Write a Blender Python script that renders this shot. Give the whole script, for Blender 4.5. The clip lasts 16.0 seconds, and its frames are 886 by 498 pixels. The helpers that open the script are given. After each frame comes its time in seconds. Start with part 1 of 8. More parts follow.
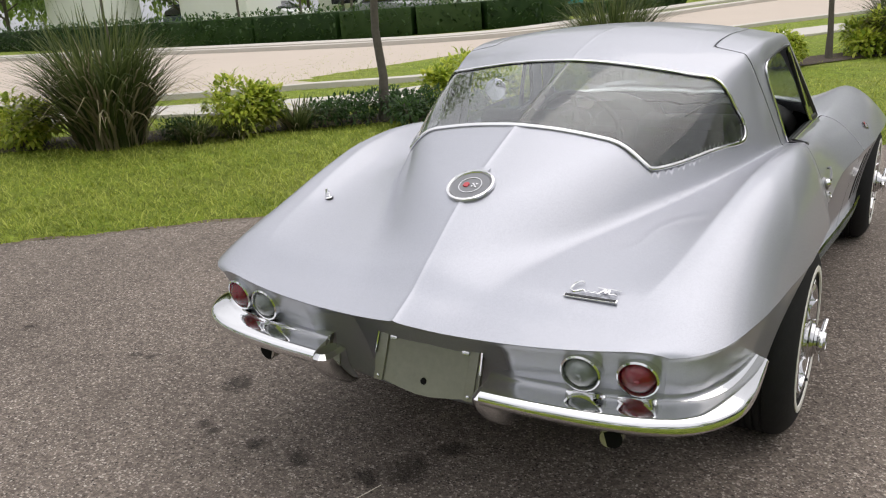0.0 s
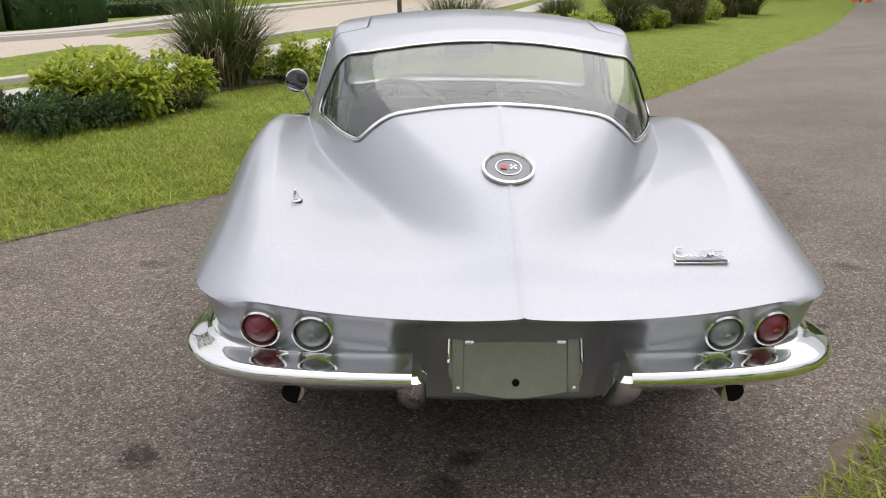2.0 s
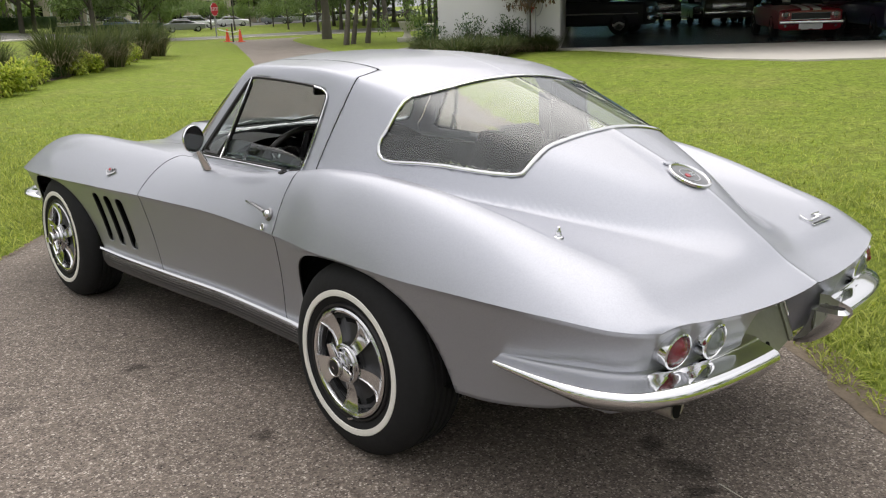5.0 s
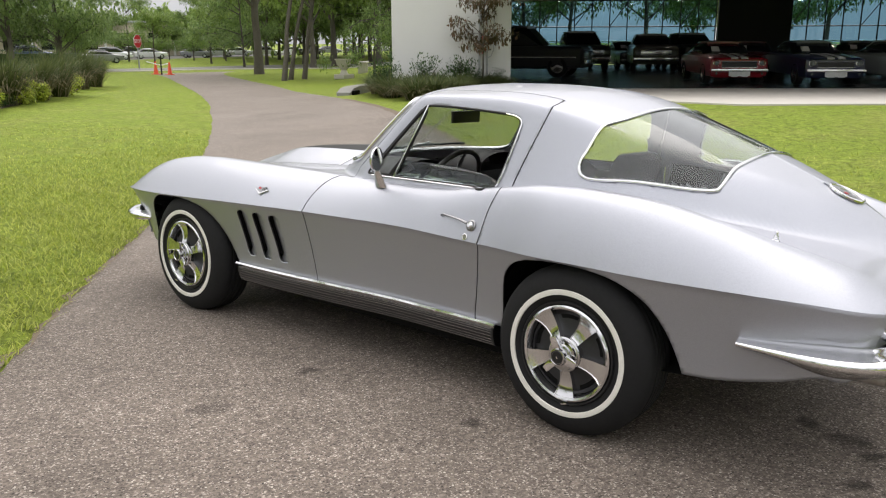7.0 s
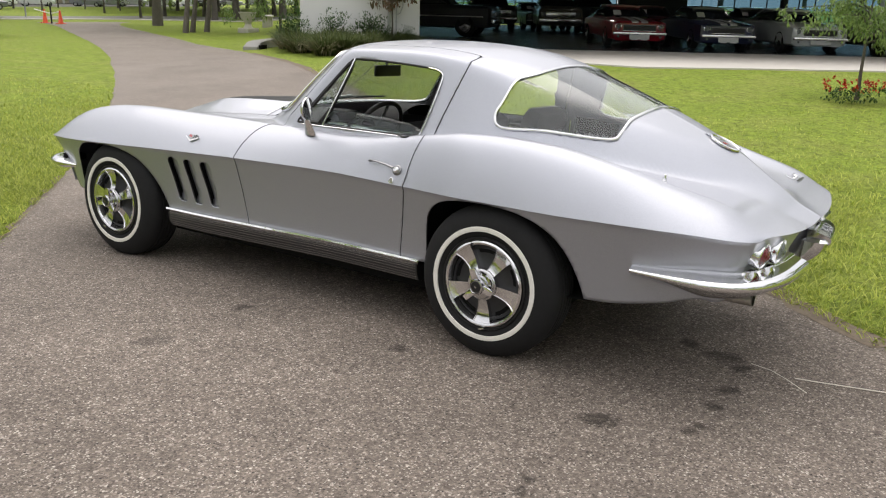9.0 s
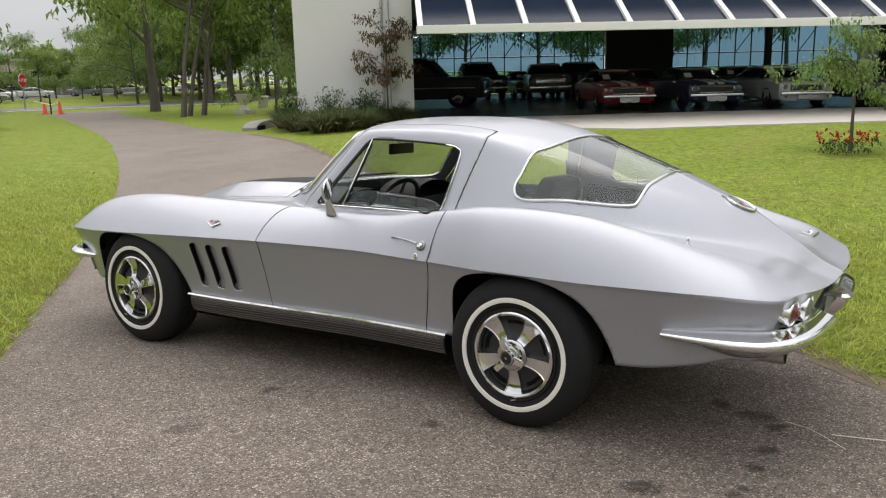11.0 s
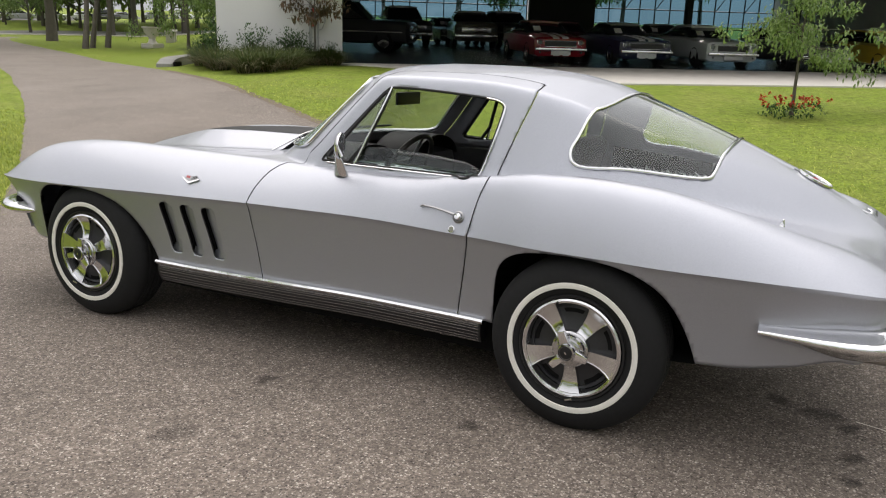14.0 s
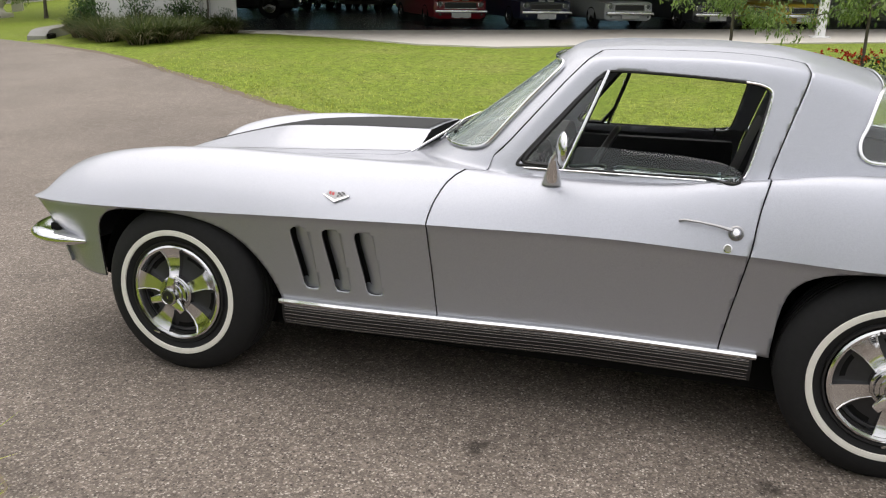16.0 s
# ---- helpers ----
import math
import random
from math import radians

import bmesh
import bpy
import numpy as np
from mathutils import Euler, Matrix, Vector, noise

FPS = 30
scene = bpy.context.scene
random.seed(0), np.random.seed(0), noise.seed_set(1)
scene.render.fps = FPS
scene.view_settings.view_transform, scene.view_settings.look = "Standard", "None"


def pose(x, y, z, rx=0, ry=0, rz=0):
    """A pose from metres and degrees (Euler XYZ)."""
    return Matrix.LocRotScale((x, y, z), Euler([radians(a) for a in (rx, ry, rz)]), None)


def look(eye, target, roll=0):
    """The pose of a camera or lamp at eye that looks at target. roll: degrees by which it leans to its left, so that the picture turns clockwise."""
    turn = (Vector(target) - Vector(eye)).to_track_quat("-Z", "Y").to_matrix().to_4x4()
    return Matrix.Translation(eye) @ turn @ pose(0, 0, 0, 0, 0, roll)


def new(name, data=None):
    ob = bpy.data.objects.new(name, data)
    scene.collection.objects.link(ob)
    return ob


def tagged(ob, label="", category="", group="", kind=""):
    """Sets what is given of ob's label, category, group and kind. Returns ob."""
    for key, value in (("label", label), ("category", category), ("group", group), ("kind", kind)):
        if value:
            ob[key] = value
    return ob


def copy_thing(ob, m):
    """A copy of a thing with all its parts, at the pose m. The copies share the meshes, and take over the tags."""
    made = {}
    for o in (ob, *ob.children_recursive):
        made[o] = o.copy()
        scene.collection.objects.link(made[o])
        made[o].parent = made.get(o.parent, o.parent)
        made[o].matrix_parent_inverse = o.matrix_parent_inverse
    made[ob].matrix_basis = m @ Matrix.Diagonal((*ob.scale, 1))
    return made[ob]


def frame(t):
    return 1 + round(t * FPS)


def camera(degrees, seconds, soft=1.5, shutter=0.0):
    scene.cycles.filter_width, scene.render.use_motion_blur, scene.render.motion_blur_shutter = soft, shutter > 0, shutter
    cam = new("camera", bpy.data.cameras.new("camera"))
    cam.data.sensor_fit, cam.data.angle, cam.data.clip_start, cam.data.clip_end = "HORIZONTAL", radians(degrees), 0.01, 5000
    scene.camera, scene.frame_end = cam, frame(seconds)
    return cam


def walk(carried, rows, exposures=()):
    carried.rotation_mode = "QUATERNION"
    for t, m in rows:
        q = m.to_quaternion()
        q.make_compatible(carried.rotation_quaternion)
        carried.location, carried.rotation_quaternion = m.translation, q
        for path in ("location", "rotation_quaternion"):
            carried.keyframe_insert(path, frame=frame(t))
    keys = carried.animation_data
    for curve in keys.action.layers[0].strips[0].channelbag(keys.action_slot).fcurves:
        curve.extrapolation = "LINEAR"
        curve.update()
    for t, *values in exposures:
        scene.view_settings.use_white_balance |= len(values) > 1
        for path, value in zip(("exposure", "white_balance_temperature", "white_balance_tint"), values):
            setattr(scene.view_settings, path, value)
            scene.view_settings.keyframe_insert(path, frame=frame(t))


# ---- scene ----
cam = camera(56.9, 16.0, soft=1.15)
# The drive where the car stands leans a little; CAR takes the car's own axes (x right, y ahead, z up) to the level world.
UP = Vector((-0.042, -0.006, 1.0)).normalized()
AX = (Vector((1, 0, 0)) - UP.x * UP).normalized()
AY = UP.cross(AX)
CAR = Matrix((AX, AY, UP)).to_4x4()
PATH = [
    (0, (1.22, -2.747, 1.46), (0.2, -1.127, 0.882), -4.4),
    (0.5, (0.824, -2.839, 1.457), (0.176, -1.044, 0.856), -2.7),
    (1, (0.462, -2.848, 1.438), (0.038, -0.981, 0.861), -2.8),
    (1.5, (0.096, -2.921, 1.406), (-0.078, -1.008, 0.85), -2.2),
    (2, (-0.195, -2.901, 1.426), (-0.155, -1.0, 0.806), -1.8),
    (2.5, (-0.543, -2.733, 1.489), (-0.29, -0.842, 0.888), -2.5),
    (3, (-0.957, -2.561, 1.53), (-0.422, -0.718, 0.967), -3.3),
    (3.2, (-1.129, -2.514, 1.527), (-0.461, -0.715, 0.963), -3.5),
    (5.3, (-2.506, -1.904, 1.49), (-1.116, -0.576, 0.939), -2.3),
    (5.5, (-2.615, -1.826, 1.489), (-1.189, -0.527, 0.962), -2.5),
    (6, (-2.878, -1.693, 1.489), (-1.429, -0.41, 0.986), -1.3),
    (6.5, (-3.136, -1.631, 1.508), (-1.73, -0.3, 1.006), 0.1),
    (7, (-3.37, -1.506, 1.508), (-1.886, -0.258, 1.018), -0.2),
    (7.5, (-3.521, -1.44, 1.499), (-1.947, -0.326, 0.968), 1.4),
    (8, (-3.573, -1.452, 1.494), (-1.96, -0.409, 0.937), 2.2),
    (8.5, (-3.621, -1.548, 1.494), (-1.999, -0.525, 0.925), 2.3),
    (9, (-3.687, -1.644, 1.513), (-2.087, -0.595, 0.931), 1.5),
    (9.5, (-3.733, -1.632, 1.532), (-2.117, -0.574, 1.013), -1.0),
    (9.7, (-3.749, -1.619, 1.544), (-2.115, -0.572, 1.061), -1.6),
    (11.8, (-3.797, -1.531, 1.547), (-2.161, -0.455, 1.136), -0.9),
    (12, (-3.814, -1.518, 1.539), (-2.173, -0.455, 1.116), -0.7),
    (12.5, (-3.812, -1.436, 1.532), (-2.148, -0.433, 1.059), 0.4),
    (13, (-3.693, -1.287, 1.521), (-2.012, -0.33, 1.011), 1.2),
    (13.5, (-3.592, -1.097, 1.528), (-1.897, -0.173, 1.003), 1.8),
    (14, (-3.562, -0.812, 1.518), (-1.84, 0.047, 0.974), 1.7),
    (14.5, (-3.5, -0.483, 1.491), (-1.752, 0.301, 0.914), 2.5),
    (15, (-3.471, -0.11, 1.498), (-1.713, 0.649, 0.922), 1.9),
    (15.5, (-3.463, 0.292, 1.506), (-1.685, 0.987, 0.91), 0.3),
    (16, (-3.386, 0.663, 1.506), (-1.567, 1.216, 0.886), 1.0),
]
walk(cam, [(t, look(eye, target, roll)) for t, eye, target, roll in PATH],
     exposures=[(0, 0.40, 6500, 14), (2, 0.38, 6500, 14), (3, 0.23, 6500, 14), (5.5, 0.68, 6600, 13), (6.5, 0.80, 6600, 13), (7.5, 0.79, 6600, 13), (9.5, 0.69, 6600, 13), (12, 0.57, 6600, 13), (14.5, 0.62, 6600, 13), (16, 0.66, 6600, 13)])

# ---- light: a bright overcast sky and a weak, wide sun ----
world = bpy.data.worlds.new("overcast_sky")
scene.world = world
world.use_nodes = True
wn, wl = world.node_tree.nodes, world.node_tree.links
wn.clear()
sky = wn.new("ShaderNodeTexSky")
sky.sky_type = "NISHITA"
sky.sun_disc = False
sky.sun_elevation, sky.sun_rotation = radians(64), radians(40)
sky.air_density, sky.dust_density, sky.ozone_density = 1.0, 1.5, 1.0
grey = wn.new("ShaderNodeHueSaturation")
grey.inputs["Saturation"].default_value = 0.22
cover = wn.new("ShaderNodeTexNoise")
cover.inputs["Scale"].default_value = 2.2
cover.inputs["Detail"].default_value = 5
lift = wn.new("ShaderNodeMapRange")
lift.inputs["From Min"].default_value, lift.inputs["From Max"].default_value = 0.3, 0.7
lift.inputs["To Min"].default_value, lift.inputs["To Max"].default_value = 0.82, 1.2
cloud = wn.new("ShaderNodeMix")
cloud.data_type, cloud.blend_type = "RGBA", "MULTIPLY"
cloud.inputs["Factor"].default_value = 1.0
back = wn.new("ShaderNodeBackground")
back.inputs["Strength"].default_value = 0.15
wout = wn.new("ShaderNodeOutputWorld")
wl.new(sky.outputs["Color"], grey.inputs["Color"])
wl.new(cover.outputs["Fac"], lift.inputs["Value"])
veil = wn.new("ShaderNodeMix")
veil.data_type = "RGBA"
veil.inputs["Factor"].default_value = 0.93
# overcast: three times as bright overhead as at the horizon
dome = wn.new("ShaderNodeTexCoord")
axes = wn.new("ShaderNodeSeparateXYZ")
height = wn.new("ShaderNodeValToRGB")
height.color_ramp.elements[0].color, height.color_ramp.elements[1].color = (2.5, 2.6, 2.7, 1), (7.2, 7.3, 7.4, 1)
wl.new(dome.outputs["Generated"], axes.inputs["Vector"])
wl.new(axes.outputs["Z"], height.inputs["Fac"])
# the cloud is thinner, and so brighter, to the south-west
toward = wn.new("ShaderNodeVectorMath")
toward.operation = "DOT_PRODUCT"
toward.inputs[1].default_value = (-0.45, -0.85, 0.25)
side = wn.new("ShaderNodeMapRange")
side.inputs["From Min"].default_value, side.inputs["To Min"].default_value, side.inputs["To Max"].default_value = -1.0, 0.93, 1.10
glow_mix = wn.new("ShaderNodeMix")
glow_mix.data_type, glow_mix.blend_type = "RGBA", "MULTIPLY"
glow_mix.inputs["Factor"].default_value = 1.0
wl.new(dome.outputs["Generated"], toward.inputs[0])
wl.new(toward.outputs["Value"], side.inputs["Value"])
wl.new(height.outputs["Color"], glow_mix.inputs["A"])
wl.new(side.outputs["Result"], glow_mix.inputs["B"])
wl.new(glow_mix.outputs["Result"], veil.inputs["B"])
wl.new(grey.outputs["Color"], veil.inputs["A"])
wl.new(veil.outputs["Result"], cloud.inputs["A"])
wl.new(lift.outputs["Result"], cloud.inputs["B"])
wl.new(cloud.outputs["Result"], back.inputs["Color"])
wl.new(back.outputs["Background"], wout.inputs["Surface"])
sun = new("sun", bpy.data.lights.new("sun", "SUN"))
sun.data.energy, sun.data.angle, sun.data.color = 0.95, radians(75), (1.0, 0.95, 0.88)
sun.matrix_world = pose(0, 0, 40, -26, 0, -40)

# ---- materials ----
def node_mat(name):
    m = bpy.data.materials.new(name)
    m.use_nodes = True
    n = m.node_tree.nodes
    return m, n, m.node_tree.links, n["Principled BSDF"]


def coords(n, l, scale=1.0, object_space=True):
    tc = n.new("ShaderNodeTexCoord")
    mp = n.new("ShaderNodeMapping")
    mp.inputs["Scale"].default_value = scale if hasattr(scale, "__len__") else (scale, scale, scale)
    l.new(tc.outputs["Object"], mp.inputs["Vector"])
    return mp.outputs["Vector"]


def tex_noise(n, l, vec, scale, detail=4, rough=0.6):
    t = n.new("ShaderNodeTexNoise")
    t.inputs["Scale"].default_value, t.inputs["Detail"].default_value, t.inputs["Roughness"].default_value = scale, detail, rough
    l.new(vec, t.inputs["Vector"])
    return t.outputs["Fac"]


def tex_cells(n, l, vec, scale, out="Distance"):
    t = n.new("ShaderNodeTexVoronoi")
    t.inputs["Scale"].default_value = scale
    l.new(vec, t.inputs["Vector"])
    return t.outputs[out]


def ramp(n, l, fac, stops):
    r = n.new("ShaderNodeValToRGB")
    e = r.color_ramp.elements
    while len(e) < len(stops):
        e.new(0.5)
    for k, (p, c) in enumerate(stops):
        e[k].position = p
        e[k].color = (c, c, c, 1) if isinstance(c, (int, float)) else (*c, 1)
    l.new(fac, r.inputs["Fac"])
    return r.outputs["Color"]


def blend(n, l, fac, a, b, mode="MIX"):
    m = n.new("ShaderNodeMix")
    m.data_type, m.blend_type = "RGBA", mode
    for sock, v in ((m.inputs["Factor"], fac), (m.inputs["A"], a), (m.inputs["B"], b)):
        if isinstance(v, (int, float)):
            sock.default_value = v
        elif isinstance(v, tuple):
            sock.default_value = (*v, 1)
        else:
            l.new(v, sock)
    return m.outputs["Result"]


def bump(n, l, height, bsdf, strength=0.3, dist=0.01):
    b = n.new("ShaderNodeBump")
    b.inputs["Strength"].default_value, b.inputs["Distance"].default_value = strength, dist
    l.new(height, b.inputs["Height"])
    l.new(b.outputs["Normal"], bsdf.inputs["Normal"])


def simple(name, color, rough=0.5, metal=0.0, vary=0.12, scale=8.0, bumpy=0.0, coat=0.0, spec=0.5, fine=60.0):
    """A surface of one colour with two scales of soft variation."""
    m, n, l, p = node_mat(name)
    vec = coords(n, l)
    big, small = tex_noise(n, l, vec, scale), tex_noise(n, l, vec, fine, 2)
    dark = tuple(c * (1 - vary) for c in color)
    light = tuple(min(1, c * (1 + vary)) for c in color)
    col = blend(n, l, big, dark, light)
    col = blend(n, l, 0.35, col, ramp(n, l, small, [(0.3, dark), (0.7, light)]))
    l.new(col, p.inputs["Base Color"])
    p.inputs["Roughness"].default_value, p.inputs["Metallic"].default_value = rough, metal
    p.inputs["Coat Weight"].default_value, p.inputs["Coat Roughness"].default_value = coat, 0.04
    p.inputs["Specular IOR Level"].default_value = spec
    if bumpy:
        bump(n, l, small, p, bumpy, 0.004)
    return m


def make_paint():
    """Silver metallic paint: fine flake under a clear coat."""
    m, n, l, p = node_mat("silver_paint")
    vec = coords(n, l)
    flake = tex_cells(n, l, vec, 900.0, "Color")
    f = n.new("ShaderNodeSeparateColor")
    l.new(flake, f.inputs["Color"])
    col = ramp(n, l, f.outputs["Red"], [(0.0, (0.345, 0.355, 0.395)), (1.0, (0.475, 0.488, 0.535))])
    haze = tex_noise(n, l, vec, 3.0)
    col = blend(n, l, ramp(n, l, haze, [(0.35, 0.0), (0.75, 0.10)]), col, (0.41, 0.42, 0.455))
    l.new(col, p.inputs["Base Color"])
    p.inputs["Metallic"].default_value, p.inputs["Roughness"].default_value = 0.80, 0.47
    p.inputs["Coat Weight"].default_value, p.inputs["Coat Roughness"].default_value = 0.6, 0.06
    return m


def make_chrome(name="chrome", tint=0.78, rough=0.05):
    m, n, l, p = node_mat(name)
    vec = coords(n, l)
    g = tex_noise(n, l, vec, 30.0, 3)
    r = n.new("ShaderNodeMapRange")
    r.inputs["To Min"].default_value, r.inputs["To Max"].default_value = rough * 0.6, rough * 1.8
    l.new(g, r.inputs["Value"])
    l.new(r.outputs["Result"], p.inputs["Roughness"])
    p.inputs["Base Color"].default_value = (tint, tint, tint * 1.01, 1)
    p.inputs["Metallic"].default_value = 1.0
    return m


def make_glass(name, tint, rough=0.0):
    m, n, l, p = node_mat(name)
    p.inputs["Base Color"].default_value = (*tint, 1)
    p.inputs["Roughness"].default_value = rough
    p.inputs["IOR"].default_value = 1.45
    p.inputs["Transmission Weight"].default_value = 1.0
    return m


PAINT = make_paint()
CHROME = make_chrome()
DULL_CHROME = make_chrome("worn_chrome", 0.62, 0.16)
PEWTER = make_chrome("dark_pewter", 0.30, 0.28)
ALLOY = make_chrome("polished_alloy", 0.72, 0.11)
GLASS = make_glass("tinted_glass", (0.90, 0.955, 0.93))
SHEEN_GLASS = make_glass("sheen_rear_glass", (0.80, 0.84, 0.83))
# a diffuse veil mixed into the glass stands in for its pale reflections
_n, _l = SHEEN_GLASS.node_tree.nodes, SHEEN_GLASS.node_tree.links
_d, _m = _n.new("ShaderNodeBsdfDiffuse"), _n.new("ShaderNodeMixShader")
_d.inputs["Color"].default_value = (0.54, 0.555, 0.56, 1)
_l.new(ramp(_n, _l, tex_noise(_n, _l, coords(_n, _l), 6.0), [(0.3, 0.015), (0.7, 0.035)]), _m.inputs["Fac"])
_l.new(_n["Principled BSDF"].outputs["BSDF"], _m.inputs[1])
_l.new(_d.outputs["BSDF"], _m.inputs[2])
_l.new(_m.outputs["Shader"], _n["Material Output"].inputs["Surface"])
# windscreen: the same veil, greener and stronger
MILKY_GLASS = SHEEN_GLASS.copy()
MILKY_GLASS.name = "hazy_windscreen_glass"
for _x in MILKY_GLASS.node_tree.nodes:
    if _x.type == "BSDF_DIFFUSE":
        _x.inputs["Color"].default_value = (0.50, 0.60, 0.56, 1)
    if _x.type == "VALTORGB":
        _x.color_ramp.elements[0].color, _x.color_ramp.elements[1].color = (0.15, 0.15, 0.15, 1), (0.21, 0.21, 0.21, 1)
RUBBER = simple("tyre_rubber", (0.011, 0.011, 0.0115), 0.8, vary=0.3, scale=14, bumpy=0.25, spec=0.3)
WHITEWALL = simple("whitewall_rubber", (0.72, 0.70, 0.64), 0.6, vary=0.08, scale=20)
BLACK = simple("black_trim", (0.008, 0.008, 0.009), 0.45, vary=0.3)
VINYL = simple("black_vinyl", (0.009, 0.0095, 0.0105), 0.6, vary=0.3, scale=25, bumpy=0.2, spec=0.3)
CARPET = simple("black_carpet", (0.015, 0.015, 0.016), 0.95, vary=0.4, scale=60, bumpy=0.5)
GREY_METAL = simple("grey_wheel_metal", (0.034, 0.034, 0.036), 0.42, 0.4, vary=0.2)
UNDERBODY = simple("underbody_black", (0.005, 0.005, 0.005), 0.95, vary=0.4, spec=0.2)
EXHAUST = simple("stained_exhaust_steel", (0.42, 0.39, 0.36), 0.35, 0.8, vary=0.4, scale=30)
PLATE = simple("plate_bracket_metal", (0.23, 0.23, 0.18), 0.4, 0.35, vary=0.15, scale=12)
RED_LENS, _n, _l, _p = node_mat("red_lens")
_p.inputs["Base Color"].default_value = (0.22, 0.006, 0.012, 1)
_p.inputs["Roughness"].default_value, _p.inputs["Coat Weight"].default_value = 0.12, 0.5
_rg = _n.new("ShaderNodeTexWave")
_rg.wave_type, _rg.rings_direction = "RINGS", "Y"
_rg.inputs["Scale"].default_value = 40
bump(_n, _l, _rg.outputs["Fac"], _p, 0.35, 0.003)
_cr = ramp(_n, _l, _rg.outputs["Fac"], [(0.0, (0.06, 0.0, 0.004)), (1.0, (0.22, 0.002, 0.013))])
_l.new(_cr, _p.inputs["Base Color"])
CLEAR_LENS, _n, _l, _p = node_mat("clear_lens")
_rg = _n.new("ShaderNodeTexWave")
_rg.wave_type, _rg.rings_direction = "RINGS", "Y"
_rg.inputs["Scale"].default_value = 40
bump(_n, _l, _rg.outputs["Fac"], _p, 0.4, 0.003)
_l.new(ramp(_n, _l, _rg.outputs["Fac"], [(0.0, (0.05, 0.06, 0.06)), (1.0, (0.22, 0.25, 0.24))]), _p.inputs["Base Color"])
_p.inputs["Roughness"].default_value, _p.inputs["Coat Weight"].default_value, _p.inputs["Metallic"].default_value = 0.2, 1.0, 0.35
RED_ENAMEL = simple("red_enamel", (0.45, 0.02, 0.03), 0.3, vary=0.1, coat=0.6)


# ---- building tools ----
def mesh_ob(name, verts, faces, material, smooth=True):
    me = bpy.data.meshes.new(name)
    me.from_pydata([tuple(map(float, v)) for v in verts], [], [tuple(map(int, f)) for f in faces])
    me.validate()
    if smooth:
        me.shade_smooth()
        if len(me.vertices) < 20000:
            me.set_sharp_from_angle(angle=radians(38))
    if material:
        me.materials.append(material)
    return new(name, me)


def under(ob, parent):
    if parent:
        ob.parent = parent
    return ob


def part(name, geo, material, parent=None, label="", smooth=True):
    """Links a bmesh, or a (verts, faces) pair, as ONE mesh object under a thing or a part."""
    if isinstance(geo, tuple):
        ob = mesh_ob(name, geo[0], geo[1], material, smooth)
    else:
        me = bpy.data.meshes.new(name)
        geo.to_mesh(me)
        geo.free()
        if smooth:
            me.shade_smooth()
        if material:
            me.materials.append(material)
        ob = new(name, me)
    under(ob, parent)
    return tagged(ob, label)


def thing(name, label, category, m=None, group="", kind=""):
    ob = new(name)
    ob.empty_display_size = 0.2
    if m is not None:
        ob.matrix_world = m
    return tagged(ob, label, category, group, kind)


def join(*geos):
    V, F = [], []
    for v, f in geos:
        k = len(V)
        V.extend(tuple(p) for p in v)
        F.extend(tuple(i + k for i in q) for q in f)
    return V, F


def moved(geo, m):
    return [tuple(m @ Vector(v)) for v in geo[0]], geo[1]


def box(cx, cy, cz, sx, sy, sz, bevel=0.0):
    """A block; with a bevel its edges are cut at 45 degrees."""
    hx, hy, hz, b = sx / 2, sy / 2, sz / 2, min(bevel, sx / 2.2, sy / 2.2, sz / 2.2)
    if b <= 0:
        V = [(cx + i * hx, cy + j * hy, cz + k * hz) for i in (-1, 1) for j in (-1, 1) for k in (-1, 1)]
        return V, [(0, 1, 3, 2), (4, 6, 7, 5), (0, 4, 5, 1), (2, 3, 7, 6), (0, 2, 6, 4), (1, 5, 7, 3)]
    bm = bmesh.new()
    bmesh.ops.create_cube(bm, size=1.0)
    for v in bm.verts:
        v.co = Vector((v.co.x * sx + cx, v.co.y * sy + cy, v.co.z * sz + cz))
    bmesh.ops.bevel(bm, geom=bm.edges[:], offset=b, segments=2, affect="EDGES", profile=0.6)
    bm.verts.ensure_lookup_table()
    out = [tuple(v.co) for v in bm.verts], [tuple(v.index for v in f.verts) for f in bm.faces]
    bm.free()
    return out


def tube(path, radius, closed=False, n=8, flat=1.0, taper=None):
    """A rod along a path of points; flat squeezes it along its second axis."""
    P = [Vector(p) for p in path]
    m = len(P)
    V, F = [], []
    ref = None
    for i, p in enumerate(P):
        a, b = (P[i - 1], P[(i + 1) % m]) if closed else (P[max(i - 1, 0)], P[min(i + 1, m - 1)])
        d = (b - a).normalized() if (b - a).length > 1e-9 else Vector((0, 0, 1))
        if ref is None:
            ref = d.orthogonal().normalized()
        ref = (ref - d * ref.dot(d))
        ref = ref.normalized() if ref.length > 1e-6 else d.orthogonal().normalized()
        other = d.cross(ref)
        r = radius * (taper[i] if taper else 1.0)
        for k in range(n):
            t = 2 * math.pi * k / n
            V.append(tuple(p + ref * (r * math.cos(t)) + other * (r * flat * math.sin(t))))
    rings = m if closed else m - 1
    for i in range(rings):
        for k in range(n):
            a, b = i * n + k, i * n + (k + 1) % n
            c, d = ((i + 1) % m) * n + (k + 1) % n, ((i + 1) % m) * n + k
            F.append((a, b, c, d))
    if not closed:
        F.append(tuple(range(n - 1, -1, -1)))
        F.append(tuple((m - 1) * n + k for k in range(n)))
    return V, F


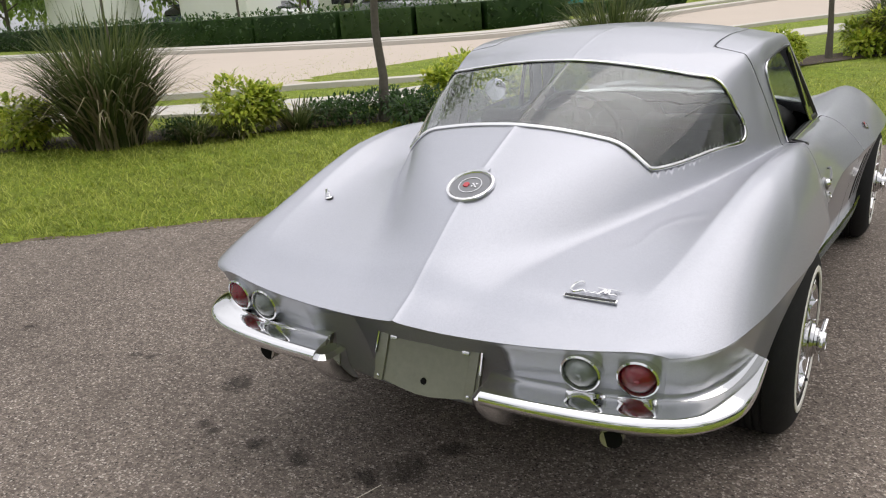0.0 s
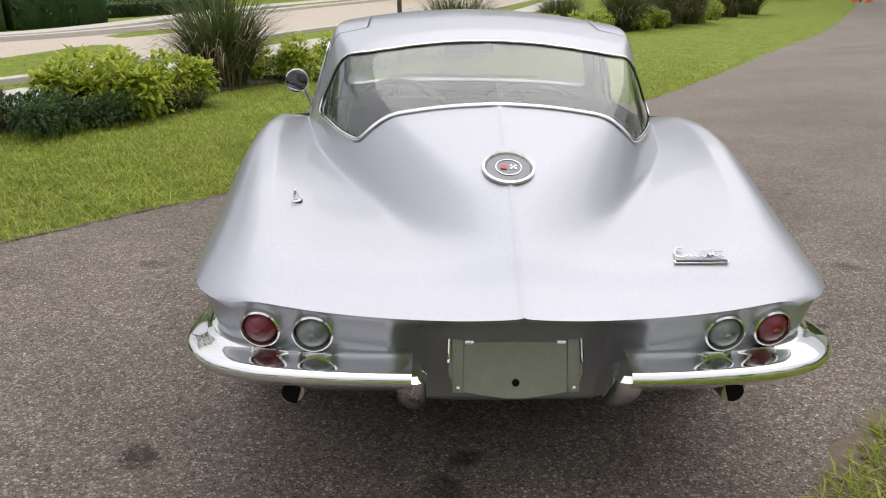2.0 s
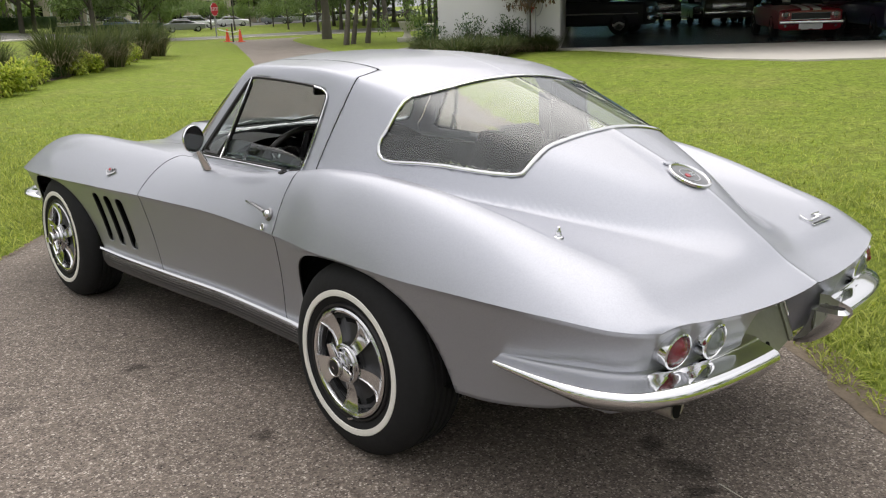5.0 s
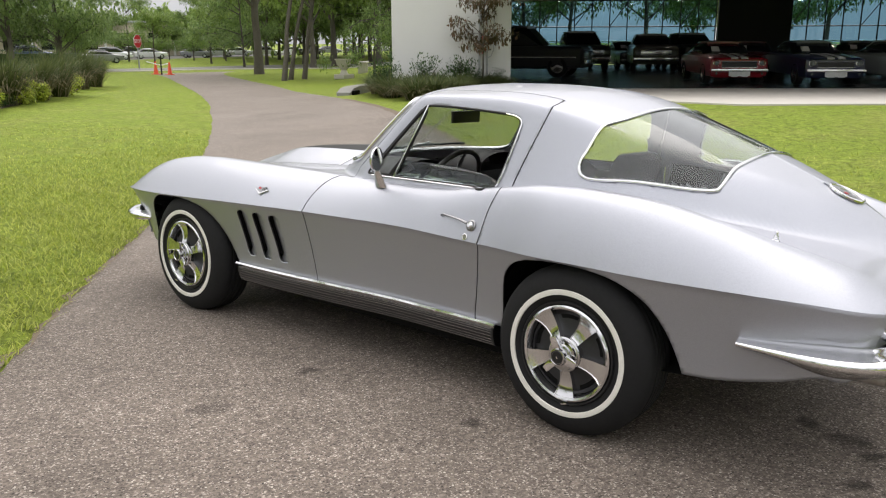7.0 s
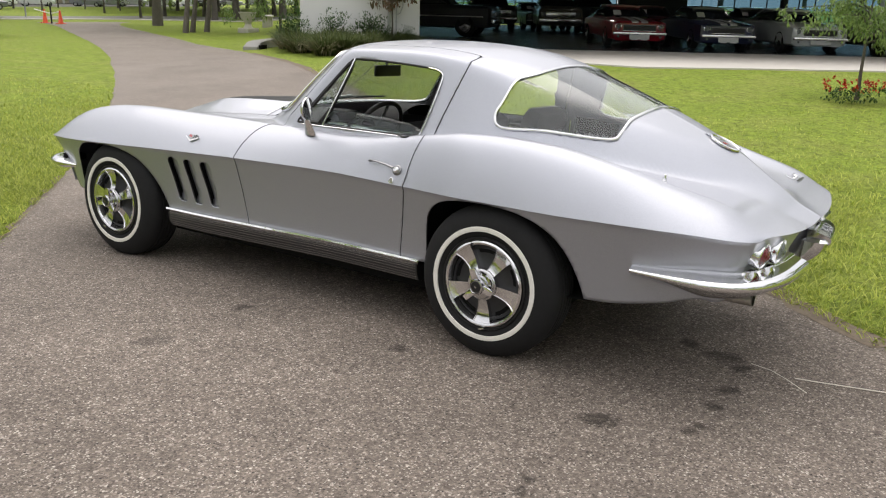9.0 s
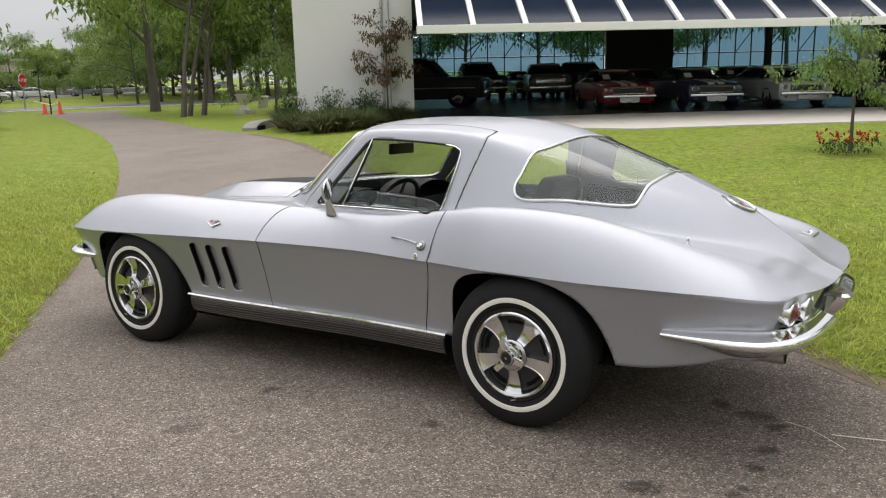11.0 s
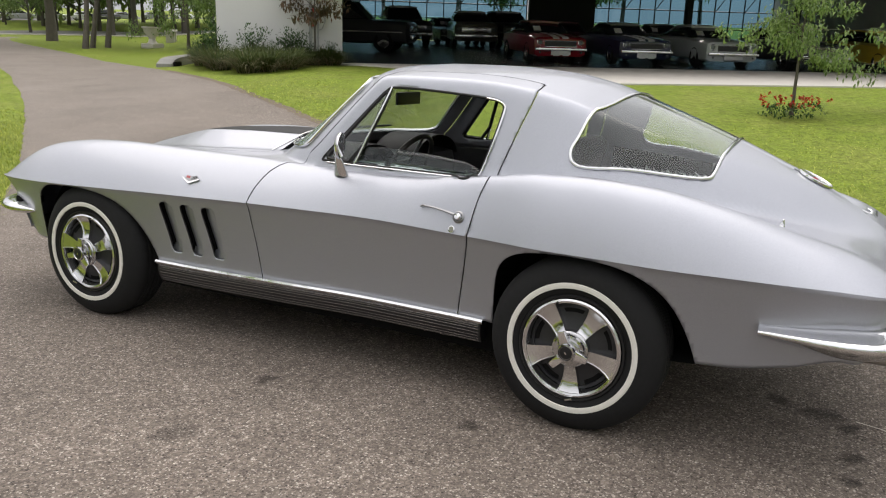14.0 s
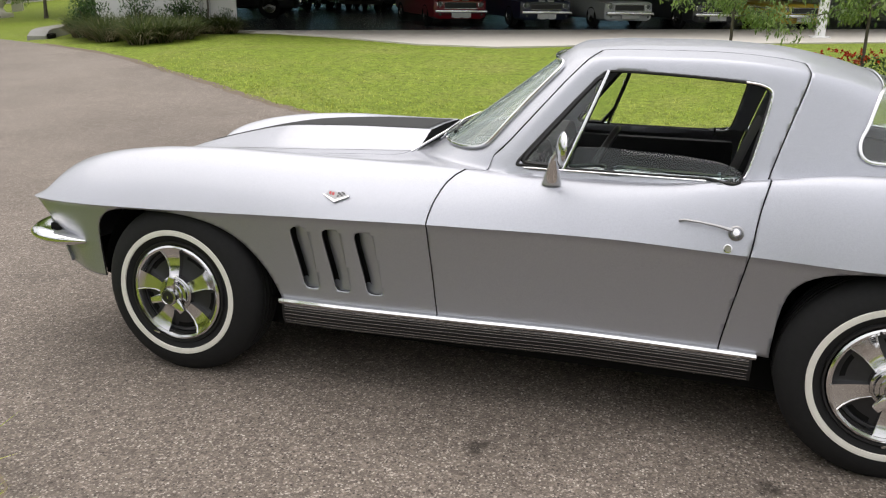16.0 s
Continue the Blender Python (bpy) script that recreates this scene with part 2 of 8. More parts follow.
def lathe(profile, n=48, axis="x", closed=False):
    """Turns a profile of (radius, along) round an axis."""
    V, F = [], []
    for k in range(n):
        t = 2 * math.pi * k / n
        c, s = math.cos(t), math.sin(t)
        for r, a in profile:
            V.append({"x": (a, r * c, r * s), "y": (r * s, a, r * c), "z": (r * c, r * s, a)}[axis])
    m = len(profile)
    for k in range(n):
        for i in range(m if closed else m - 1):
            j = (i + 1) % m
            a, b = k * m + i, k * m + j
            c, d = ((k + 1) % n) * m + j, ((k + 1) % n) * m + i
            F.append((a, d, c, b))
    return V, F


def sweep(section, path_fn, count):
    """A section (list of pairs) carried along; path_fn(t) gives origin, first and second axis."""
    V, F = [], []
    m = len(section)
    for i in range(count):
        o, a, b = path_fn(i / (count - 1))
        for p, q in section:
            V.append(tuple(o + a * p + b * q))
    for i in range(count - 1):
        for k in range(m):
            j = (k + 1) % m
            F.append((i * m + k, i * m + j, (i + 1) * m + j, (i + 1) * m + k))
    F.append(tuple(range(m - 1, -1, -1)))
    F.append(tuple((count - 1) * m + k for k in range(m)))
    return V, F


def prism(outline, depth, axis="y"):
    """A flat outline of pairs, given depth. axis y: pairs are (x, z)."""
    m = len(outline)
    V = []
    for d in (0.0, depth):
        for a, b in outline:
            V.append({"y": (a, d, b), "x": (d, a, b), "z": (a, b, d)}[axis])
    F = [tuple(range(m)), tuple(range(2 * m - 1, m - 1, -1))]
    F += [(k, k + m, (k + 1) % m + m, (k + 1) % m) for k in range(m)]
    return V, F


def chaikin(poly, times=3, closed=True):
    for _ in range(times):
        out = []
        m = len(poly)
        if not closed:
            out.append(poly[0])
        for i in range(m if closed else m - 1):
            (ax, ay), (bx, by) = poly[i], poly[(i + 1) % m]
            out += [(0.75 * ax + 0.25 * bx, 0.75 * ay + 0.25 * by), (0.25 * ax + 0.75 * bx, 0.25 * ay + 0.75 * by)]
        if not closed:
            out.append(poly[-1])
        poly = out
    return poly


def knots(pairs):
    """A smooth curve through (position, value) pairs that does not overshoot."""
    xs = np.array([p[0] for p in pairs], float)
    ys = np.array([p[1] for p in pairs], float)
    h = np.diff(xs)
    d = np.diff(ys) / h
    m = np.zeros(len(xs))
    for i in range(1, len(xs) - 1):
        if d[i - 1] * d[i] > 0:
            w1, w2 = 2 * h[i] + h[i - 1], h[i] + 2 * h[i - 1]
            m[i] = (w1 + w2) / (w1 / d[i - 1] + w2 / d[i])
    m[0], m[-1] = d[0], d[-1]

    def f(q):
        q = np.clip(np.asarray(q, float), xs[0], xs[-1])
        k = np.clip(np.searchsorted(xs, q) - 1, 0, len(h) - 1)
        t = (q - xs[k]) / h[k]
        return (ys[k] * (1 + 2 * t) * (1 - t) ** 2 + h[k] * m[k] * t * (1 - t) ** 2
                + ys[k + 1] * t * t * (3 - 2 * t) + h[k] * m[k + 1] * t * t * (t - 1))
    return f


def smin(a, b, k):
    h = np.clip(0.5 + 0.5 * (b - a) / k, 0, 1)
    return b * (1 - h) + a * h - k * h * (1 - h)


def smax(a, b, k):
    return -smin(-a, -b, k)


def step(lo, hi, v):
    t = np.clip((np.asarray(v, float) - lo) / (hi - lo), 0, 1)
    return t * t * (3 - 2 * t)


def poly_sdf(px, py, poly):
    """Signed distance to an outline: below zero inside."""
    px, py = np.asarray(px, float), np.asarray(py, float)
    best = np.full(px.shape, 1e9)
    inside = np.zeros(px.shape, bool)
    m = len(poly)
    for i in range(m):
        (ax, ay), (bx, by) = poly[i], poly[(i + 1) % m]
        ex, ey = bx - ax, by - ay
        wx, wy = px - ax, py - ay
        t = np.clip((wx * ex + wy * ey) / (ex * ex + ey * ey + 1e-12), 0, 1)
        best = np.minimum(best, (wx - ex * t) ** 2 + (wy - ey * t) ** 2)
        cross = ((ay > py) != (by > py)) & (px < ex * (py - ay) / (by - ay + 1e-15) + ax)
        inside ^= cross
    d = np.sqrt(best)
    return np.where(inside, -d, d)


def clip(geo, s):
    """Keeps the part of a surface where s, one value a vertex, is at or below zero."""
    V, F = np.asarray(geo[0], float), geo[1]
    s = np.asarray(s, float)
    keep = s <= 0
    out_v, index, cuts, out_f = [], {}, {}, []

    def vert(i):
        if i not in index:
            index[i] = len(out_v)
            out_v.append(tuple(V[i]))
        return index[i]

    def cut(i, j):
        key = (i, j) if i < j else (j, i)
        if key not in cuts:
            a, b = key
            t = s[a] / (s[a] - s[b])
            cuts[key] = len(out_v)
            out_v.append(tuple(V[a] + (V[b] - V[a]) * t))
        return cuts[key]

    for f in F:
        k = [keep[i] for i in f]
        if all(k):
            out_f.append(tuple(vert(i) for i in f))
        elif any(k):
            poly = []
            for q, i in enumerate(f):
                j = f[(q + 1) % len(f)]
                if keep[i]:
                    poly.append(vert(i))
                if keep[i] != keep[j]:
                    poly.append(cut(i, j))
            if len(poly) >= 3:
                out_f.append(tuple(poly))
    return out_v, out_f


def grid_faces(rows, cols, flip=False):
    F = [(i * cols + j, i * cols + j + 1, (i + 1) * cols + j + 1, (i + 1) * cols + j) for i in range(rows - 1) for j in range(cols - 1)]
    return [tuple(reversed(f)) for f in F] if flip else F


def shell(ob, thick, offset=-1.0):
    """Gives a sheet its thickness."""
    s = ob.modifiers.new("thickness", "SOLIDIFY")
    s.thickness, s.offset = thick, offset
    return ob


DARK_SPOTS = [(-1.08, 1.23, 0.06), (-1.03, 0.33, 0.05), (-1.12, -0.67, 0.07), (-1.65, -0.64, 0.05), (1.48, 0.4, 0.07), (-1.73, -0.67, 0.03), (-2.47, -0.68, 0.05),
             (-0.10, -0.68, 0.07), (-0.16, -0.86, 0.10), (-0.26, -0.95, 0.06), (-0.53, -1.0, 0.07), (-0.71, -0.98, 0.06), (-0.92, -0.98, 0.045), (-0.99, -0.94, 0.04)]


def make_asphalt():
    """Worn asphalt: pale stone specks in a grey-brown binder, oil spots and lighter traffic bands."""
    m, n, l, p = node_mat("asphalt")
    vec = coords(n, l)
    cells = n.new("ShaderNodeTexVoronoi")
    cells.inputs["Scale"].default_value = 135
    l.new(vec, cells.inputs["Vector"])
    sep = n.new("ShaderNodeSeparateColor")
    l.new(cells.outputs["Color"], sep.inputs["Color"])
    stone = ramp(n, l, sep.outputs["Red"], [(0.0, (0.070, 0.058, 0.048)), (0.55, (0.150, 0.125, 0.105)), (0.90, (0.225, 0.190, 0.162)), (0.985, (0.44, 0.39, 0.34))])
    bind = ramp(n, l, tex_noise(n, l, vec, 260, 2), [(0.3, (0.088, 0.073, 0.061)), (0.7, (0.208, 0.174, 0.147))])
    col = blend(n, l, 0.38, stone, bind)
    for size, reach, few, tone in ((50, 0.22, 0.70, (0.50, 0.455, 0.40)), (96, 0.28, 0.60, (0.44, 0.40, 0.35)), (72, 0.30, 0.60, (0.030, 0.027, 0.024))):
        chip = n.new("ShaderNodeTexVoronoi")
        chip.inputs["Scale"].default_value = size
        l.new(vec, chip.inputs["Vector"])
        pick = n.new("ShaderNodeSeparateColor")
        l.new(chip.outputs["Color"], pick.inputs["Color"])
        shape = ramp(n, l, chip.outputs["Distance"], [(reach * 0.75, 1.0), (reach * 1.25, 0.0)])
        chosen = ramp(n, l, pick.outputs["Green"], [(few, 0.0), (few + 0.20, 0.85)])
        col = blend(n, l, blend(n, l, 1.0, shape, chosen, "MULTIPLY"), col, tone)
    wide = ramp(n, l, tex_noise(n, l, vec, 0.55, 5), [(0.3, 0.88), (0.7, 1.30)])
    col = blend(n, l, 1.0, col, wide, "MULTIPLY")
    mid = ramp(n, l, tex_noise(n, l, vec, 5.0, 6, 0.7), [(0.3, 0.86), (0.72, 1.12)])
    col = blend(n, l, 1.0, col, mid, "MULTIPLY")
    grit = ramp(n, l, tex_noise(n, l, vec, 38.0, 4, 0.7), [(0.32, 0.70), (0.68, 1.28)])
    col = blend(n, l, 1.0, col, grit, "MULTIPLY")
    spot = n.new("ShaderNodeTexVoronoi")
    spot.inputs["Scale"].default_value = 0.9
    spot.inputs["Randomness"].default_value = 1.0
    warp = n.new("ShaderNodeVectorMath")
    warp.operation = "ADD"
    wob = n.new("ShaderNodeTexNoise")
    wob.inputs["Scale"].default_value = 7.0
    l.new(vec, wob.inputs["Vector"])
    sc = n.new("ShaderNodeVectorMath")
    sc.operation = "SCALE"
    sc.inputs["Scale"].default_value = 0.16
    l.new(wob.outputs["Color"], sc.inputs[0])
    l.new(vec, warp.inputs[0])
    l.new(sc.outputs["Vector"], warp.inputs[1])
    l.new(warp.outputs["Vector"], spot.inputs["Vector"])
    oil = ramp(n, l, spot.outputs["Distance"], [(0.035, 0.60), (0.075, 1.0)])
    col = blend(n, l, 1.0, col, oil, "MULTIPLY")
    # oil spots round the car, and a row of dark spots under its tail
    for sx, sy, sr in DARK_SPOTS:
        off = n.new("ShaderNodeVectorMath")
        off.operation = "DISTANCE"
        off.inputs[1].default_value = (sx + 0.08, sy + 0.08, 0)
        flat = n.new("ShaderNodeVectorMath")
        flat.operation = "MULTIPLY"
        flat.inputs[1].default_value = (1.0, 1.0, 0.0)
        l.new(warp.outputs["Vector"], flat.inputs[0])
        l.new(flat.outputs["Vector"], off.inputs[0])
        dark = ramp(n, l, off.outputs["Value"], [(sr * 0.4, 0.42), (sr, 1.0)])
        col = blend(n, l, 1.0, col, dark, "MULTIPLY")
    # broad dark pool under the tail: the car's soft shade and staining, painted in
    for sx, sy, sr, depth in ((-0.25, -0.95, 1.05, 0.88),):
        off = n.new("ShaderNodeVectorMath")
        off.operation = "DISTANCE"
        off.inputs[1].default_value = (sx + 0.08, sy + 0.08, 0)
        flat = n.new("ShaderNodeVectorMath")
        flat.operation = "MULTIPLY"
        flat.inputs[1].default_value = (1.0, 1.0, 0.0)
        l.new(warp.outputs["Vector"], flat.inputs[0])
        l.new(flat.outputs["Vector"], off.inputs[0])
        tail_shade = n.new("ShaderNodeMapRange")
        tail_shade.inputs["From Min"].default_value, tail_shade.inputs["From Max"].default_value = sr * 0.35, sr
        tail_shade.inputs["To Min"].default_value, tail_shade.inputs["To Max"].default_value = depth, 1.0
        l.new(off.outputs["Value"], tail_shade.inputs["Value"])
        col = blend(n, l, 1.0, col, tail_shade.outputs["Result"], "MULTIPLY")
    # patchy pale tone that strengthens up the drive
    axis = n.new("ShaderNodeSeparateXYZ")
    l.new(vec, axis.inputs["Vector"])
    far_pale = n.new("ShaderNodeMapRange")
    far_pale.inputs["From Min"].default_value, far_pale.inputs["From Max"].default_value = 1.0, 11.0
    l.new(axis.outputs["Y"], far_pale.inputs["Value"])
    patchy = blend(n, l, 1.0, far_pale.outputs["Result"], ramp(n, l, tex_noise(n, l, vec, 0.9, 5), [(0.25, 0.45), (0.7, 1.0)]), "MULTIPLY")
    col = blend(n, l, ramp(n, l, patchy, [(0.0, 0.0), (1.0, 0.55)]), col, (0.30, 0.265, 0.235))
    l.new(col, p.inputs["Base Color"])
    p.inputs["Roughness"].default_value = 0.78
    p.inputs["Specular IOR Level"].default_value = 0.16
    h = blend(n, l, 0.5, cells.outputs["Distance"], tex_noise(n, l, vec, 90, 3))
    bump(n, l, h, p, 0.7, 0.007)
    return m


def make_grass_ground():
    m, n, l, p = node_mat("lawn")
    vec = coords(n, l)
    a = tex_noise(n, l, vec, 0.8, 5)
    b = tex_noise(n, l, vec, 30.0, 8, 0.9)
    stretch = coords(n, l, (180.0, 60.0, 60.0))
    c = tex_noise(n, l, stretch, 1.0, 3)
    col = ramp(n, l, b, [(0.25, (0.070, 0.118, 0.012)), (0.5, (0.245, 0.325, 0.036)), (0.75, (0.45, 0.53, 0.085))])
    col = blend(n, l, ramp(n, l, c, [(0.35, 0.0), (0.7, 0.55)]), col, (0.14, 0.205, 0.024))
    dry = ramp(n, l, a, [(0.46, 0.0), (0.70, 0.5)])
    col = blend(n, l, dry, col, (0.32, 0.32, 0.085))
    pale = ramp(n, l, tex_noise(n, l, vec, 3.2, 5, 0.7), [(0.50, 0.0), (0.72, 0.42)])
    col = blend(n, l, pale, col, (0.27, 0.325, 0.058))
    tuft = ramp(n, l, tex_noise(n, l, vec, 7.0, 6, 0.75), [(0.30, 0.52), (0.68, 1.22)])
    col = blend(n, l, 1.0, col, tuft, "MULTIPLY")
    fleck = ramp(n, l, tex_noise(n, l, vec, 21.0, 4, 0.8), [(0.36, 0.45), (0.62, 1.25)])
    col = blend(n, l, 0.8, col, fleck, "MULTIPLY")
    l.new(col, p.inputs["Base Color"])
    p.inputs["Roughness"].default_value = 0.85
    p.inputs["Specular IOR Level"].default_value = 0.2
    bump(n, l, b, p, 0.7, 0.03)
    return m


def leaf_mat(name, dark, mid, light, edge=None, rough=0.45):
    """Leaves that differ one from another."""
    m, n, l, p = node_mat(name)
    geo = n.new("ShaderNodeNewGeometry")
    stops = [(0.0, dark), (0.5, mid), (1.0, light)]
    col = ramp(n, l, geo.outputs["Random Per Island"], stops)
    vec = coords(n, l)
    col = blend(n, l, 0.3, col, ramp(n, l, tex_noise(n, l, vec, 2.5), [(0.3, dark), (0.7, light)]))
    l.new(col, p.inputs["Base Color"])
    p.inputs["Roughness"].default_value = rough
    p.inputs["Specular IOR Level"].default_value = 0.35
    p.inputs["Subsurface Weight"].default_value = 0.0
    tr = n.new("ShaderNodeBsdfTranslucent")
    l.new(col, tr.inputs["Color"])
    mix = n.new("ShaderNodeMixShader")
    mix.inputs["Fac"].default_value = 0.5
    l.new(p.outputs["BSDF"], mix.inputs[1])
    l.new(tr.outputs["BSDF"], mix.inputs[2])
    l.new(mix.outputs["Shader"], n["Material Output"].inputs["Surface"])
    return m


ASPHALT = make_asphalt()
LAWN = make_grass_ground()
BLADE = leaf_mat("grass_blades", (0.085, 0.135, 0.012), (0.30, 0.375, 0.036), (0.62, 0.64, 0.16), rough=0.6)
PAMPAS = leaf_mat("fountain_grass", (0.03, 0.05, 0.014), (0.075, 0.11, 0.028), (0.17, 0.19, 0.07), rough=0.5)
PLUME = leaf_mat("dry_grass_blades", (0.16, 0.13, 0.07), (0.27, 0.23, 0.14), (0.40, 0.36, 0.24), rough=0.7)
CROTON = leaf_mat("variegated_leaves", (0.10, 0.20, 0.02), (0.50, 0.60, 0.07), (0.80, 0.80, 0.16))
SHRUB = leaf_mat("shrub_leaves", (0.018, 0.05, 0.014), (0.04, 0.09, 0.022), (0.085, 0.15, 0.04))
TREE_LEAF = leaf_mat("tree_leaves", (0.085, 0.15, 0.032), (0.20, 0.30, 0.066), (0.36, 0.46, 0.13))
PINE_LEAF = leaf_mat("soft_tree_leaves", (0.08, 0.14, 0.04), (0.185, 0.28, 0.085), (0.33, 0.43, 0.15))
BROWN_LEAF = leaf_mat("russet_leaves", (0.06, 0.06, 0.025), (0.12, 0.10, 0.045), (0.24, 0.14, 0.09))
FLOWER = leaf_mat("red_petals", (0.30, 0.012, 0.01), (0.52, 0.03, 0.015), (0.62, 0.10, 0.03))
SOIL = simple("sandy_soil", (0.16, 0.125, 0.09), 0.95, vary=0.45, scale=9, bumpy=0.8, fine=45)
MULCH = simple("bark_mulch", (0.06, 0.042, 0.03), 0.95, vary=0.5, scale=14, bumpy=0.9, fine=50)
BARK = simple("tree_bark", (0.10, 0.088, 0.072), 0.9, vary=0.45, scale=6, bumpy=0.9, fine=28)
CONCRETE = simple("pale_concrete", (0.52, 0.49, 0.44), 0.85, vary=0.10, scale=0.8, bumpy=0.2, fine=30)
ROAD = simple("concrete_road", (0.50, 0.43, 0.36), 0.85, vary=0.08, scale=0.35, bumpy=0.15, fine=40)
WALL = simple("white_stucco", (0.66, 0.66, 0.64), 0.8, vary=0.05, scale=0.7, bumpy=0.25, fine=45)
WHITE = simple("white_painted_metal", (0.78, 0.78, 0.77), 0.45, vary=0.05, scale=3)
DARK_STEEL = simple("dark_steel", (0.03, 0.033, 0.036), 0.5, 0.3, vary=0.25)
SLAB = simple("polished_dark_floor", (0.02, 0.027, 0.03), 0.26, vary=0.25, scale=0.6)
BLUE_GLASS = make_glass("blue_tinted_glass", (0.20, 0.38, 0.48))
SMOKE_GLASS = simple("dark_blue_glass", (0.006, 0.014, 0.035), 0.12, 0.0, vary=0.5, scale=0.4, spec=0.12)
OLD_CONCRETE = simple("weathered_concrete", (0.27, 0.265, 0.25), 0.9, vary=0.2, scale=1.5, bumpy=0.3, fine=30)
ORANGE = simple("orange_plastic", (0.75, 0.09, 0.03), 0.5, vary=0.08)
RED_SIGN = simple("red_sign_face", (0.52, 0.025, 0.03), 0.45, vary=0.06)
YELLOW = simple("yellow_paint", (0.72, 0.50, 0.05), 0.5, vary=0.1)
TEAL = simple("teal_sign_paint", (0.015, 0.27, 0.26), 0.5, vary=0.08)
GALV = simple("galvanised_steel", (0.42, 0.43, 0.43), 0.4, 0.7, vary=0.12, scale=10)
BRICKISH = simple("beige_building_wall", (0.52, 0.46, 0.36), 0.85, vary=0.08, scale=0.6)


# ---- the car: a surface of curves in the car's own axes ----
W_SIDE = knots([(-1.045, 0.706), (-1.02, 0.75), (-0.99, 0.779), (-0.94, 0.809), (-0.85, 0.835), (-0.7, 0.859), (-0.5, 0.876), (-0.2, 0.899), (0.1, 0.899),
                (0.45, 0.857), (0.9, 0.851), (1.4, 0.882), (1.9, 0.908), (2.4, 0.912), (2.8, 0.896), (3.0, 0.868), (3.1, 0.838), (3.17, 0.80), (3.2, 0.74)])
CREASE = knots([(-1.14, 0.650), (-1.0, 0.672), (-0.8, 0.682), (-0.4, 0.680), (0.0, 0.685), (0.4, 0.686), (0.9, 0.698), (1.4, 0.696), (1.8, 0.688), (2.3, 0.670), (2.8, 0.650), (3.2, 0.636), (3.3, 0.63)])
DECK = knots([(-1.14, 0.653), (-1.04, 0.690), (-0.95, 0.737), (-0.8, 0.771), (-0.64, 0.800), (-0.35, 0.842), (0.0, 0.866), (0.4, 0.866), (0.9, 0.858), (1.45, 0.872),
              (1.75, 0.858), (2.1, 0.838), (2.5, 0.80), (2.9, 0.728), (3.15, 0.662), (3.3, 0.634)])
FENDER = knots([(-1.14, 0.653), (-1.04, 0.690), (-0.9, 0.762), (-0.7, 0.818), (-0.45, 0.884), (-0.2, 0.930), (0.05, 0.944), (0.2, 0.940), (0.38, 0.916), (0.6, 0.884), (0.78, 0.864), (0.95, 0.858),
                (1.3, 0.86), (1.6, 0.866), (2.0, 0.868), (2.35, 0.870), (2.6, 0.860), (2.85, 0.83), (3.0, 0.795), (3.12, 0.745), (3.22, 0.648), (3.3, 0.634)])
RIDGE = knots([(-1.14, 0.58), (-0.8, 0.665), (-0.4, 0.72), (0.0, 0.757), (0.2, 0.762), (0.5, 0.748), (1.0, 0.718), (1.5, 0.70), (2.0, 0.69), (2.6, 0.675), (3.0, 0.655), (3.2, 0.60), (3.3, 0.56)])
ROOF = knots([(-1.14, 0.658), (-1.08, 0.720), (-0.96, 0.797), (-0.82, 0.866), (-0.7, 0.924), (-0.6, 0.968), (-0.4, 1.054), (-0.25, 1.113), (-0.1, 1.168), (0.06, 1.224), (0.2, 1.268),
              (0.4, 1.303), (0.65, 1.316), (0.9, 1.314), (1.15, 1.296), (1.4, 1.265), (1.7, 1.2)])
CROWN = knots([(-1.14, 0.5), (-0.6, 0.42), (-0.35, 0.36), (-0.1, 0.31), (0.1, 0.26), (0.3, 0.20), (0.5, 0.165), (0.9, 0.165), (1.2, 0.20), (1.5, 0.24)])
FLANK = knots([(-1.14, 0.0), (-1.0, 0.085), (-0.85, 0.19), (-0.73, 0.265), (-0.65, 0.312), (-0.35, 0.470), (-0.1, 0.566), (0.14, 0.620), (0.3, 0.653), (0.5, 0.672), (1.6, 0.676)])
LEAN_IN = knots([(-1.14, 0.26), (-0.95, 0.50), (-0.8, 0.82), (-0.65, 1.2), (-0.35, 1.7), (0.12, 2.6), (0.45, 3.2), (1.6, 3.2)])
BULGE_TOP = knots([(1.69, 0.928), (2.0, 0.922), (2.2, 0.912), (2.35, 0.900), (2.47, 0.880), (2.6, 0.850), (2.75, 0.812), (2.9, 0.768), (3.06, 0.712)])
BULGE_FLAT = knots([(1.69, 0.198), (2.0, 0.192), (2.2, 0.172), (2.35, 0.138), (2.47, 0.095), (2.6, 0.056), (2.75, 0.028), (3.06, 0.016)])
BULGE_FOOT = knots([(1.69, 0.385), (2.1, 0.372), (2.35, 0.315), (2.5, 0.255), (2.65, 0.19), (2.85, 0.13), (3.06, 0.07)])


def rear_edge(u):
    return -1.135 + 0.090 * np.abs(u) ** 2.6


def front_edge(u):
    return 3.29 - 0.055 * np.abs(u) ** 2.2


def sag(ax):
    """How far the windscreen wraps back towards its sides."""
    return 0.272 * ax ** 2 + 2.38 * ax ** 6


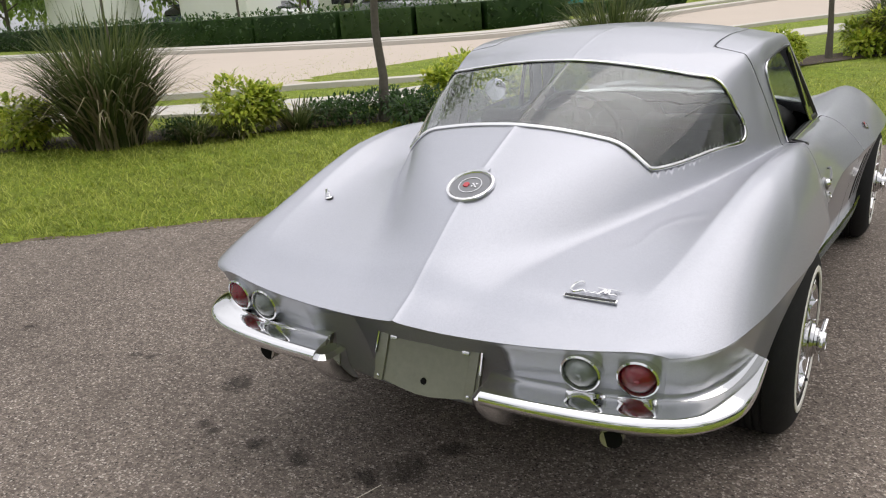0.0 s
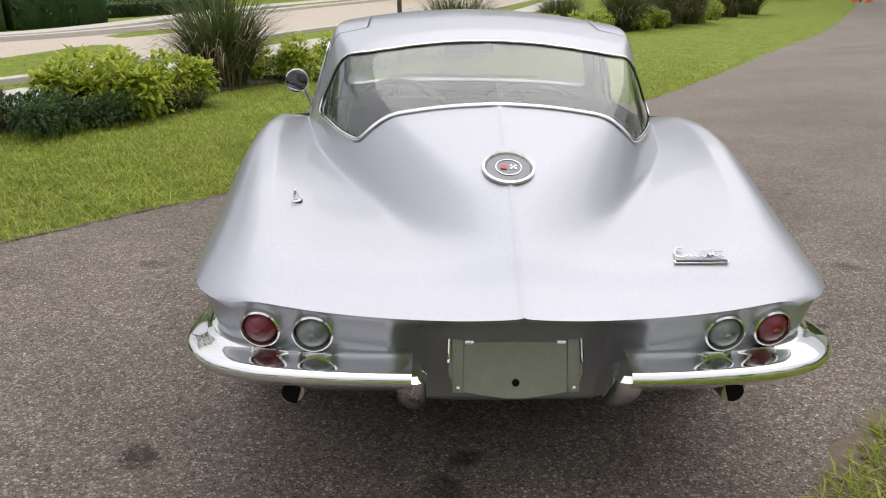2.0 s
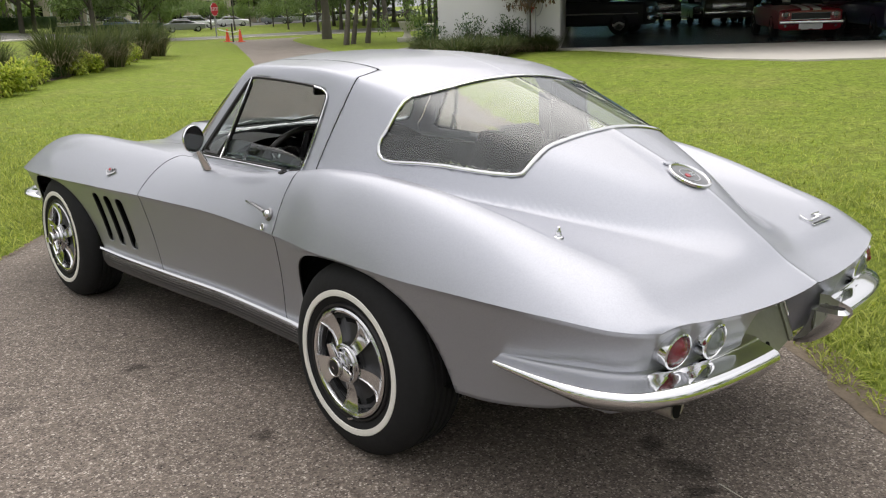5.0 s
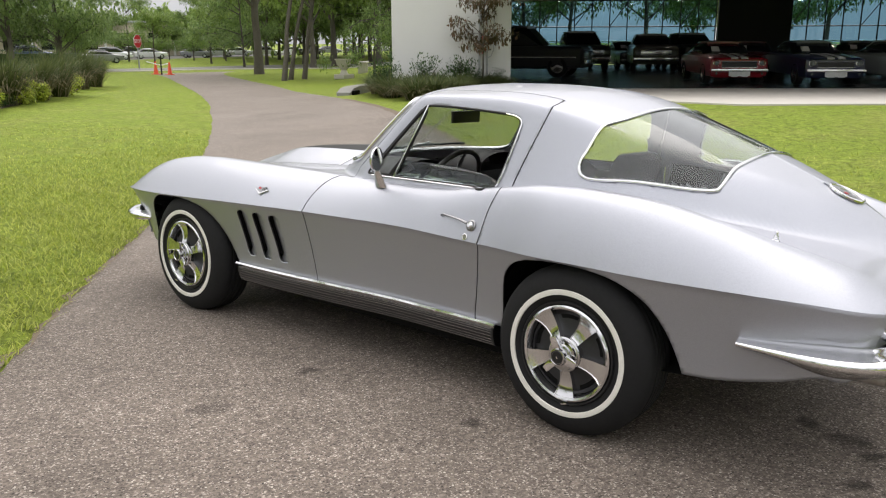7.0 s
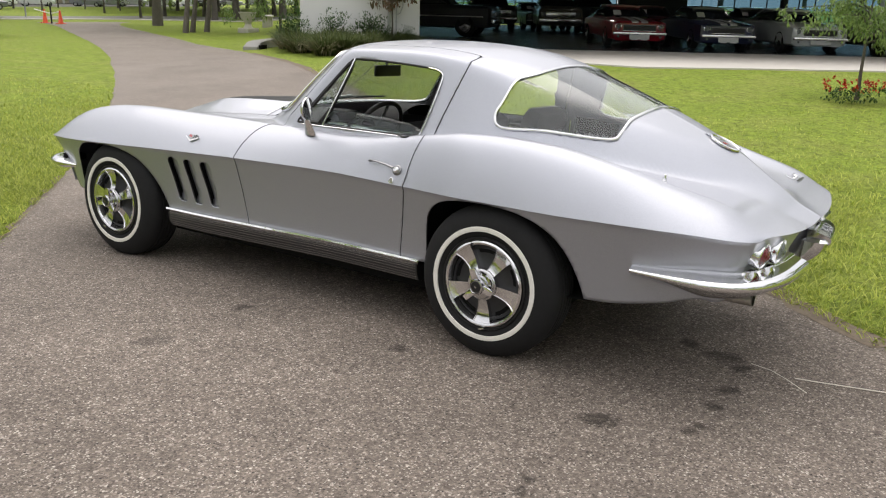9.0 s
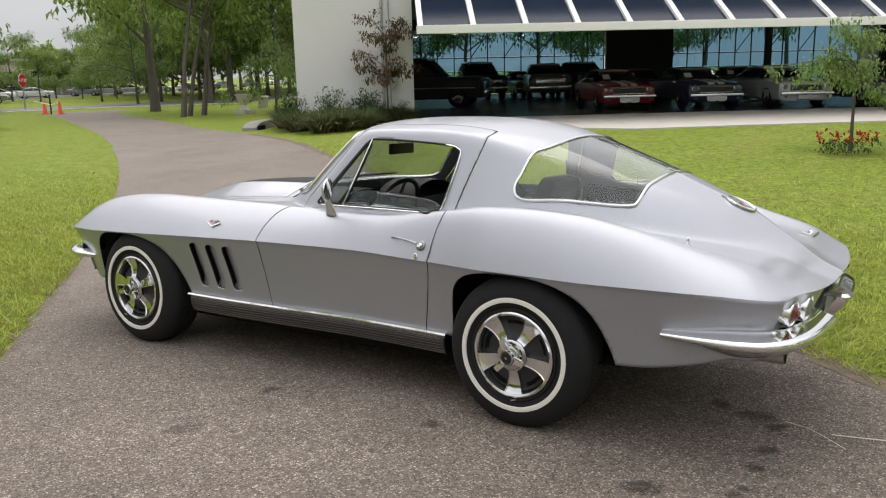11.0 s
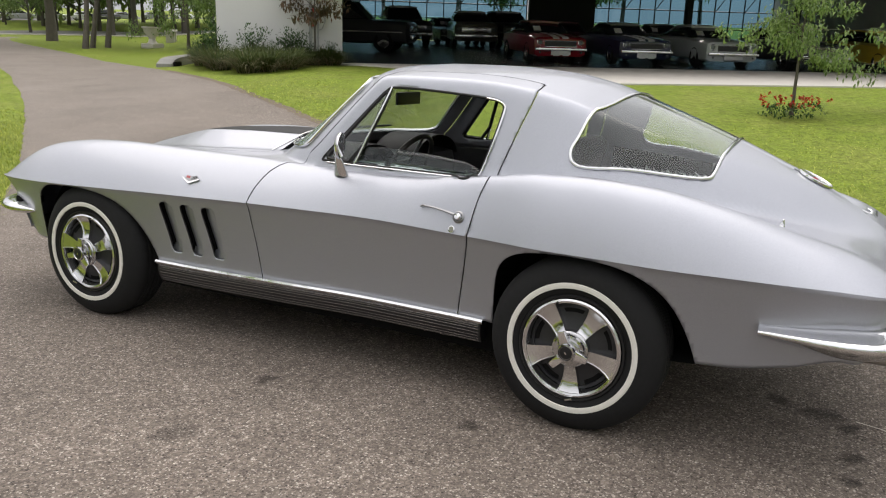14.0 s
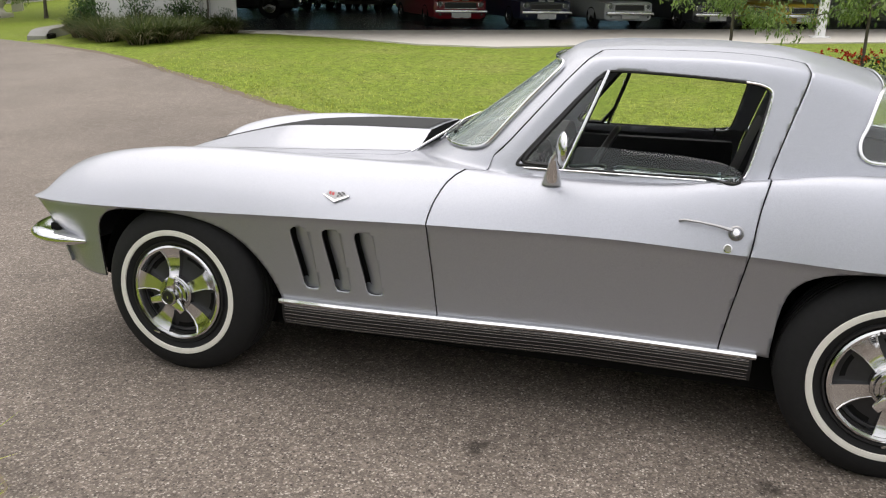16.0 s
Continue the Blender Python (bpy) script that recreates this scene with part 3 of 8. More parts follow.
def skin(x, y, w=None):
    """Height of the upper body over (x, y); w is the half width at the crease there."""
    ax = np.abs(np.asarray(x, float))
    y = np.asarray(y, float)
    if w is None:
        w = W_SIDE(np.clip(y, -1.045, 3.2))
    base, top, ridge, c = DECK(y), FENDER(y), np.minimum(RIDGE(y), w - 0.06), CREASE(y)
    base = base + 0.006 * (1 - np.clip(ax / 0.5, 0, 1) ** 2) * step(1.5, 1.8, y)
    back = step(0.45, -0.1, y)
    drop = np.maximum(ridge - 0.03 * back - ax, 0) / (0.12 - 0.035 * back)
    inner = base + (top - base) * np.exp(-drop ** (2 - 0.6 * back - 0.25 * step(0.75, 0.45, y)))
    t = np.clip((w - ax) / (w - ridge), 0, 1)
    outer = c + (top - c) * (1 - (1 - t) ** (1.55 + 0.5 * step(0.5, 0.0, y) + 0.2 * step(1.6, 2.2, y)))
    deck = np.where(ax < ridge, inner, outer)
    side = DECK(y) + (FLANK(y) - (np.sqrt(ax * ax + 0.0036) - 0.03)) * LEAN_IN(y)
    house = smin(ROOF(y) - CROWN(y) * ax * ax, side, 0.045 + 0.05 * step(0.4, -0.2, y))
    screen = 0.91 + (1.63 - sag(ax) - y) * 0.755
    house = smin(house, screen, 0.018)
    z = smax(deck, house, 0.012 + 0.006 * step(0.4, -0.1, y) + 0.034 * step(-0.55, -1.0, y))
    return z + 0.0012 * np.exp(-(ax / 0.007) ** 2) * step(2.9, 2.7, y) + 0.0045 * np.exp(-ax / 0.020) * step(0.2, -0.3, y)


def flank_x(y, z):
    """Half width of the greenhouse or shoulder at height z."""
    lo, hi = 0.0, float(W_SIDE(min(max(y, -1.045), 3.2)))
    w = hi
    for _ in range(40):
        mid = (lo + hi) / 2
        if float(skin(mid, y, w)) > z:
            lo = mid
        else:
            hi = mid
    return (lo + hi) / 2


def skin_normal(x, y):
    e = 0.004
    return Vector((-(float(skin(x + e, y)) - float(skin(x - e, y))) / (2 * e), -(float(skin(x, y + e)) - float(skin(x, y - e))) / (2 * e), 1.0)).normalized()


# outlines of the openings; (y, z) from the side, (x, y) from above
DOOR_LINE = chaikin([(1.36, 0.882), (1.42, 0.858), (1.46, 0.82), (1.49, 0.74), (1.492, 0.66), (1.472, 0.40), (1.462, 0.30), (0.512, 0.30), (0.50, 0.40), (0.448, 0.69), (0.436, 0.80), (0.418, 0.88), (0.368, 1.05), (0.318, 1.20),
                     (0.312, 1.235), (0.335, 1.275), (0.365, 1.33), (0.90, 1.36), (0.96, 1.30), (1.05, 1.225), (1.235, 1.0), (1.30, 0.925)], 1)
SIDE_WINDOW = chaikin([(1.228, 0.893), (1.215, 0.915), (0.975, 1.200), (0.935, 1.219), (0.50, 1.198), (0.432, 1.178), (0.430, 1.14), (0.478, 0.915), (0.502, 0.890), (0.56, 0.889), (1.22, 0.889)], 2)
REAR_WINDOW = [(0.0, -0.390), (0.2, -0.385), (0.33, -0.376), (0.415, -0.364), (0.440, -0.346), (0.500, -0.23), (0.550, -0.10), (0.597, 0.07), (0.608, 0.138), (0.592, 0.154), (0.562, 0.124), (0.49, 0.088), (0.37, 0.063), (0.2, 0.056), (0.0, 0.054)]
REAR_WINDOW = chaikin(REAR_WINDOW + [(-x, y) for x, y in reversed(REAR_WINDOW[1:-1])], 2)
SCREEN = chaikin([(0.0, 0.925), (0.40, 0.922), (0.58, 0.915), (0.622, 0.925), (0.622, 0.955), (0.535, 1.185), (0.51, 1.222), (0.46, 1.234), (0.0, 1.252),
                  (-0.46, 1.234), (-0.51, 1.222), (-0.535, 1.185), (-0.622, 0.955), (-0.622, 0.925), (-0.58, 0.915), (-0.40, 0.922)], 2)
HOOD = chaikin([(0.47, 1.735), (0.485, 1.80), (0.47, 2.3), (0.43, 2.8), (0.36, 3.02), (0.2, 3.06), (-0.2, 3.06), (-0.36, 3.02), (-0.43, 2.8), (-0.47, 2.3), (-0.485, 1.80), (-0.47, 1.735), (-0.40, 1.72), (0.40, 1.72)], 1)
ARCH_FRONT = chaikin([(2.872, 0.15), (2.872, 0.52), (2.80, 0.635), (2.62, 0.652), (2.42, 0.650), (2.25, 0.60), (2.13, 0.48), (2.055, 0.32), (2.02, 0.15)], 2)
ARCH_REAR = chaikin([(0.353, 0.15), (0.346, 0.53), (0.29, 0.635), (0.15, 0.678), (-0.1, 0.676), (-0.26, 0.625), (-0.355, 0.53), (-0.43, 0.36), (-0.47, 0.15)], 2)
VENTS = [chaikin([(y0, 0.640), (y0 - 0.045, 0.645), (y0 - 0.068, 0.636), (y0 - 0.070, 0.60), (y0 - 0.088, 0.43), (y0 - 0.093, 0.402), (y0 - 0.035, 0.402), (y0 - 0.03, 0.43), (y0 - 0.001, 0.60)], 1) for y0 in (2.003, 1.880, 1.758)]


def spread(lo, hi, n, dense):
    """Positions from lo to hi, closer together round the dense ones (place, width, weight)."""
    q = np.linspace(lo, hi, 4000)
    rho = np.ones_like(q)
    for c, wd, k in dense:
        rho += k * np.exp(-((q - c) / wd) ** 2)
    cum = np.concatenate([[0], np.cumsum((rho[1:] + rho[:-1]) / 2)])
    return np.interp(np.linspace(0, cum[-1], n), cum, q)


def upper_grid():
    u = spread(0, 1, 96, [(0.0, 0.02, 6), (0.7, 0.11, 1.6), (0.98, 0.04, 1.0)])
    u = np.concatenate([-u[:0:-1], u])
    v = spread(0, 1, 300, [(0.0, 0.03, 2.0), (0.27, 0.06, 0.6), (0.6, 0.04, 0.8), (1.0, 0.03, 2.0)])
    U, Vv = np.meshgrid(u, v)
    w = W_SIDE(-1.045 + 4.245 * Vv)
    X = U * w
    Y = rear_edge(U) * (1 - Vv) + front_edge(U) * Vv
    Z = skin(X, Y, w)
    return np.stack([X, Y, Z], -1), len(v), len(u)


BOTTOM = knots([(-1.14, 0.315), (-1.06, 0.34), (-1.0, 0.40), (-0.9, 0.425), (-0.74, 0.385), (-0.5, 0.345), (-0.3, 0.34), (2.0, 0.34), (2.8, 0.335), (3.0, 0.335), (3.2, 0.35), (3.3, 0.36)])


def lower_grid(P, nv, nu):
    """The skirt below the crease: the outline of the crease carried down and inwards."""
    mid = nu // 2
    ring = [P[0, j] for j in range(mid, nu)] + [P[i, nu - 1] for i in range(1, nv)] + [P[nv - 1, j] for j in range(nu - 2, mid - 1, -1)]
    ring = ring + [np.array([-p[0], p[1], p[2]]) for p in ring[-2:0:-1]]
    R = np.array(ring)
    n = len(R)
    T = np.roll(R, -1, 0) - np.roll(R, 1, 0)
    N = np.stack([T[:, 1], -T[:, 0]], -1)
    N /= np.linalg.norm(N, axis=1)[:, None] + 1e-9
    rear = step(-0.93, -1.06, R[:, 1])
    front = step(2.9, 3.15, R[:, 1])
    niche = step(0.33, 0.25, np.abs(R[:, 0])) * step(-1.0, -1.1, R[:, 1])
    inset = 0.078 + (0.10 * niche + 0.004 * (1 - niche)) * rear + 0.05 * front
    bot = BOTTOM(R[:, 1])
    bot = bot + (0.45 - bot) * rear * (1 - niche)
    rows = []
    m = 26
    for k in range(m + 1):
        q = k / m
        off = inset * (0.9 * q + 0.1 * np.sin(math.pi * q)) + 0.085 * niche * float(step(0.02, 0.22, q)) + 0.006 * float(step(0, 0.05, q))
        z = R[:, 2] + (bot - R[:, 2]) * q
        rows.append(np.stack([R[:, 0] - N[:, 0] * off, R[:, 1] - N[:, 1] * off, z], -1))
    V = np.concatenate(rows)
    F = []
    for k in range(m):
        for i in range(n):
            j = (i + 1) % n
            F.append((k * n + i, (k + 1) * n + i, (k + 1) * n + j, k * n + j))
    return V, F


def side_in(V, poly, lo=0.40):
    V = np.asarray(V)
    return np.maximum(poly_sdf(V[:, 1], V[:, 2], poly), (lo - np.abs(V[:, 0])))


def only(V, s, cond):
    return np.where(cond, s, 1.0)


def outside(geo, fn, gap=0.0):
    return clip(geo, -(fn(np.asarray(geo[0])) - gap))


def inside(geo, fn, gap=0.0):
    return clip(geo, fn(np.asarray(geo[0])) + gap)


def f_door(V):
    V = np.asarray(V)
    return side_in(V, DOOR_LINE, 0.44 + 0.25 * step(1.26, 1.34, V[:, 1]))


def f_side_window(V):
    return side_in(V, SIDE_WINDOW, 0.3)


def f_rear_window(V):
    return only(V, poly_sdf(V[:, 0], V[:, 1], REAR_WINDOW), V[:, 2] > 0.6)


def f_screen(V):
    return only(V, poly_sdf(V[:, 0], V[:, 2], SCREEN), V[:, 1] > 0.95)


def f_hood(V):
    return poly_sdf(V[:, 0], V[:, 1], HOOD)


def f_arches(V):
    return np.minimum(side_in(V, ARCH_FRONT, 0.3), side_in(V, ARCH_REAR, 0.3))


def f_vents(V):
    s = side_in(V, VENTS[0], 0.3)
    for p in VENTS[1:]:
        s = np.minimum(s, side_in(V, p, 0.3))
    return s


def edged(ob):
    """Sheet thickness with black shut edges."""
    bm = bmesh.new()
    bm.from_mesh(ob.data)
    bmesh.ops.remove_doubles(bm, verts=bm.verts[:], dist=1.5e-4)
    bm.to_mesh(ob.data)
    bm.free()
    ob.data.shade_smooth()
    ob.data.set_sharp_from_angle(angle=radians(28))
    ob.data.materials.append(BLACK)
    shell(ob, 0.008).modifiers["thickness"].material_offset_rim = 1
    return ob


car = thing("sports_car", "silver metallic fastback sports coupe parked across an asphalt drive", "car", CAR)
P_UP, NV, NU = upper_grid()
upper = (P_UP.reshape(-1, 3), grid_faces(NV, NU))
lower = lower_grid(P_UP, NV, NU)
shut = 0.0022
rest = outside(upper, f_door, shut)
rest = outside(rest, f_hood, shut)
rear_pane = inside(upper, f_rear_window, 0.0)
front_pane = inside(upper, f_screen, 0.0)
rest = outside(rest, f_rear_window)
rest = outside(rest, f_screen)
skirt = outside(lower, f_door, shut)
skirt = outside(skirt, f_arches)
skirt = outside(skirt, f_vents)
body = edged(part("body", join(rest, skirt), PAINT, car))
hood = edged(part("hood", inside(upper, f_hood, shut), PAINT, car, "silver hood with a raised centre bulge"))
doors = {}
for sgn, ox in ((-1, "left"), (1, "right")):
    top = inside(upper, f_door, shut)
    low = inside(lower, f_door, shut)
    top = clip(top, np.asarray(top[0])[:, 0] * -sgn)
    low = clip(low, np.asarray(low[0])[:, 0] * -sgn)
    top = outside(top, f_side_window)
    doors[sgn] = edged(part("door", join(top, low), PAINT, car))
for name, pane in (("rear_window", rear_pane), ("windscreen", front_pane)):
    g = part(name, pane, SHEEN_GLASS if name == "rear_window" else MILKY_GLASS, car, "wide wraparound rear glass" if name == "rear_window" else "tinted laminated windscreen")
    shell(g, 0.004)
    g.visible_shadow = False

# the raised bulge of the hood: a flat top with a rolled rim, a shoulder and a foot that runs out on the hood
BULGE_ROWS = np.linspace(1.695, 3.055, 70)


def bulge_section(y):
    top, flat, foot = float(BULGE_TOP(y)), float(BULGE_FLAT(y)), float(BULGE_FOOT(y))
    low = float(skin(foot, y)) + 0.001
    rise = max(top - low, 0.006)
    mid = foot * 0.42 + flat * 0.58
    return [(0.0, top + 0.002), (flat * 0.5, top + 0.0005), (flat * 0.93, top - 0.002), (flat * 0.96, top - 0.002), (flat, top), (flat + 0.006, top + 0.0005), (flat + 0.014, top - 0.004),
            (flat + (mid - flat) * 0.55, low + rise * 0.80), (mid, low + rise * 0.56), (mid + (foot - mid) * 0.35, low + rise * 0.36), (mid + (foot - mid) * 0.75, low + rise * 0.10), (foot, low)]


V = []
for y in BULGE_ROWS:
    half = bulge_section(y)
    V += [(-x, float(y), z) for x, z in reversed(half[1:])] + [(x, float(y), z) for x, z in half]
bulge = part("hood_bulge", (V, grid_faces(70, 23)), PAINT, hood, "raised silver bulge along the hood")
end = V[:23]
V = list(end) + [(x, y + 0.02, min(z - 0.02, 0.85)) for x, y, z in end]
part("bulge_end", (V, grid_faces(2, 23, True)), UNDERBODY, bulge, "black rear end of the hood bulge", smooth=False)
V = []
for y in BULGE_ROWS[1:60]:
    x, z = float(BULGE_FLAT(y)) * 0.94, float(BULGE_TOP(y)) + 0.0008
    V += [(-x, float(y), z), (-x * 0.54, float(y), z + 0.0035), (0.0, float(y), z + 0.0048), (x * 0.54, float(y), z + 0.0035), (x, float(y), z)]
part("hood_stripe", (V, grid_faces(59, 5)), simple("black_stripe_paint", (0.010, 0.010, 0.011), 0.5, vary=0.2, spec=0.25), hood, "black stripe along the hood bulge")

# chrome round the glass
def lifted(path, up=0.003):
    return [tuple(Vector(p) + skin_normal(p[0], p[1]) * up) for p in path]


rw = [(x, y, float(skin(x, y))) for x, y in REAR_WINDOW]
part("rear_window_trim", tube(lifted(rw, 0.0045), 0.0065, True, 8, 0.7), CHROME, car, "bright chrome rear window moulding")


def screen_y(x, z):
    return 1.63 - sag(abs(x)) - (z - 0.91) / 0.755


part("windscreen_trim", tube([(x, screen_y(x, z) + 0.006, z + 0.006) for x, z in SCREEN], 0.009, True, 8, 0.7), CHROME, car, "bright chrome windscreen moulding")
for sgn in (-1, 1):
    loop = [(sgn * (flank_x(y, z) + 0.001), y, z) for y, z in SIDE_WINDOW]
    part("window_seal", tube(loop, 0.0055, True, 6), BLACK, doors[sgn], "black rubber side window seal")
    belt = [(y, 0.884) for y in np.linspace(0.60, 1.20, 14)]
    part("belt_moulding", tube([(sgn * (flank_x(y, z) + 0.005), y, z) for y, z in belt], 0.003, False, 6), CHROME, doors[sgn], "thin chrome belt moulding")
    edge = [(y, z) for y, z in SIDE_WINDOW if y < 0.56 and z > 0.895]
    part("rear_edge_moulding", tube([(sgn * (flank_x(y + 0.004, z) + 0.004), y - 0.006, z) for y, z in edge], 0.004, False, 6), CHROME, doors[sgn], "thin chrome window edge")
    bar = [(1.066, 0.887), (1.03, 0.985), (0.985, 1.11), (0.948, 1.215)]
    part("vent_window_bar", tube([(sgn * (flank_x(y, z) + 0.001), y, z) for y, z in bar], 0.008, False, 8, 0.8), CHROME, doors[sgn], "chrome quarter light bar")
    quarter = inside(inside(upper, f_side_window), lambda V: (poly_sdf(V[:, 1], V[:, 2], [(1.06, 0.86), (0.945, 1.24), (1.1, 1.3), (1.4, 0.95), (1.35, 0.86)])))
    quarter = clip(quarter, np.asarray(quarter[0])[:, 0] * -sgn)
    seal = [(1.062, 0.896), (1.19, 0.896), (1.205, 0.905), (1.19, 0.93), (0.985, 1.185), (0.962, 1.195), (0.958, 1.18)]
    part("seal", tube([(sgn * (flank_x(y, z) - 0.003), y, z) for y, z in chaikin(seal, 1)], 0.010, True, 6), BLACK, doors[sgn], "thick black quarter light seal")
    q = part("vent_window", quarter, GLASS, doors[sgn], "triangular quarter light glass")
    shell(q, 0.004)
    q.visible_shadow = False
    down = inside(inside(upper, f_side_window), lambda V: poly_sdf(V[:, 1], V[:, 2], [(1.06, 0.80), (1.052, 0.962), (0.95, 0.965), (0.7, 0.957), (0.56, 0.942), (0.48, 0.915), (0.4, 0.80)]))
    down = clip(down, np.asarray(down[0])[:, 0] * -sgn)
    down = ([(v[0] - sgn * 0.012, v[1], v[2]) for v in down[0]], down[1])
    if sgn < 0:
        q = part("window_glass", down, make_glass("dim_door_glass", (0.42, 0.50, 0.50)), doors[sgn], "door glass wound almost fully down")
        shell(q, 0.004)
        q.visible_shadow = False


# ---- wheels ----
WHEEL_CHROME = make_chrome("wheel_centre_chrome", 0.52, 0.09)

def rounded(profile, times=1):
    return chaikin(profile, times, closed=False)


def wheel(x_out, y, sgn, spin):
    """A bias-ply tyre with a narrow white band on a five-fin alloy wheel with a three-eared knock-off nut."""
    root = part("wheel", lathe([(0.150, -0.10), (0.165, -0.112), (0.165, -0.03), (0.150, -0.02)], 40, closed=True), GREY_METAL, car)
    root.matrix_basis = pose(x_out, y, 0.333, 0, 0, 180 if sgn < 0 else 0) @ pose(0, 0, 0, spin)
    tread = [(0.19, -0.020), (0.205, -0.004), (0.235, 0.006), (0.265, 0.006), (0.295, -0.006), (0.315, -0.022), (0.3275, -0.036), (0.333, -0.052)]
    for k in range(5):
        a = -0.060 - k * 0.026
        tread += [(0.3345, a), (0.3345, a - 0.014), (0.327, a - 0.016), (0.327, a - 0.022)]
    tread += [(0.333, -0.188), (0.325, -0.203), (0.30, -0.214), (0.25, -0.216), (0.20, -0.20)]
    tyre = part("tyre", lathe(tread, 72), RUBBER, root, "black tyre with grooved tread")
    part("whitewall", lathe([(0.2265, 0.0040), (0.2275, 0.0088), (0.234, 0.0098), (0.241, 0.0098), (0.2470, 0.0088), (0.2480, 0.0062)], 72), WHITEWALL, root, "narrow white sidewall band")
    part("rim", lathe([(0.200, -0.018), (0.203, -0.004), (0.199, 0.003), (0.193, 0.002), (0.190, -0.006), (0.184, -0.020), (0.172, -0.040)], 64), BLACK, root, "black steel rim edge")
    ring = lathe([(0.186, -0.030), (0.189, -0.006), (0.187, 0.003), (0.180, 0.007), (0.172, 0.004), (0.1675, -0.006), (0.166, -0.030)], 64)
    part("trim_ring", ring, ALLOY, root, "polished wheel ring")
    part("wheel_dish", lathe([(0.172, -0.030), (0.15, -0.032), (0.10, -0.028), (0.060, -0.014), (0.04, -0.01)], 60), GREY_METAL, root, "dark grey wheel dish")
    for k in range(5):
        t0 = 2 * math.pi * k / 5
        V = []
        rows = [(0.052, 0.40, 0.012), (0.062, 0.34, 0.003), (0.078, 0.285, -0.005), (0.100, 0.25, -0.011), (0.125, 0.235, -0.0125), (0.150, 0.24, -0.008), (0.176, 0.26, 0.004)]
        for r, half, a in rows:
            for q in (-1.0, -0.97, -0.90, -0.86, 0.0, 0.86, 0.90, 0.97, 1.0):
                t = t0 + q * half
                rib = 0.004 if 0.88 < abs(q) < 0.98 else 0.0
                V.append((a + rib - (0.024 if abs(q) == 1 else 0.0), r * math.cos(t), r * math.sin(t)))
        part("fin", (V, grid_faces(len(rows), 9, True)), ALLOY, root, "polished wheel fin")
        slot = []
        for r in (0.132, 0.168):
            for q in (-1, -0.33, 0.33, 1):
                t = t0 + math.pi / 5 + q * (0.25 if r < 0.15 else 0.30)
                slot.append((-0.0285 if r < 0.15 else -0.029, r * math.cos(t), r * math.sin(t)))
        part("cooling_slot", (slot, grid_faces(2, 4, True)), UNDERBODY, root, "black cooling slot")
    hub = [(0.070, -0.014), (0.068, 0.010), (0.064, 0.014), (0.060, 0.015), (0.0575, 0.019), (0.0565, 0.026), (0.046, 0.028), (0.0445, 0.036), (0.039, 0.038), (0.0, 0.039)]
    part("hub_cone", lathe(hub, 40), WHEEL_CHROME, root, "stepped chrome hub cone")
    nut = part("spinner", lathe([(0.034, 0.034), (0.035, 0.052), (0.032, 0.060), (0.0275, 0.061), (0.025, 0.057), (0.0, 0.056)], 36), WHEEL_CHROME, root, "three-eared chrome knock-off spinner")
    for k in range(3):
        t = 2 * math.pi * k / 3 + 0.5
        ear = box(0.0, 0.052, 0.0, 0.014, 0.056, 0.030, 0.004)
        ear = ([(v[0] + (0.046 + 0.006 * (v[1] - 0.03) / 0.06), v[1], v[2] * (1.15 - 0.35 * (v[1] - 0.03) / 0.06)) for v in ear[0]], ear[1])
        part("ear", moved(ear, Matrix.Rotation(t, 4, "X")), CHROME, nut)
    part("cap", lathe([(0.0245, 0.0565), (0.022, 0.0595), (0.0, 0.0605)], 24), BLACK, nut, "black cap with a small pale mark")
    part("cap_emblem", moved(box(0.0608, 0, 0, 0.0012, 0.005, 0.010), Matrix.Rotation(0.3, 4, "X")), DULL_CHROME, nut)
    part("valve", tube([(0.004, 0.0, -0.178), (0.014, 0.0, -0.174)], 0.005, n=8), BLACK, root)
    part("wheel_weight", box(0.004, 0.06, 0.188, 0.008, 0.028, 0.008, 0.002), DULL_CHROME, root)
    return root


for sgn in (-1, 1):
    for y, spin, out in ((0.0, 200 if sgn < 0 else 15, 0.878), (2.489, 168 if sgn < 0 else 40, 0.892)):
        wheel(sgn * out, y, sgn, spin)
        well = lathe([(0.44, -0.035), (0.44, -0.36), (0.05, -0.36)], 40)
        V = [(sgn * 0.80 + sgn * v[0], y - 0.02 + v[1], 0.335 + v[2] * (0.96 if v[2] > 0 else 0.05)) for v in well[0]]
        part("wheel_well", (V, well[1]), UNDERBODY, car, "black wheel housing")

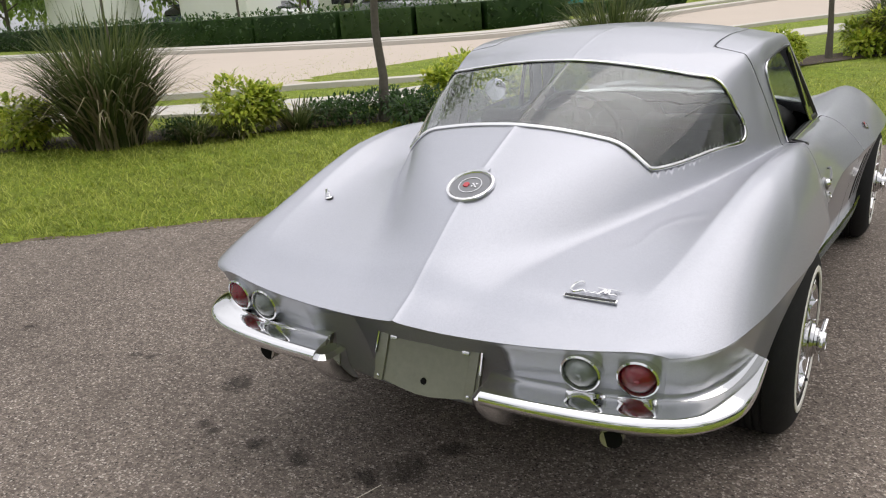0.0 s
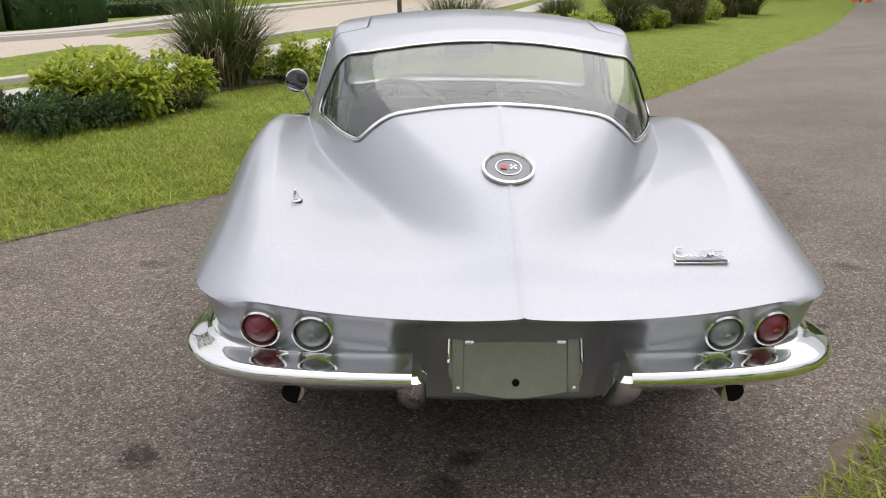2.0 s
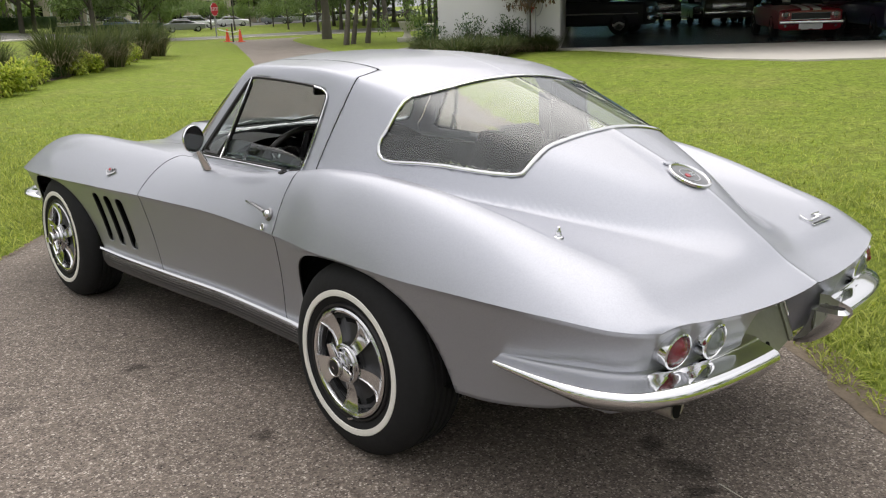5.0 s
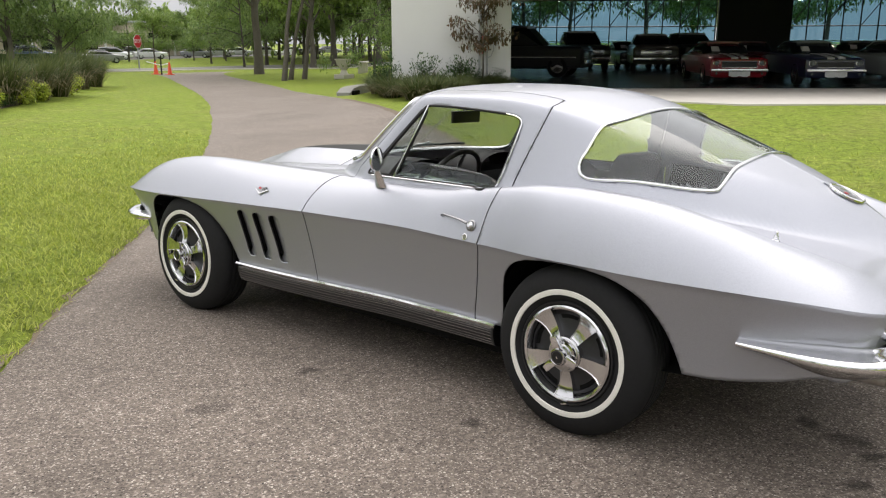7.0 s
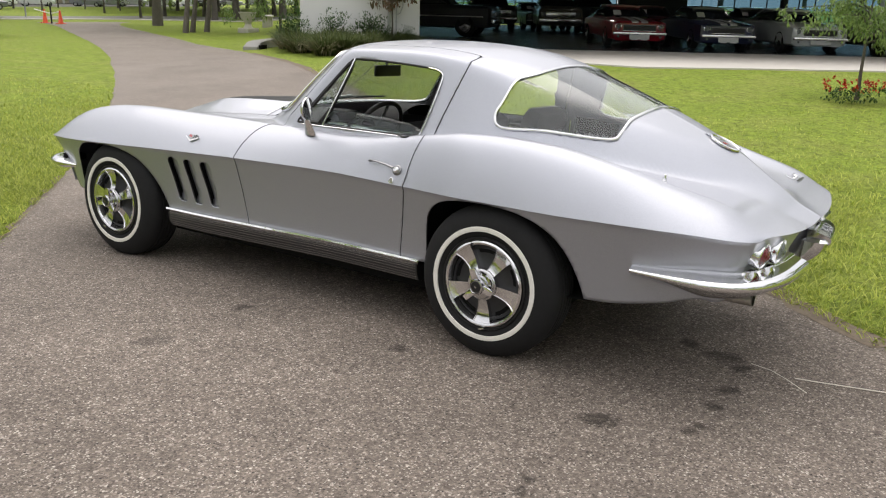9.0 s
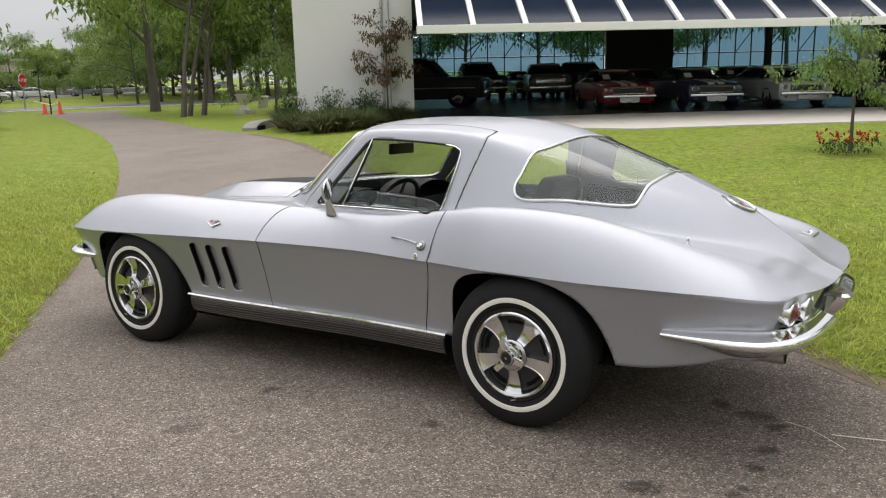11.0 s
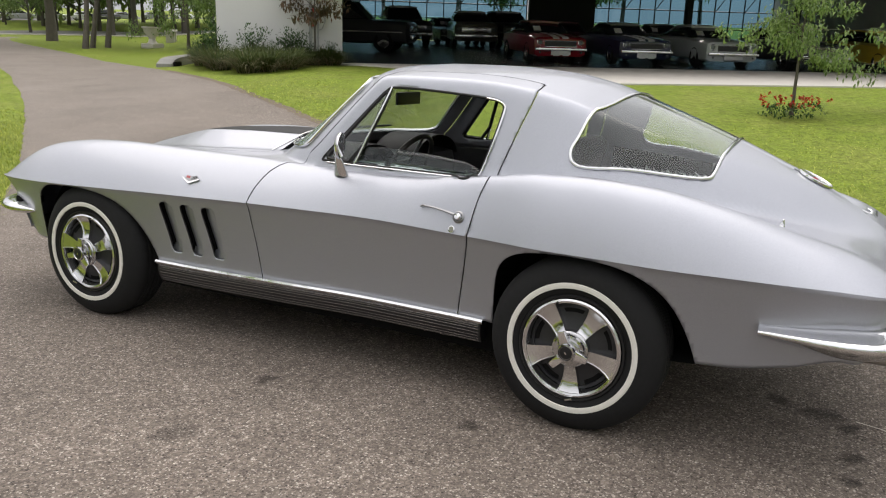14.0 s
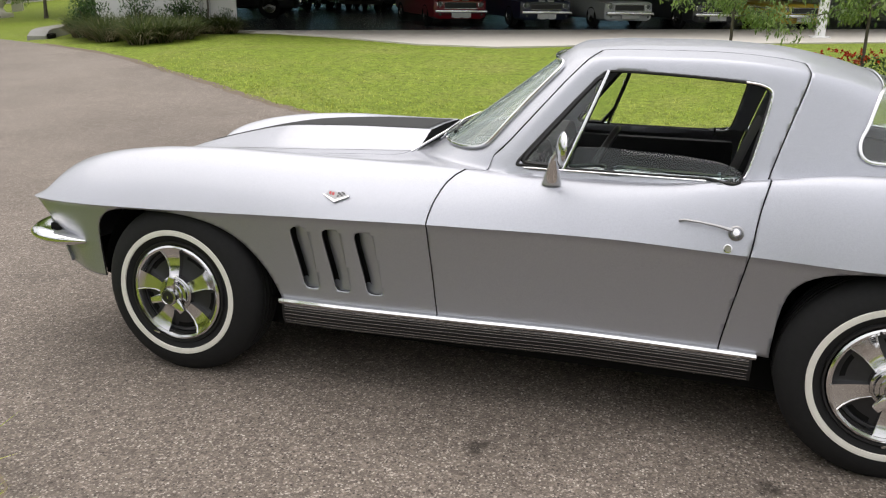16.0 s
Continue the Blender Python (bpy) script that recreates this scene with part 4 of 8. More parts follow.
# ---- sills, vents and gaps ----
for sgn in (-1, 1):
    sx = sgn
    def sill_point(y, z):
        return Vector((sx * (float(W_SIDE(y)) - 0.083 + 0.012), y, z))
    top = [(0.0, 0.0), (0.012, -0.002), (0.018, -0.010), (0.012, -0.020), (0.0, -0.022), (-0.02, -0.022), (-0.02, 0.0)]
    y0, y1 = 2.075, 0.388
    strip = sweep([(p * sx, q) for p, q in top], lambda t: (sill_point(y0 + (y1 - y0) * t, 0.350), Vector((1, 0, 0)), Vector((0, 0, 1))), 40)
    part("sill_moulding", strip, CHROME, car, "bright chrome sill moulding")
    cover = [(-0.012, -0.022), (0.008, -0.024), (0.010, -0.040), (0.004, -0.075), (-0.012, -0.105), (-0.035, -0.112), (-0.06, -0.10), (-0.06, -0.022)]
    sill = part("sill_cover", sweep([(p * sx, q) for p, q in cover], lambda t: (sill_point(y0 - 0.01 + (y1 - y0 + 0.02) * t, 0.350), Vector((1, 0, 0)), Vector((0, 0, 1))), 40), BLACK, car, "black ribbed side sill cover")
    ribs = chaikin(cover[1:6], 2, closed=False)
    for k in range(11):
        f = (k + 0.5) / 11 * (len(ribs) - 1)
        i = int(f)
        p = ribs[i][0] + (ribs[i + 1][0] - ribs[i][0]) * (f - i)
        q = ribs[i][1] + (ribs[i + 1][1] - ribs[i][1]) * (f - i)
        path = [sill_point(y0 - 0.02 + (y1 - y0 + 0.04) * t / 30, 0.350) + Vector((sx * (p + 0.0008), 0, q)) for t in range(31)]
        part("rib", tube(path, 0.0011, n=5), DULL_CHROME, sill)
    def skirt_x(y, z):
        q = (float(CREASE(y)) - z) / (float(CREASE(y)) - float(BOTTOM(y)))
        return float(W_SIDE(y)) - 0.078 * (0.9 * q + 0.1 * math.sin(math.pi * q)) - 0.006
    for y0 in (2.003, 1.880, 1.758):
        V, D = [], []
        for z in np.linspace(0.396, 0.652, 14):
            f = y0 + 0.003 - max(0.0, 0.60 - z) * 0.175
            r = f - 0.070
            shut_low = float(step(0.45, 0.400, z))
            for yy, d in ((r - 0.016, 0.010), (r - 0.002, 0.0105), (r + 0.014, 0.0125), (r + 0.034, 0.0175), (f - 0.018, 0.024), (f + 0.010, 0.040)):
                V.append((sx * (skirt_x(yy, z) - d + (d - 0.010) * 0.75 * shut_low), yy, z))
            for yy, d in ((f - 0.016, 0.0225), (f - 0.010, 0.027), (f + 0.006, 0.034), (f + 0.007, 0.0095)):
                D.append((sx * (skirt_x(yy, z) - d), yy, z))
        part("vent_scoop", (V, grid_faces(14, 6, sx > 0)), PAINT, car, "recessed louvre scoop behind the front wheel")
        part("vent_opening", (D[8:], grid_faces(12, 4, sx > 0)), UNDERBODY, car, "black vent opening")

under_box = box(0, 1.30, 0.26, 1.30, 3.0, 0.22, 0.05)
part("rear_pan", box(0, -0.60, 0.43, 1.1, 0.44, 0.08, 0.03), UNDERBODY, car, "black rear underbody")
part("floor_pan", under_box, UNDERBODY, car, "black underbody")
part("front_valance", box(0, 3.02, 0.36, 1.35, 0.2, 0.12, 0.05), UNDERBODY, car, "dark front valance")

# ---- rear end ----
def tail_point(x, z):
    """The sloping tail panel."""
    u = abs(x) / 0.70
    y = float(rear_edge(min(u, 1.0)))
    return y + 0.008 + (0.653 - z) * 0.40


for sgn in (-1, 1):
    for x, lens, lab in ((0.632, RED_LENS, "round red tail lamp"), (0.503, CLEAR_LENS, "round clear reversing lamp")):
        m = Matrix.Translation((sgn * x, tail_point(x, 0.606) + 0.012, 0.606)) @ pose(0, 0, 0, 10, 0, sgn * (8 if x > 0.6 else 3))
        body_ring = part("tail_lamp", moved(lathe([(0.042, -0.010), (0.0435, -0.026), (0.046, -0.030), (0.0505, -0.027), (0.052, -0.016), (0.052, 0.02)], 40, "y"), m), CHROME, car, lab + " in a chrome ring")
        part("lens", moved(lathe([(0.0, -0.044), (0.008, -0.0435), (0.018, -0.0405), (0.030, -0.034), (0.040, -0.024), (0.0435, -0.012)], 32, "y"), m), lens, body_ring, lab + " lens")
        part("lens_boss", moved(lathe([(0.0, -0.048), (0.007, -0.047), (0.010, -0.043)], 20, "y"), m), lens, body_ring)

# bumper halves: a shelf with a rolled lip that wraps round the corner
def bumper_path(sgn, s):
    """Point and outward direction along a bumper half, 0 at the inner end."""
    pts = [(0.262, -1.083), (0.40, -1.078), (0.55, -1.062), (0.66, -1.035), (0.735, -0.995), (0.778, -0.93), (0.800, -0.85), (0.815, -0.74), (0.822, -0.62)]
    pts = chaikin(pts, 2, closed=False)
    f = s * (len(pts) - 1)
    i = min(int(f), len(pts) - 2)
    t = f - i
    a, b = Vector(pts[i]), Vector(pts[i + 1])
    p = a.lerp(b, t)
    d = (b - a).normalized()
    nrm = Vector((d.y, -d.x))
    return Vector((sgn * p.x, p.y, 0.0)), Vector((sgn * nrm.x, nrm.y, 0.0))


def taper_at(s):
    return min(1.0, 0.18 + 0.82 * float(step(1.0, 0.62, s)))


for sgn in (-1, 1):
    sec = [(-0.03, 0.550), (0.0, 0.550), (0.006, 0.547), (0.014, 0.541), (0.038, 0.5345), (0.060, 0.527), (0.069, 0.522), (0.074, 0.514), (0.076, 0.503), (0.070, 0.492), (0.055, 0.48), (0.03, 0.462), (0.0, 0.446), (-0.03, 0.44)]
    sec = chaikin(sec, 1, closed=False)
    V, F = [], []
    count = 70
    for i in range(count):
        s = i / (count - 1)
        o, nrm = bumper_path(sgn, s)
        k = taper_at(s)
        for p, z in sec:
            V.append(tuple(o + nrm * (p * (0.35 + 0.65 * k)) + Vector((0, 0, 0.512 + (z - 0.512) * (0.25 + 0.75 * k)))))
    m = len(sec)
    for i in range(count - 1):
        for k in range(m - 1):
            q = (i * m + k, i * m + k + 1, (i + 1) * m + k + 1, (i + 1) * m + k)
            F.append(q if sgn < 0 else tuple(reversed(q)))
    F.append(tuple(range(m)) if sgn > 0 else tuple(range(m - 1, -1, -1)))
    bumper = part("rear_bumper", (V, F), CHROME, car, "chrome wraparound rear bumper half")
    # the guard that rolls down from the inner end and runs in under the tail
    G = []
    rows_g, ring_g = 12, 14
    for i in range(rows_g):
        t = i / (rows_g - 1)
        zc = 0.512 - 0.140 * t
        wd, dp = 0.040 * (1 - 0.25 * t ** 2), 0.060 * (1 - 0.55 * t ** 1.6)
        cy = -1.092 + 0.015 * t + 0.075 * t ** 2.2
        for k in range(ring_g):
            a = 2 * math.pi * k / ring_g
            ca, sa = math.cos(a), math.sin(a)
            px = math.copysign(abs(ca) ** 0.6, ca) * wd
            py = math.copysign(abs(sa) ** 0.6, sa) * dp
            cap_in = 1.0 if 0 < i < rows_g - 1 else 0.72
            G.append((sgn * (0.268 - 0.006 * t) + sgn * px * cap_in, cy + py * cap_in, zc))
    Fg = [(i * ring_g + k, i * ring_g + (k + 1) % ring_g, (i + 1) * ring_g + (k + 1) % ring_g, (i + 1) * ring_g + k) for i in range(rows_g - 1) for k in range(ring_g)]
    Fg += [tuple(range(ring_g)), tuple((rows_g - 1) * ring_g + k for k in range(ring_g))]
    part("bumper_guard", (G, Fg), CHROME, bumper, "chrome bumper guard that rolls down and under")
    tip = tube([(sgn * 0.555, -0.78, 0.400), (sgn * 0.560, -0.92, 0.412), (sgn * 0.567, -1.025, 0.414)], 0.033, n=20, flat=0.8)
    part("exhaust_tip", tip, EXHAUST, car, "stained steel exhaust tip")
    part("exhaust_bore", moved(lathe([(0.0, 0.0), (0.029, 0.0)], 20, "y"), Matrix.Translation((sgn * 0.567, -1.0262, 0.414))), UNDERBODY, car, "black exhaust opening")

# number plate bracket
def plate_m():
    return Matrix.Translation((0.004, -0.985, 0.478)) @ pose(0, 0, 0, -22, 0, 0)


frame_pts = chaikin([(-0.176, -0.066), (-0.170, 0.078), (-0.160, 0.088), (0.160, 0.088), (0.170, 0.078), (0.176, -0.066), (0.10, -0.082), (0.0, -0.096), (-0.10, -0.082)], 1)
bracket = part("plate_bracket", moved(prism([(x, z) for x, z in frame_pts], 0.014), plate_m()), PLATE, car, "bare number plate bracket with no plate", smooth=False)
top_rail = [(-0.174, -0.004, 0.0), (-0.171, -0.006, 0.074), (-0.160, -0.007, 0.089), (0.160, -0.007, 0.089), (0.171, -0.006, 0.074), (0.174, -0.004, 0.0)]
part("chrome_edge", moved(tube(top_rail, 0.0045, n=8), plate_m()), CHROME, bracket, "chrome bracket edge")
for x in (-0.150, 0.150):
    part("side_strip", moved(box(x, -0.004, 0.0, 0.030, 0.008, 0.155, 0.003), plate_m()), PLATE, bracket)
    part("screw", moved(lathe([(0.006, 0.0), (0.005, -0.004), (0.0, -0.005)], 12, "y"), plate_m() @ Matrix.Translation((x, -0.008, -0.065))), DULL_CHROME, bracket)
    part("slot_plate", moved(box(x * 0.8, -0.003, 0.052, 0.024, 0.006, 0.012, 0.002), plate_m()), DULL_CHROME, bracket)
part("rail", moved(box(0, -0.003, 0.062, 0.27, 0.006, 0.006, 0.002), plate_m()), DULL_CHROME, bracket)
part("hole", moved(lathe([(0.010, 0.0), (0.009, -0.003), (0.0, -0.003)], 20, "y"), plate_m() @ Matrix.Translation((0.0, -0.0005, -0.052))), UNDERBODY, bracket, "round dark hole")

# ---- small fittings on the deck ----
def on_skin(x, y, lift=0.0):
    n = skin_normal(x, y)
    z = Vector((x, y, float(skin(x, y)))) + n * lift
    t = Vector((1, 0, 0))
    t = (t - n * t.dot(n)).normalized()
    return Matrix.Translation(z) @ Matrix((t, n.cross(t), n)).transposed().to_4x4()


m = on_skin(0, -0.698, -0.006)
cap = part("fuel_filler", moved(lathe([(0.070, 0.0), (0.074, 0.004), (0.073, 0.011), (0.067, 0.013), (0.063, 0.009), (0.062, 0.004)], 56, "z"), m), CHROME, car, "round chrome fuel filler lid")
part("filler_disc", moved(lathe([(0.063, 0.004), (0.060, 0.007), (0.0, 0.0075)], 48, "z"), m), simple("filler_grey", (0.20, 0.205, 0.215), 0.35, 0.6), cap, "grey filler disc")
part("inner_ring", moved(lathe([(0.036, 0.0075), (0.0365, 0.0095), (0.034, 0.0095), (0.0335, 0.0075)], 40, "z"), m), CHROME, cap)
part("red_flag_shape", moved(prism([(-0.022, -0.008), (-0.006, -0.010), (-0.004, 0.004), (-0.012, 0.010), (-0.022, 0.006)], 0.003, "z"), m @ Matrix.Translation((0, 0, 0.0075))), RED_ENAMEL, cap, smooth=False)
for i in range(3):
    for j in range(3):
        if (i + j) % 2 == 0:
            part("flag_check", moved(box(0.007 + i * 0.006, -0.005 + j * 0.006, 0.0085, 0.006, 0.006, 0.002), m), CHROME, cap, smooth=False)
part("hinge", moved(box(0, 0.083, 0.004, 0.050, 0.016, 0.006, 0.002), m), PAINT, cap)
m = Matrix.Translation((-0.594, -0.632, float(skin(-0.594, -0.632)) - 0.002)) @ pose(0, 0, 0, 8, -8, 0) @ Matrix.Scale(0.85, 4)
mast = part("aerial_base", moved(lathe([(0.016, 0.0), (0.016, 0.006), (0.011, 0.010), (0.012, 0.014), (0.009, 0.020), (0.010, 0.024), (0.006, 0.032), (0.005, 0.042), (0.0, 0.044)], 20, "z"), m), CHROME, car, "stepped chrome aerial base")
part("gasket", moved(lathe([(0.018, -0.002), (0.019, 0.003), (0.014, 0.004)], 20, "z"), m), BLACK, mast)
# the script on the tail, kept as plain strokes over a bar
m = on_skin(0.475, -0.925, 0.002) @ Matrix.Scale(1.12, 4)
script = part("tail_badge", moved(box(0.0, -0.022, 0.002, 0.125, 0.011, 0.004, 0.001), m), CHROME, car, "chrome script badge over a thin bar", smooth=False)
part("badge_bar", moved(box(0.0, -0.022, 0.0045, 0.118, 0.006, 0.002), m), BLACK, script, smooth=False)
stroke = [(-0.030, 0.028), (-0.040, 0.034), (-0.052, 0.020), (-0.056, 0.000), (-0.044, -0.010), (-0.032, -0.004), (-0.024, 0.004), (-0.018, -0.008), (-0.010, 0.003), (-0.003, -0.008), (0.005, 0.003), (0.011, -0.008), (0.018, 0.003), (0.026, 0.018), (0.026, -0.006), (0.034, 0.018), (0.036, -0.006), (0.046, 0.002), (0.056, -0.004)]
part("stroke", moved(tube([(x, y, 0.004) for x, y in chaikin(stroke, 2, closed=False)], 0.0024, n=6), m), CHROME, script)
part("cross_stroke", moved(tube([(0.006, 0.016, 0.004), (0.060, 0.016, 0.004)], 0.002, n=6), m), CHROME, script)


def side_m(sgn, y, z, lift=0.0):
    """Axes on the car's flank: x forward along the body, y up it, z outwards."""
    x = flank_x(y, z)
    n = skin_normal(x, y)
    n = Vector((sgn * n.x, n.y, n.z))
    t = Vector((0, 1, 0))
    t = (t - n * t.dot(n)).normalized()
    return Matrix.Translation(Vector((sgn * x, y, z)) + n * lift) @ Matrix((t, n.cross(t), n)).transposed().to_4x4()


for sgn in (-1, 1):
    m = side_m(sgn, 1.836, 0.757, 0.001)
    up = 1 if (m.to_3x3() @ Vector((0, 1, 0))).z > 0 else -1
    vee = part("fender_emblem", moved(prism([(-0.050, up * 0.006), (-0.048, up * 0.000), (0.0, up * -0.026), (0.048, up * 0.000), (0.050, up * 0.006), (0.0, up * -0.016)], 0.006, "z"), m), DULL_CHROME, car, "small chrome crossed-flag emblem", smooth=False)
    part("backing", moved(prism([(-0.040, up * 0.004), (0.0, up * -0.017), (0.040, up * 0.004), (0.030, up * 0.022), (0.006, up * 0.018), (-0.004, up * 0.014), (-0.026, up * 0.022)], 0.003, "z"), m), PEWTER, vee, smooth=False)
    for q in ((0.008, 0.002), (0.020, 0.004)):
        part("red_flag", moved(prism([(q[0], up * q[1]), (q[0] + 0.009, up * (q[1] + 0.002)), (q[0] + 0.008, up * (q[1] + 0.013)), (q[0], up * (q[1] + 0.011))], 0.0045, "z"), m), RED_ENAMEL, vee, smooth=False)
    for i in range(4):
        for j in range(3):
            if (i + j) % 2 == 0:
                part("flag_check", moved(box(-0.007 - i * 0.007, up * (0.001 + j * 0.006 + i * 0.0015), 0.0035, 0.006, 0.0055, 0.002), m), BLACK, vee, smooth=False)
    # handle and lock
    hm = [side_m(sgn, y, z, l) @ Vector((0, 0, 0)) for y, z, l in ((0.668, 0.772, 0.004), (0.655, 0.773, 0.014), (0.61, 0.770, 0.020), (0.555, 0.764, 0.022), (0.51, 0.756, 0.020))]
    handle = part("door_handle", tube(hm, 0.0048, n=8, flat=0.8, taper=[1.1, 0.9, 0.85, 1.0, 1.3]), PEWTER, doors[sgn], "chrome pull door handle")
    part("escutcheon", moved(lathe([(0.024, 0.0), (0.0235, 0.006), (0.019, 0.009), (0.016, 0.006)], 28, "z"), side_m(sgn, 0.497, 0.751)), PEWTER, handle, "round pewter button surround")
    part("button", moved(lathe([(0.0155, 0.0), (0.0155, 0.012), (0.012, 0.018), (0.010, 0.020), (0.0, 0.021)], 24, "z"), side_m(sgn, 0.497, 0.751)), CHROME, handle, "round chrome push button")
    lock = part("door_lock", moved(lathe([(0.0135, 0.0), (0.0135, 0.005), (0.0105, 0.006), (0.009, 0.004)], 20, "z"), side_m(sgn, 0.517, 0.704)), CHROME, doors[sgn], "round chrome key lock")
    part("keyway", moved(lathe([(0.009, 0.004), (0.0, 0.0045)], 16, "z"), side_m(sgn, 0.517, 0.704)), PLATE, lock)

# door mirror on the driver's door
foot = Vector((-0.745, 1.095, float(skin(-0.745, 1.095))))
V, F = [], []
for t in np.linspace(0, 1, 7):
    c = foot + Vector((-0.052, -0.012, 0.105)) * t
    ln, wd = 0.036 * (1 - 0.72 * t), 0.016 * (1 - 0.35 * t)
    for k in range(12):
        a = 2 * math.pi * k / 12
        V.append((c.x + wd * math.cos(a), c.y + ln * math.sin(a), c.z - 0.004))
F = [(i * 12 + k, i * 12 + (k + 1) % 12, (i + 1) * 12 + (k + 1) % 12, (i + 1) * 12 + k) for i in range(6) for k in range(12)] + [tuple(72 + k for k in range(12))]
mirror = part("door_mirror", (V, F), CHROME, doors[-1], "round chrome door mirror on a tapered stalk")
head = Matrix.Translation((-0.822, 1.056, 0.976)) @ pose(0, 0, 0, 2, 0, 17)
part("head", moved(lathe([(0.0, 0.018), (0.018, 0.017), (0.040, 0.011), (0.053, 0.003), (0.056, -0.004), (0.054, -0.009), (0.050, -0.008)], 40, "y"), head), CHROME, mirror, "round chrome mirror shell")
part("mirror_glass", moved(lathe([(0.051, -0.007), (0.0, -0.0065)], 40, "y"), head), make_chrome("mirror_silver", 0.85, 0.01), mirror, "round mirror glass")
part("pivot", tube([(-0.797, 1.083, 0.938), (-0.814, 1.066, 0.965)], 0.010, n=10), CHROME, mirror)

# front bumper ends
for sgn in (-1, 1):
    pts = chaikin([(0.30, 3.30), (0.50, 3.305), (0.70, 3.275), (0.80, 3.215), (0.838, 3.12), (0.835, 3.02), (0.82, 2.95)], 2, closed=False)
    V, F = [], []
    sec = chaikin([(-0.055, 0.020), (0.0, 0.026), (0.024, 0.012), (0.030, 0.0), (0.022, -0.016), (0.0, -0.030), (-0.04, -0.034)], 1, closed=False)
    for i, (x, y) in enumerate(pts):
        a, b = Vector(pts[max(i - 1, 0)]), Vector(pts[min(i + 1, len(pts) - 1)])
        d = (b - a).normalized()
        nrm = Vector((-d.y, d.x))
        k = 0.35 + 0.65 * float(step(1.0, 0.7, i / (len(pts) - 1)))
        for p, q in sec:
            V.append((sgn * (x + nrm.x * p * k), y + nrm.y * p * k, 0.492 - 0.02 * i / len(pts) + q * k))
    m = len(sec)
    F = [((i * m + k), (i * m + k + 1), (i + 1) * m + k + 1, (i + 1) * m + k) for i in range(len(pts) - 1) for k in range(m - 1)]
    part("front_bumper", (V, F if sgn > 0 else [tuple(reversed(f)) for f in F]), CHROME, car, "chrome wraparound front bumper half")
    part("bumper_bracket", box(sgn * 0.72, 3.12, 0.50, 0.10, 0.10, 0.04, 0.01), UNDERBODY, car)
part("hood_emblem", moved(prism([(-0.03, 0.0), (0.0, -0.03), (0.03, 0.0), (0.012, 0.03), (-0.012, 0.03)], 0.006, "z"), on_skin(0, 3.09)), CHROME, car, "small chrome nose emblem", smooth=False)

# wipers and cowl
for x0, x1 in ((-0.36, -0.02), (0.02, 0.40)):
    def scr(x, z, up):
        return (x, screen_y(x, z) + 0.5 * up, z + 0.8 * up)
    arm = part("wiper", tube([(x0 - 0.08, 1.70, float(skin(x0 - 0.08, 1.70)) + 0.006), (x0, screen_y(x0, 0.935) + 0.02, 0.95), scr(x0 + 0.12, 0.955, 0.02)], 0.005, n=6), DULL_CHROME, car, "thin metal windscreen wiper")
    part("blade", tube([scr(x0 - 0.04, 0.945, 0.008), scr(x0 + 0.1, 0.952, 0.008), scr(x1, 0.95, 0.008)], 0.005, n=6, flat=1.6), BLACK, arm, "black wiper blade")



# ---- cabin ----
part("cabin_floor", box(0, 0.75, 0.36, 1.22, 1.75, 0.03, 0.01), CARPET, car, "black carpet floor")
part("transmission_tunnel", box(0, 0.80, 0.46, 0.24, 1.5, 0.22, 0.05), VINYL, car, "black centre tunnel")
luggage = [(-0.52, 0.26, 0.60), (0.52, 0.26, 0.60), (0.50, 0.0, 0.66), (-0.50, 0.0, 0.66), (-0.38, -0.42, 0.70), (0.38, -0.42, 0.70), (-0.52, 0.26, 0.36), (0.52, 0.26, 0.36)]
part("luggage_floor", (luggage, [(0, 1, 2, 3), (3, 2, 5, 4), (6, 7, 1, 0)]), CARPET, car, "black carpeted luggage floor", smooth=False)
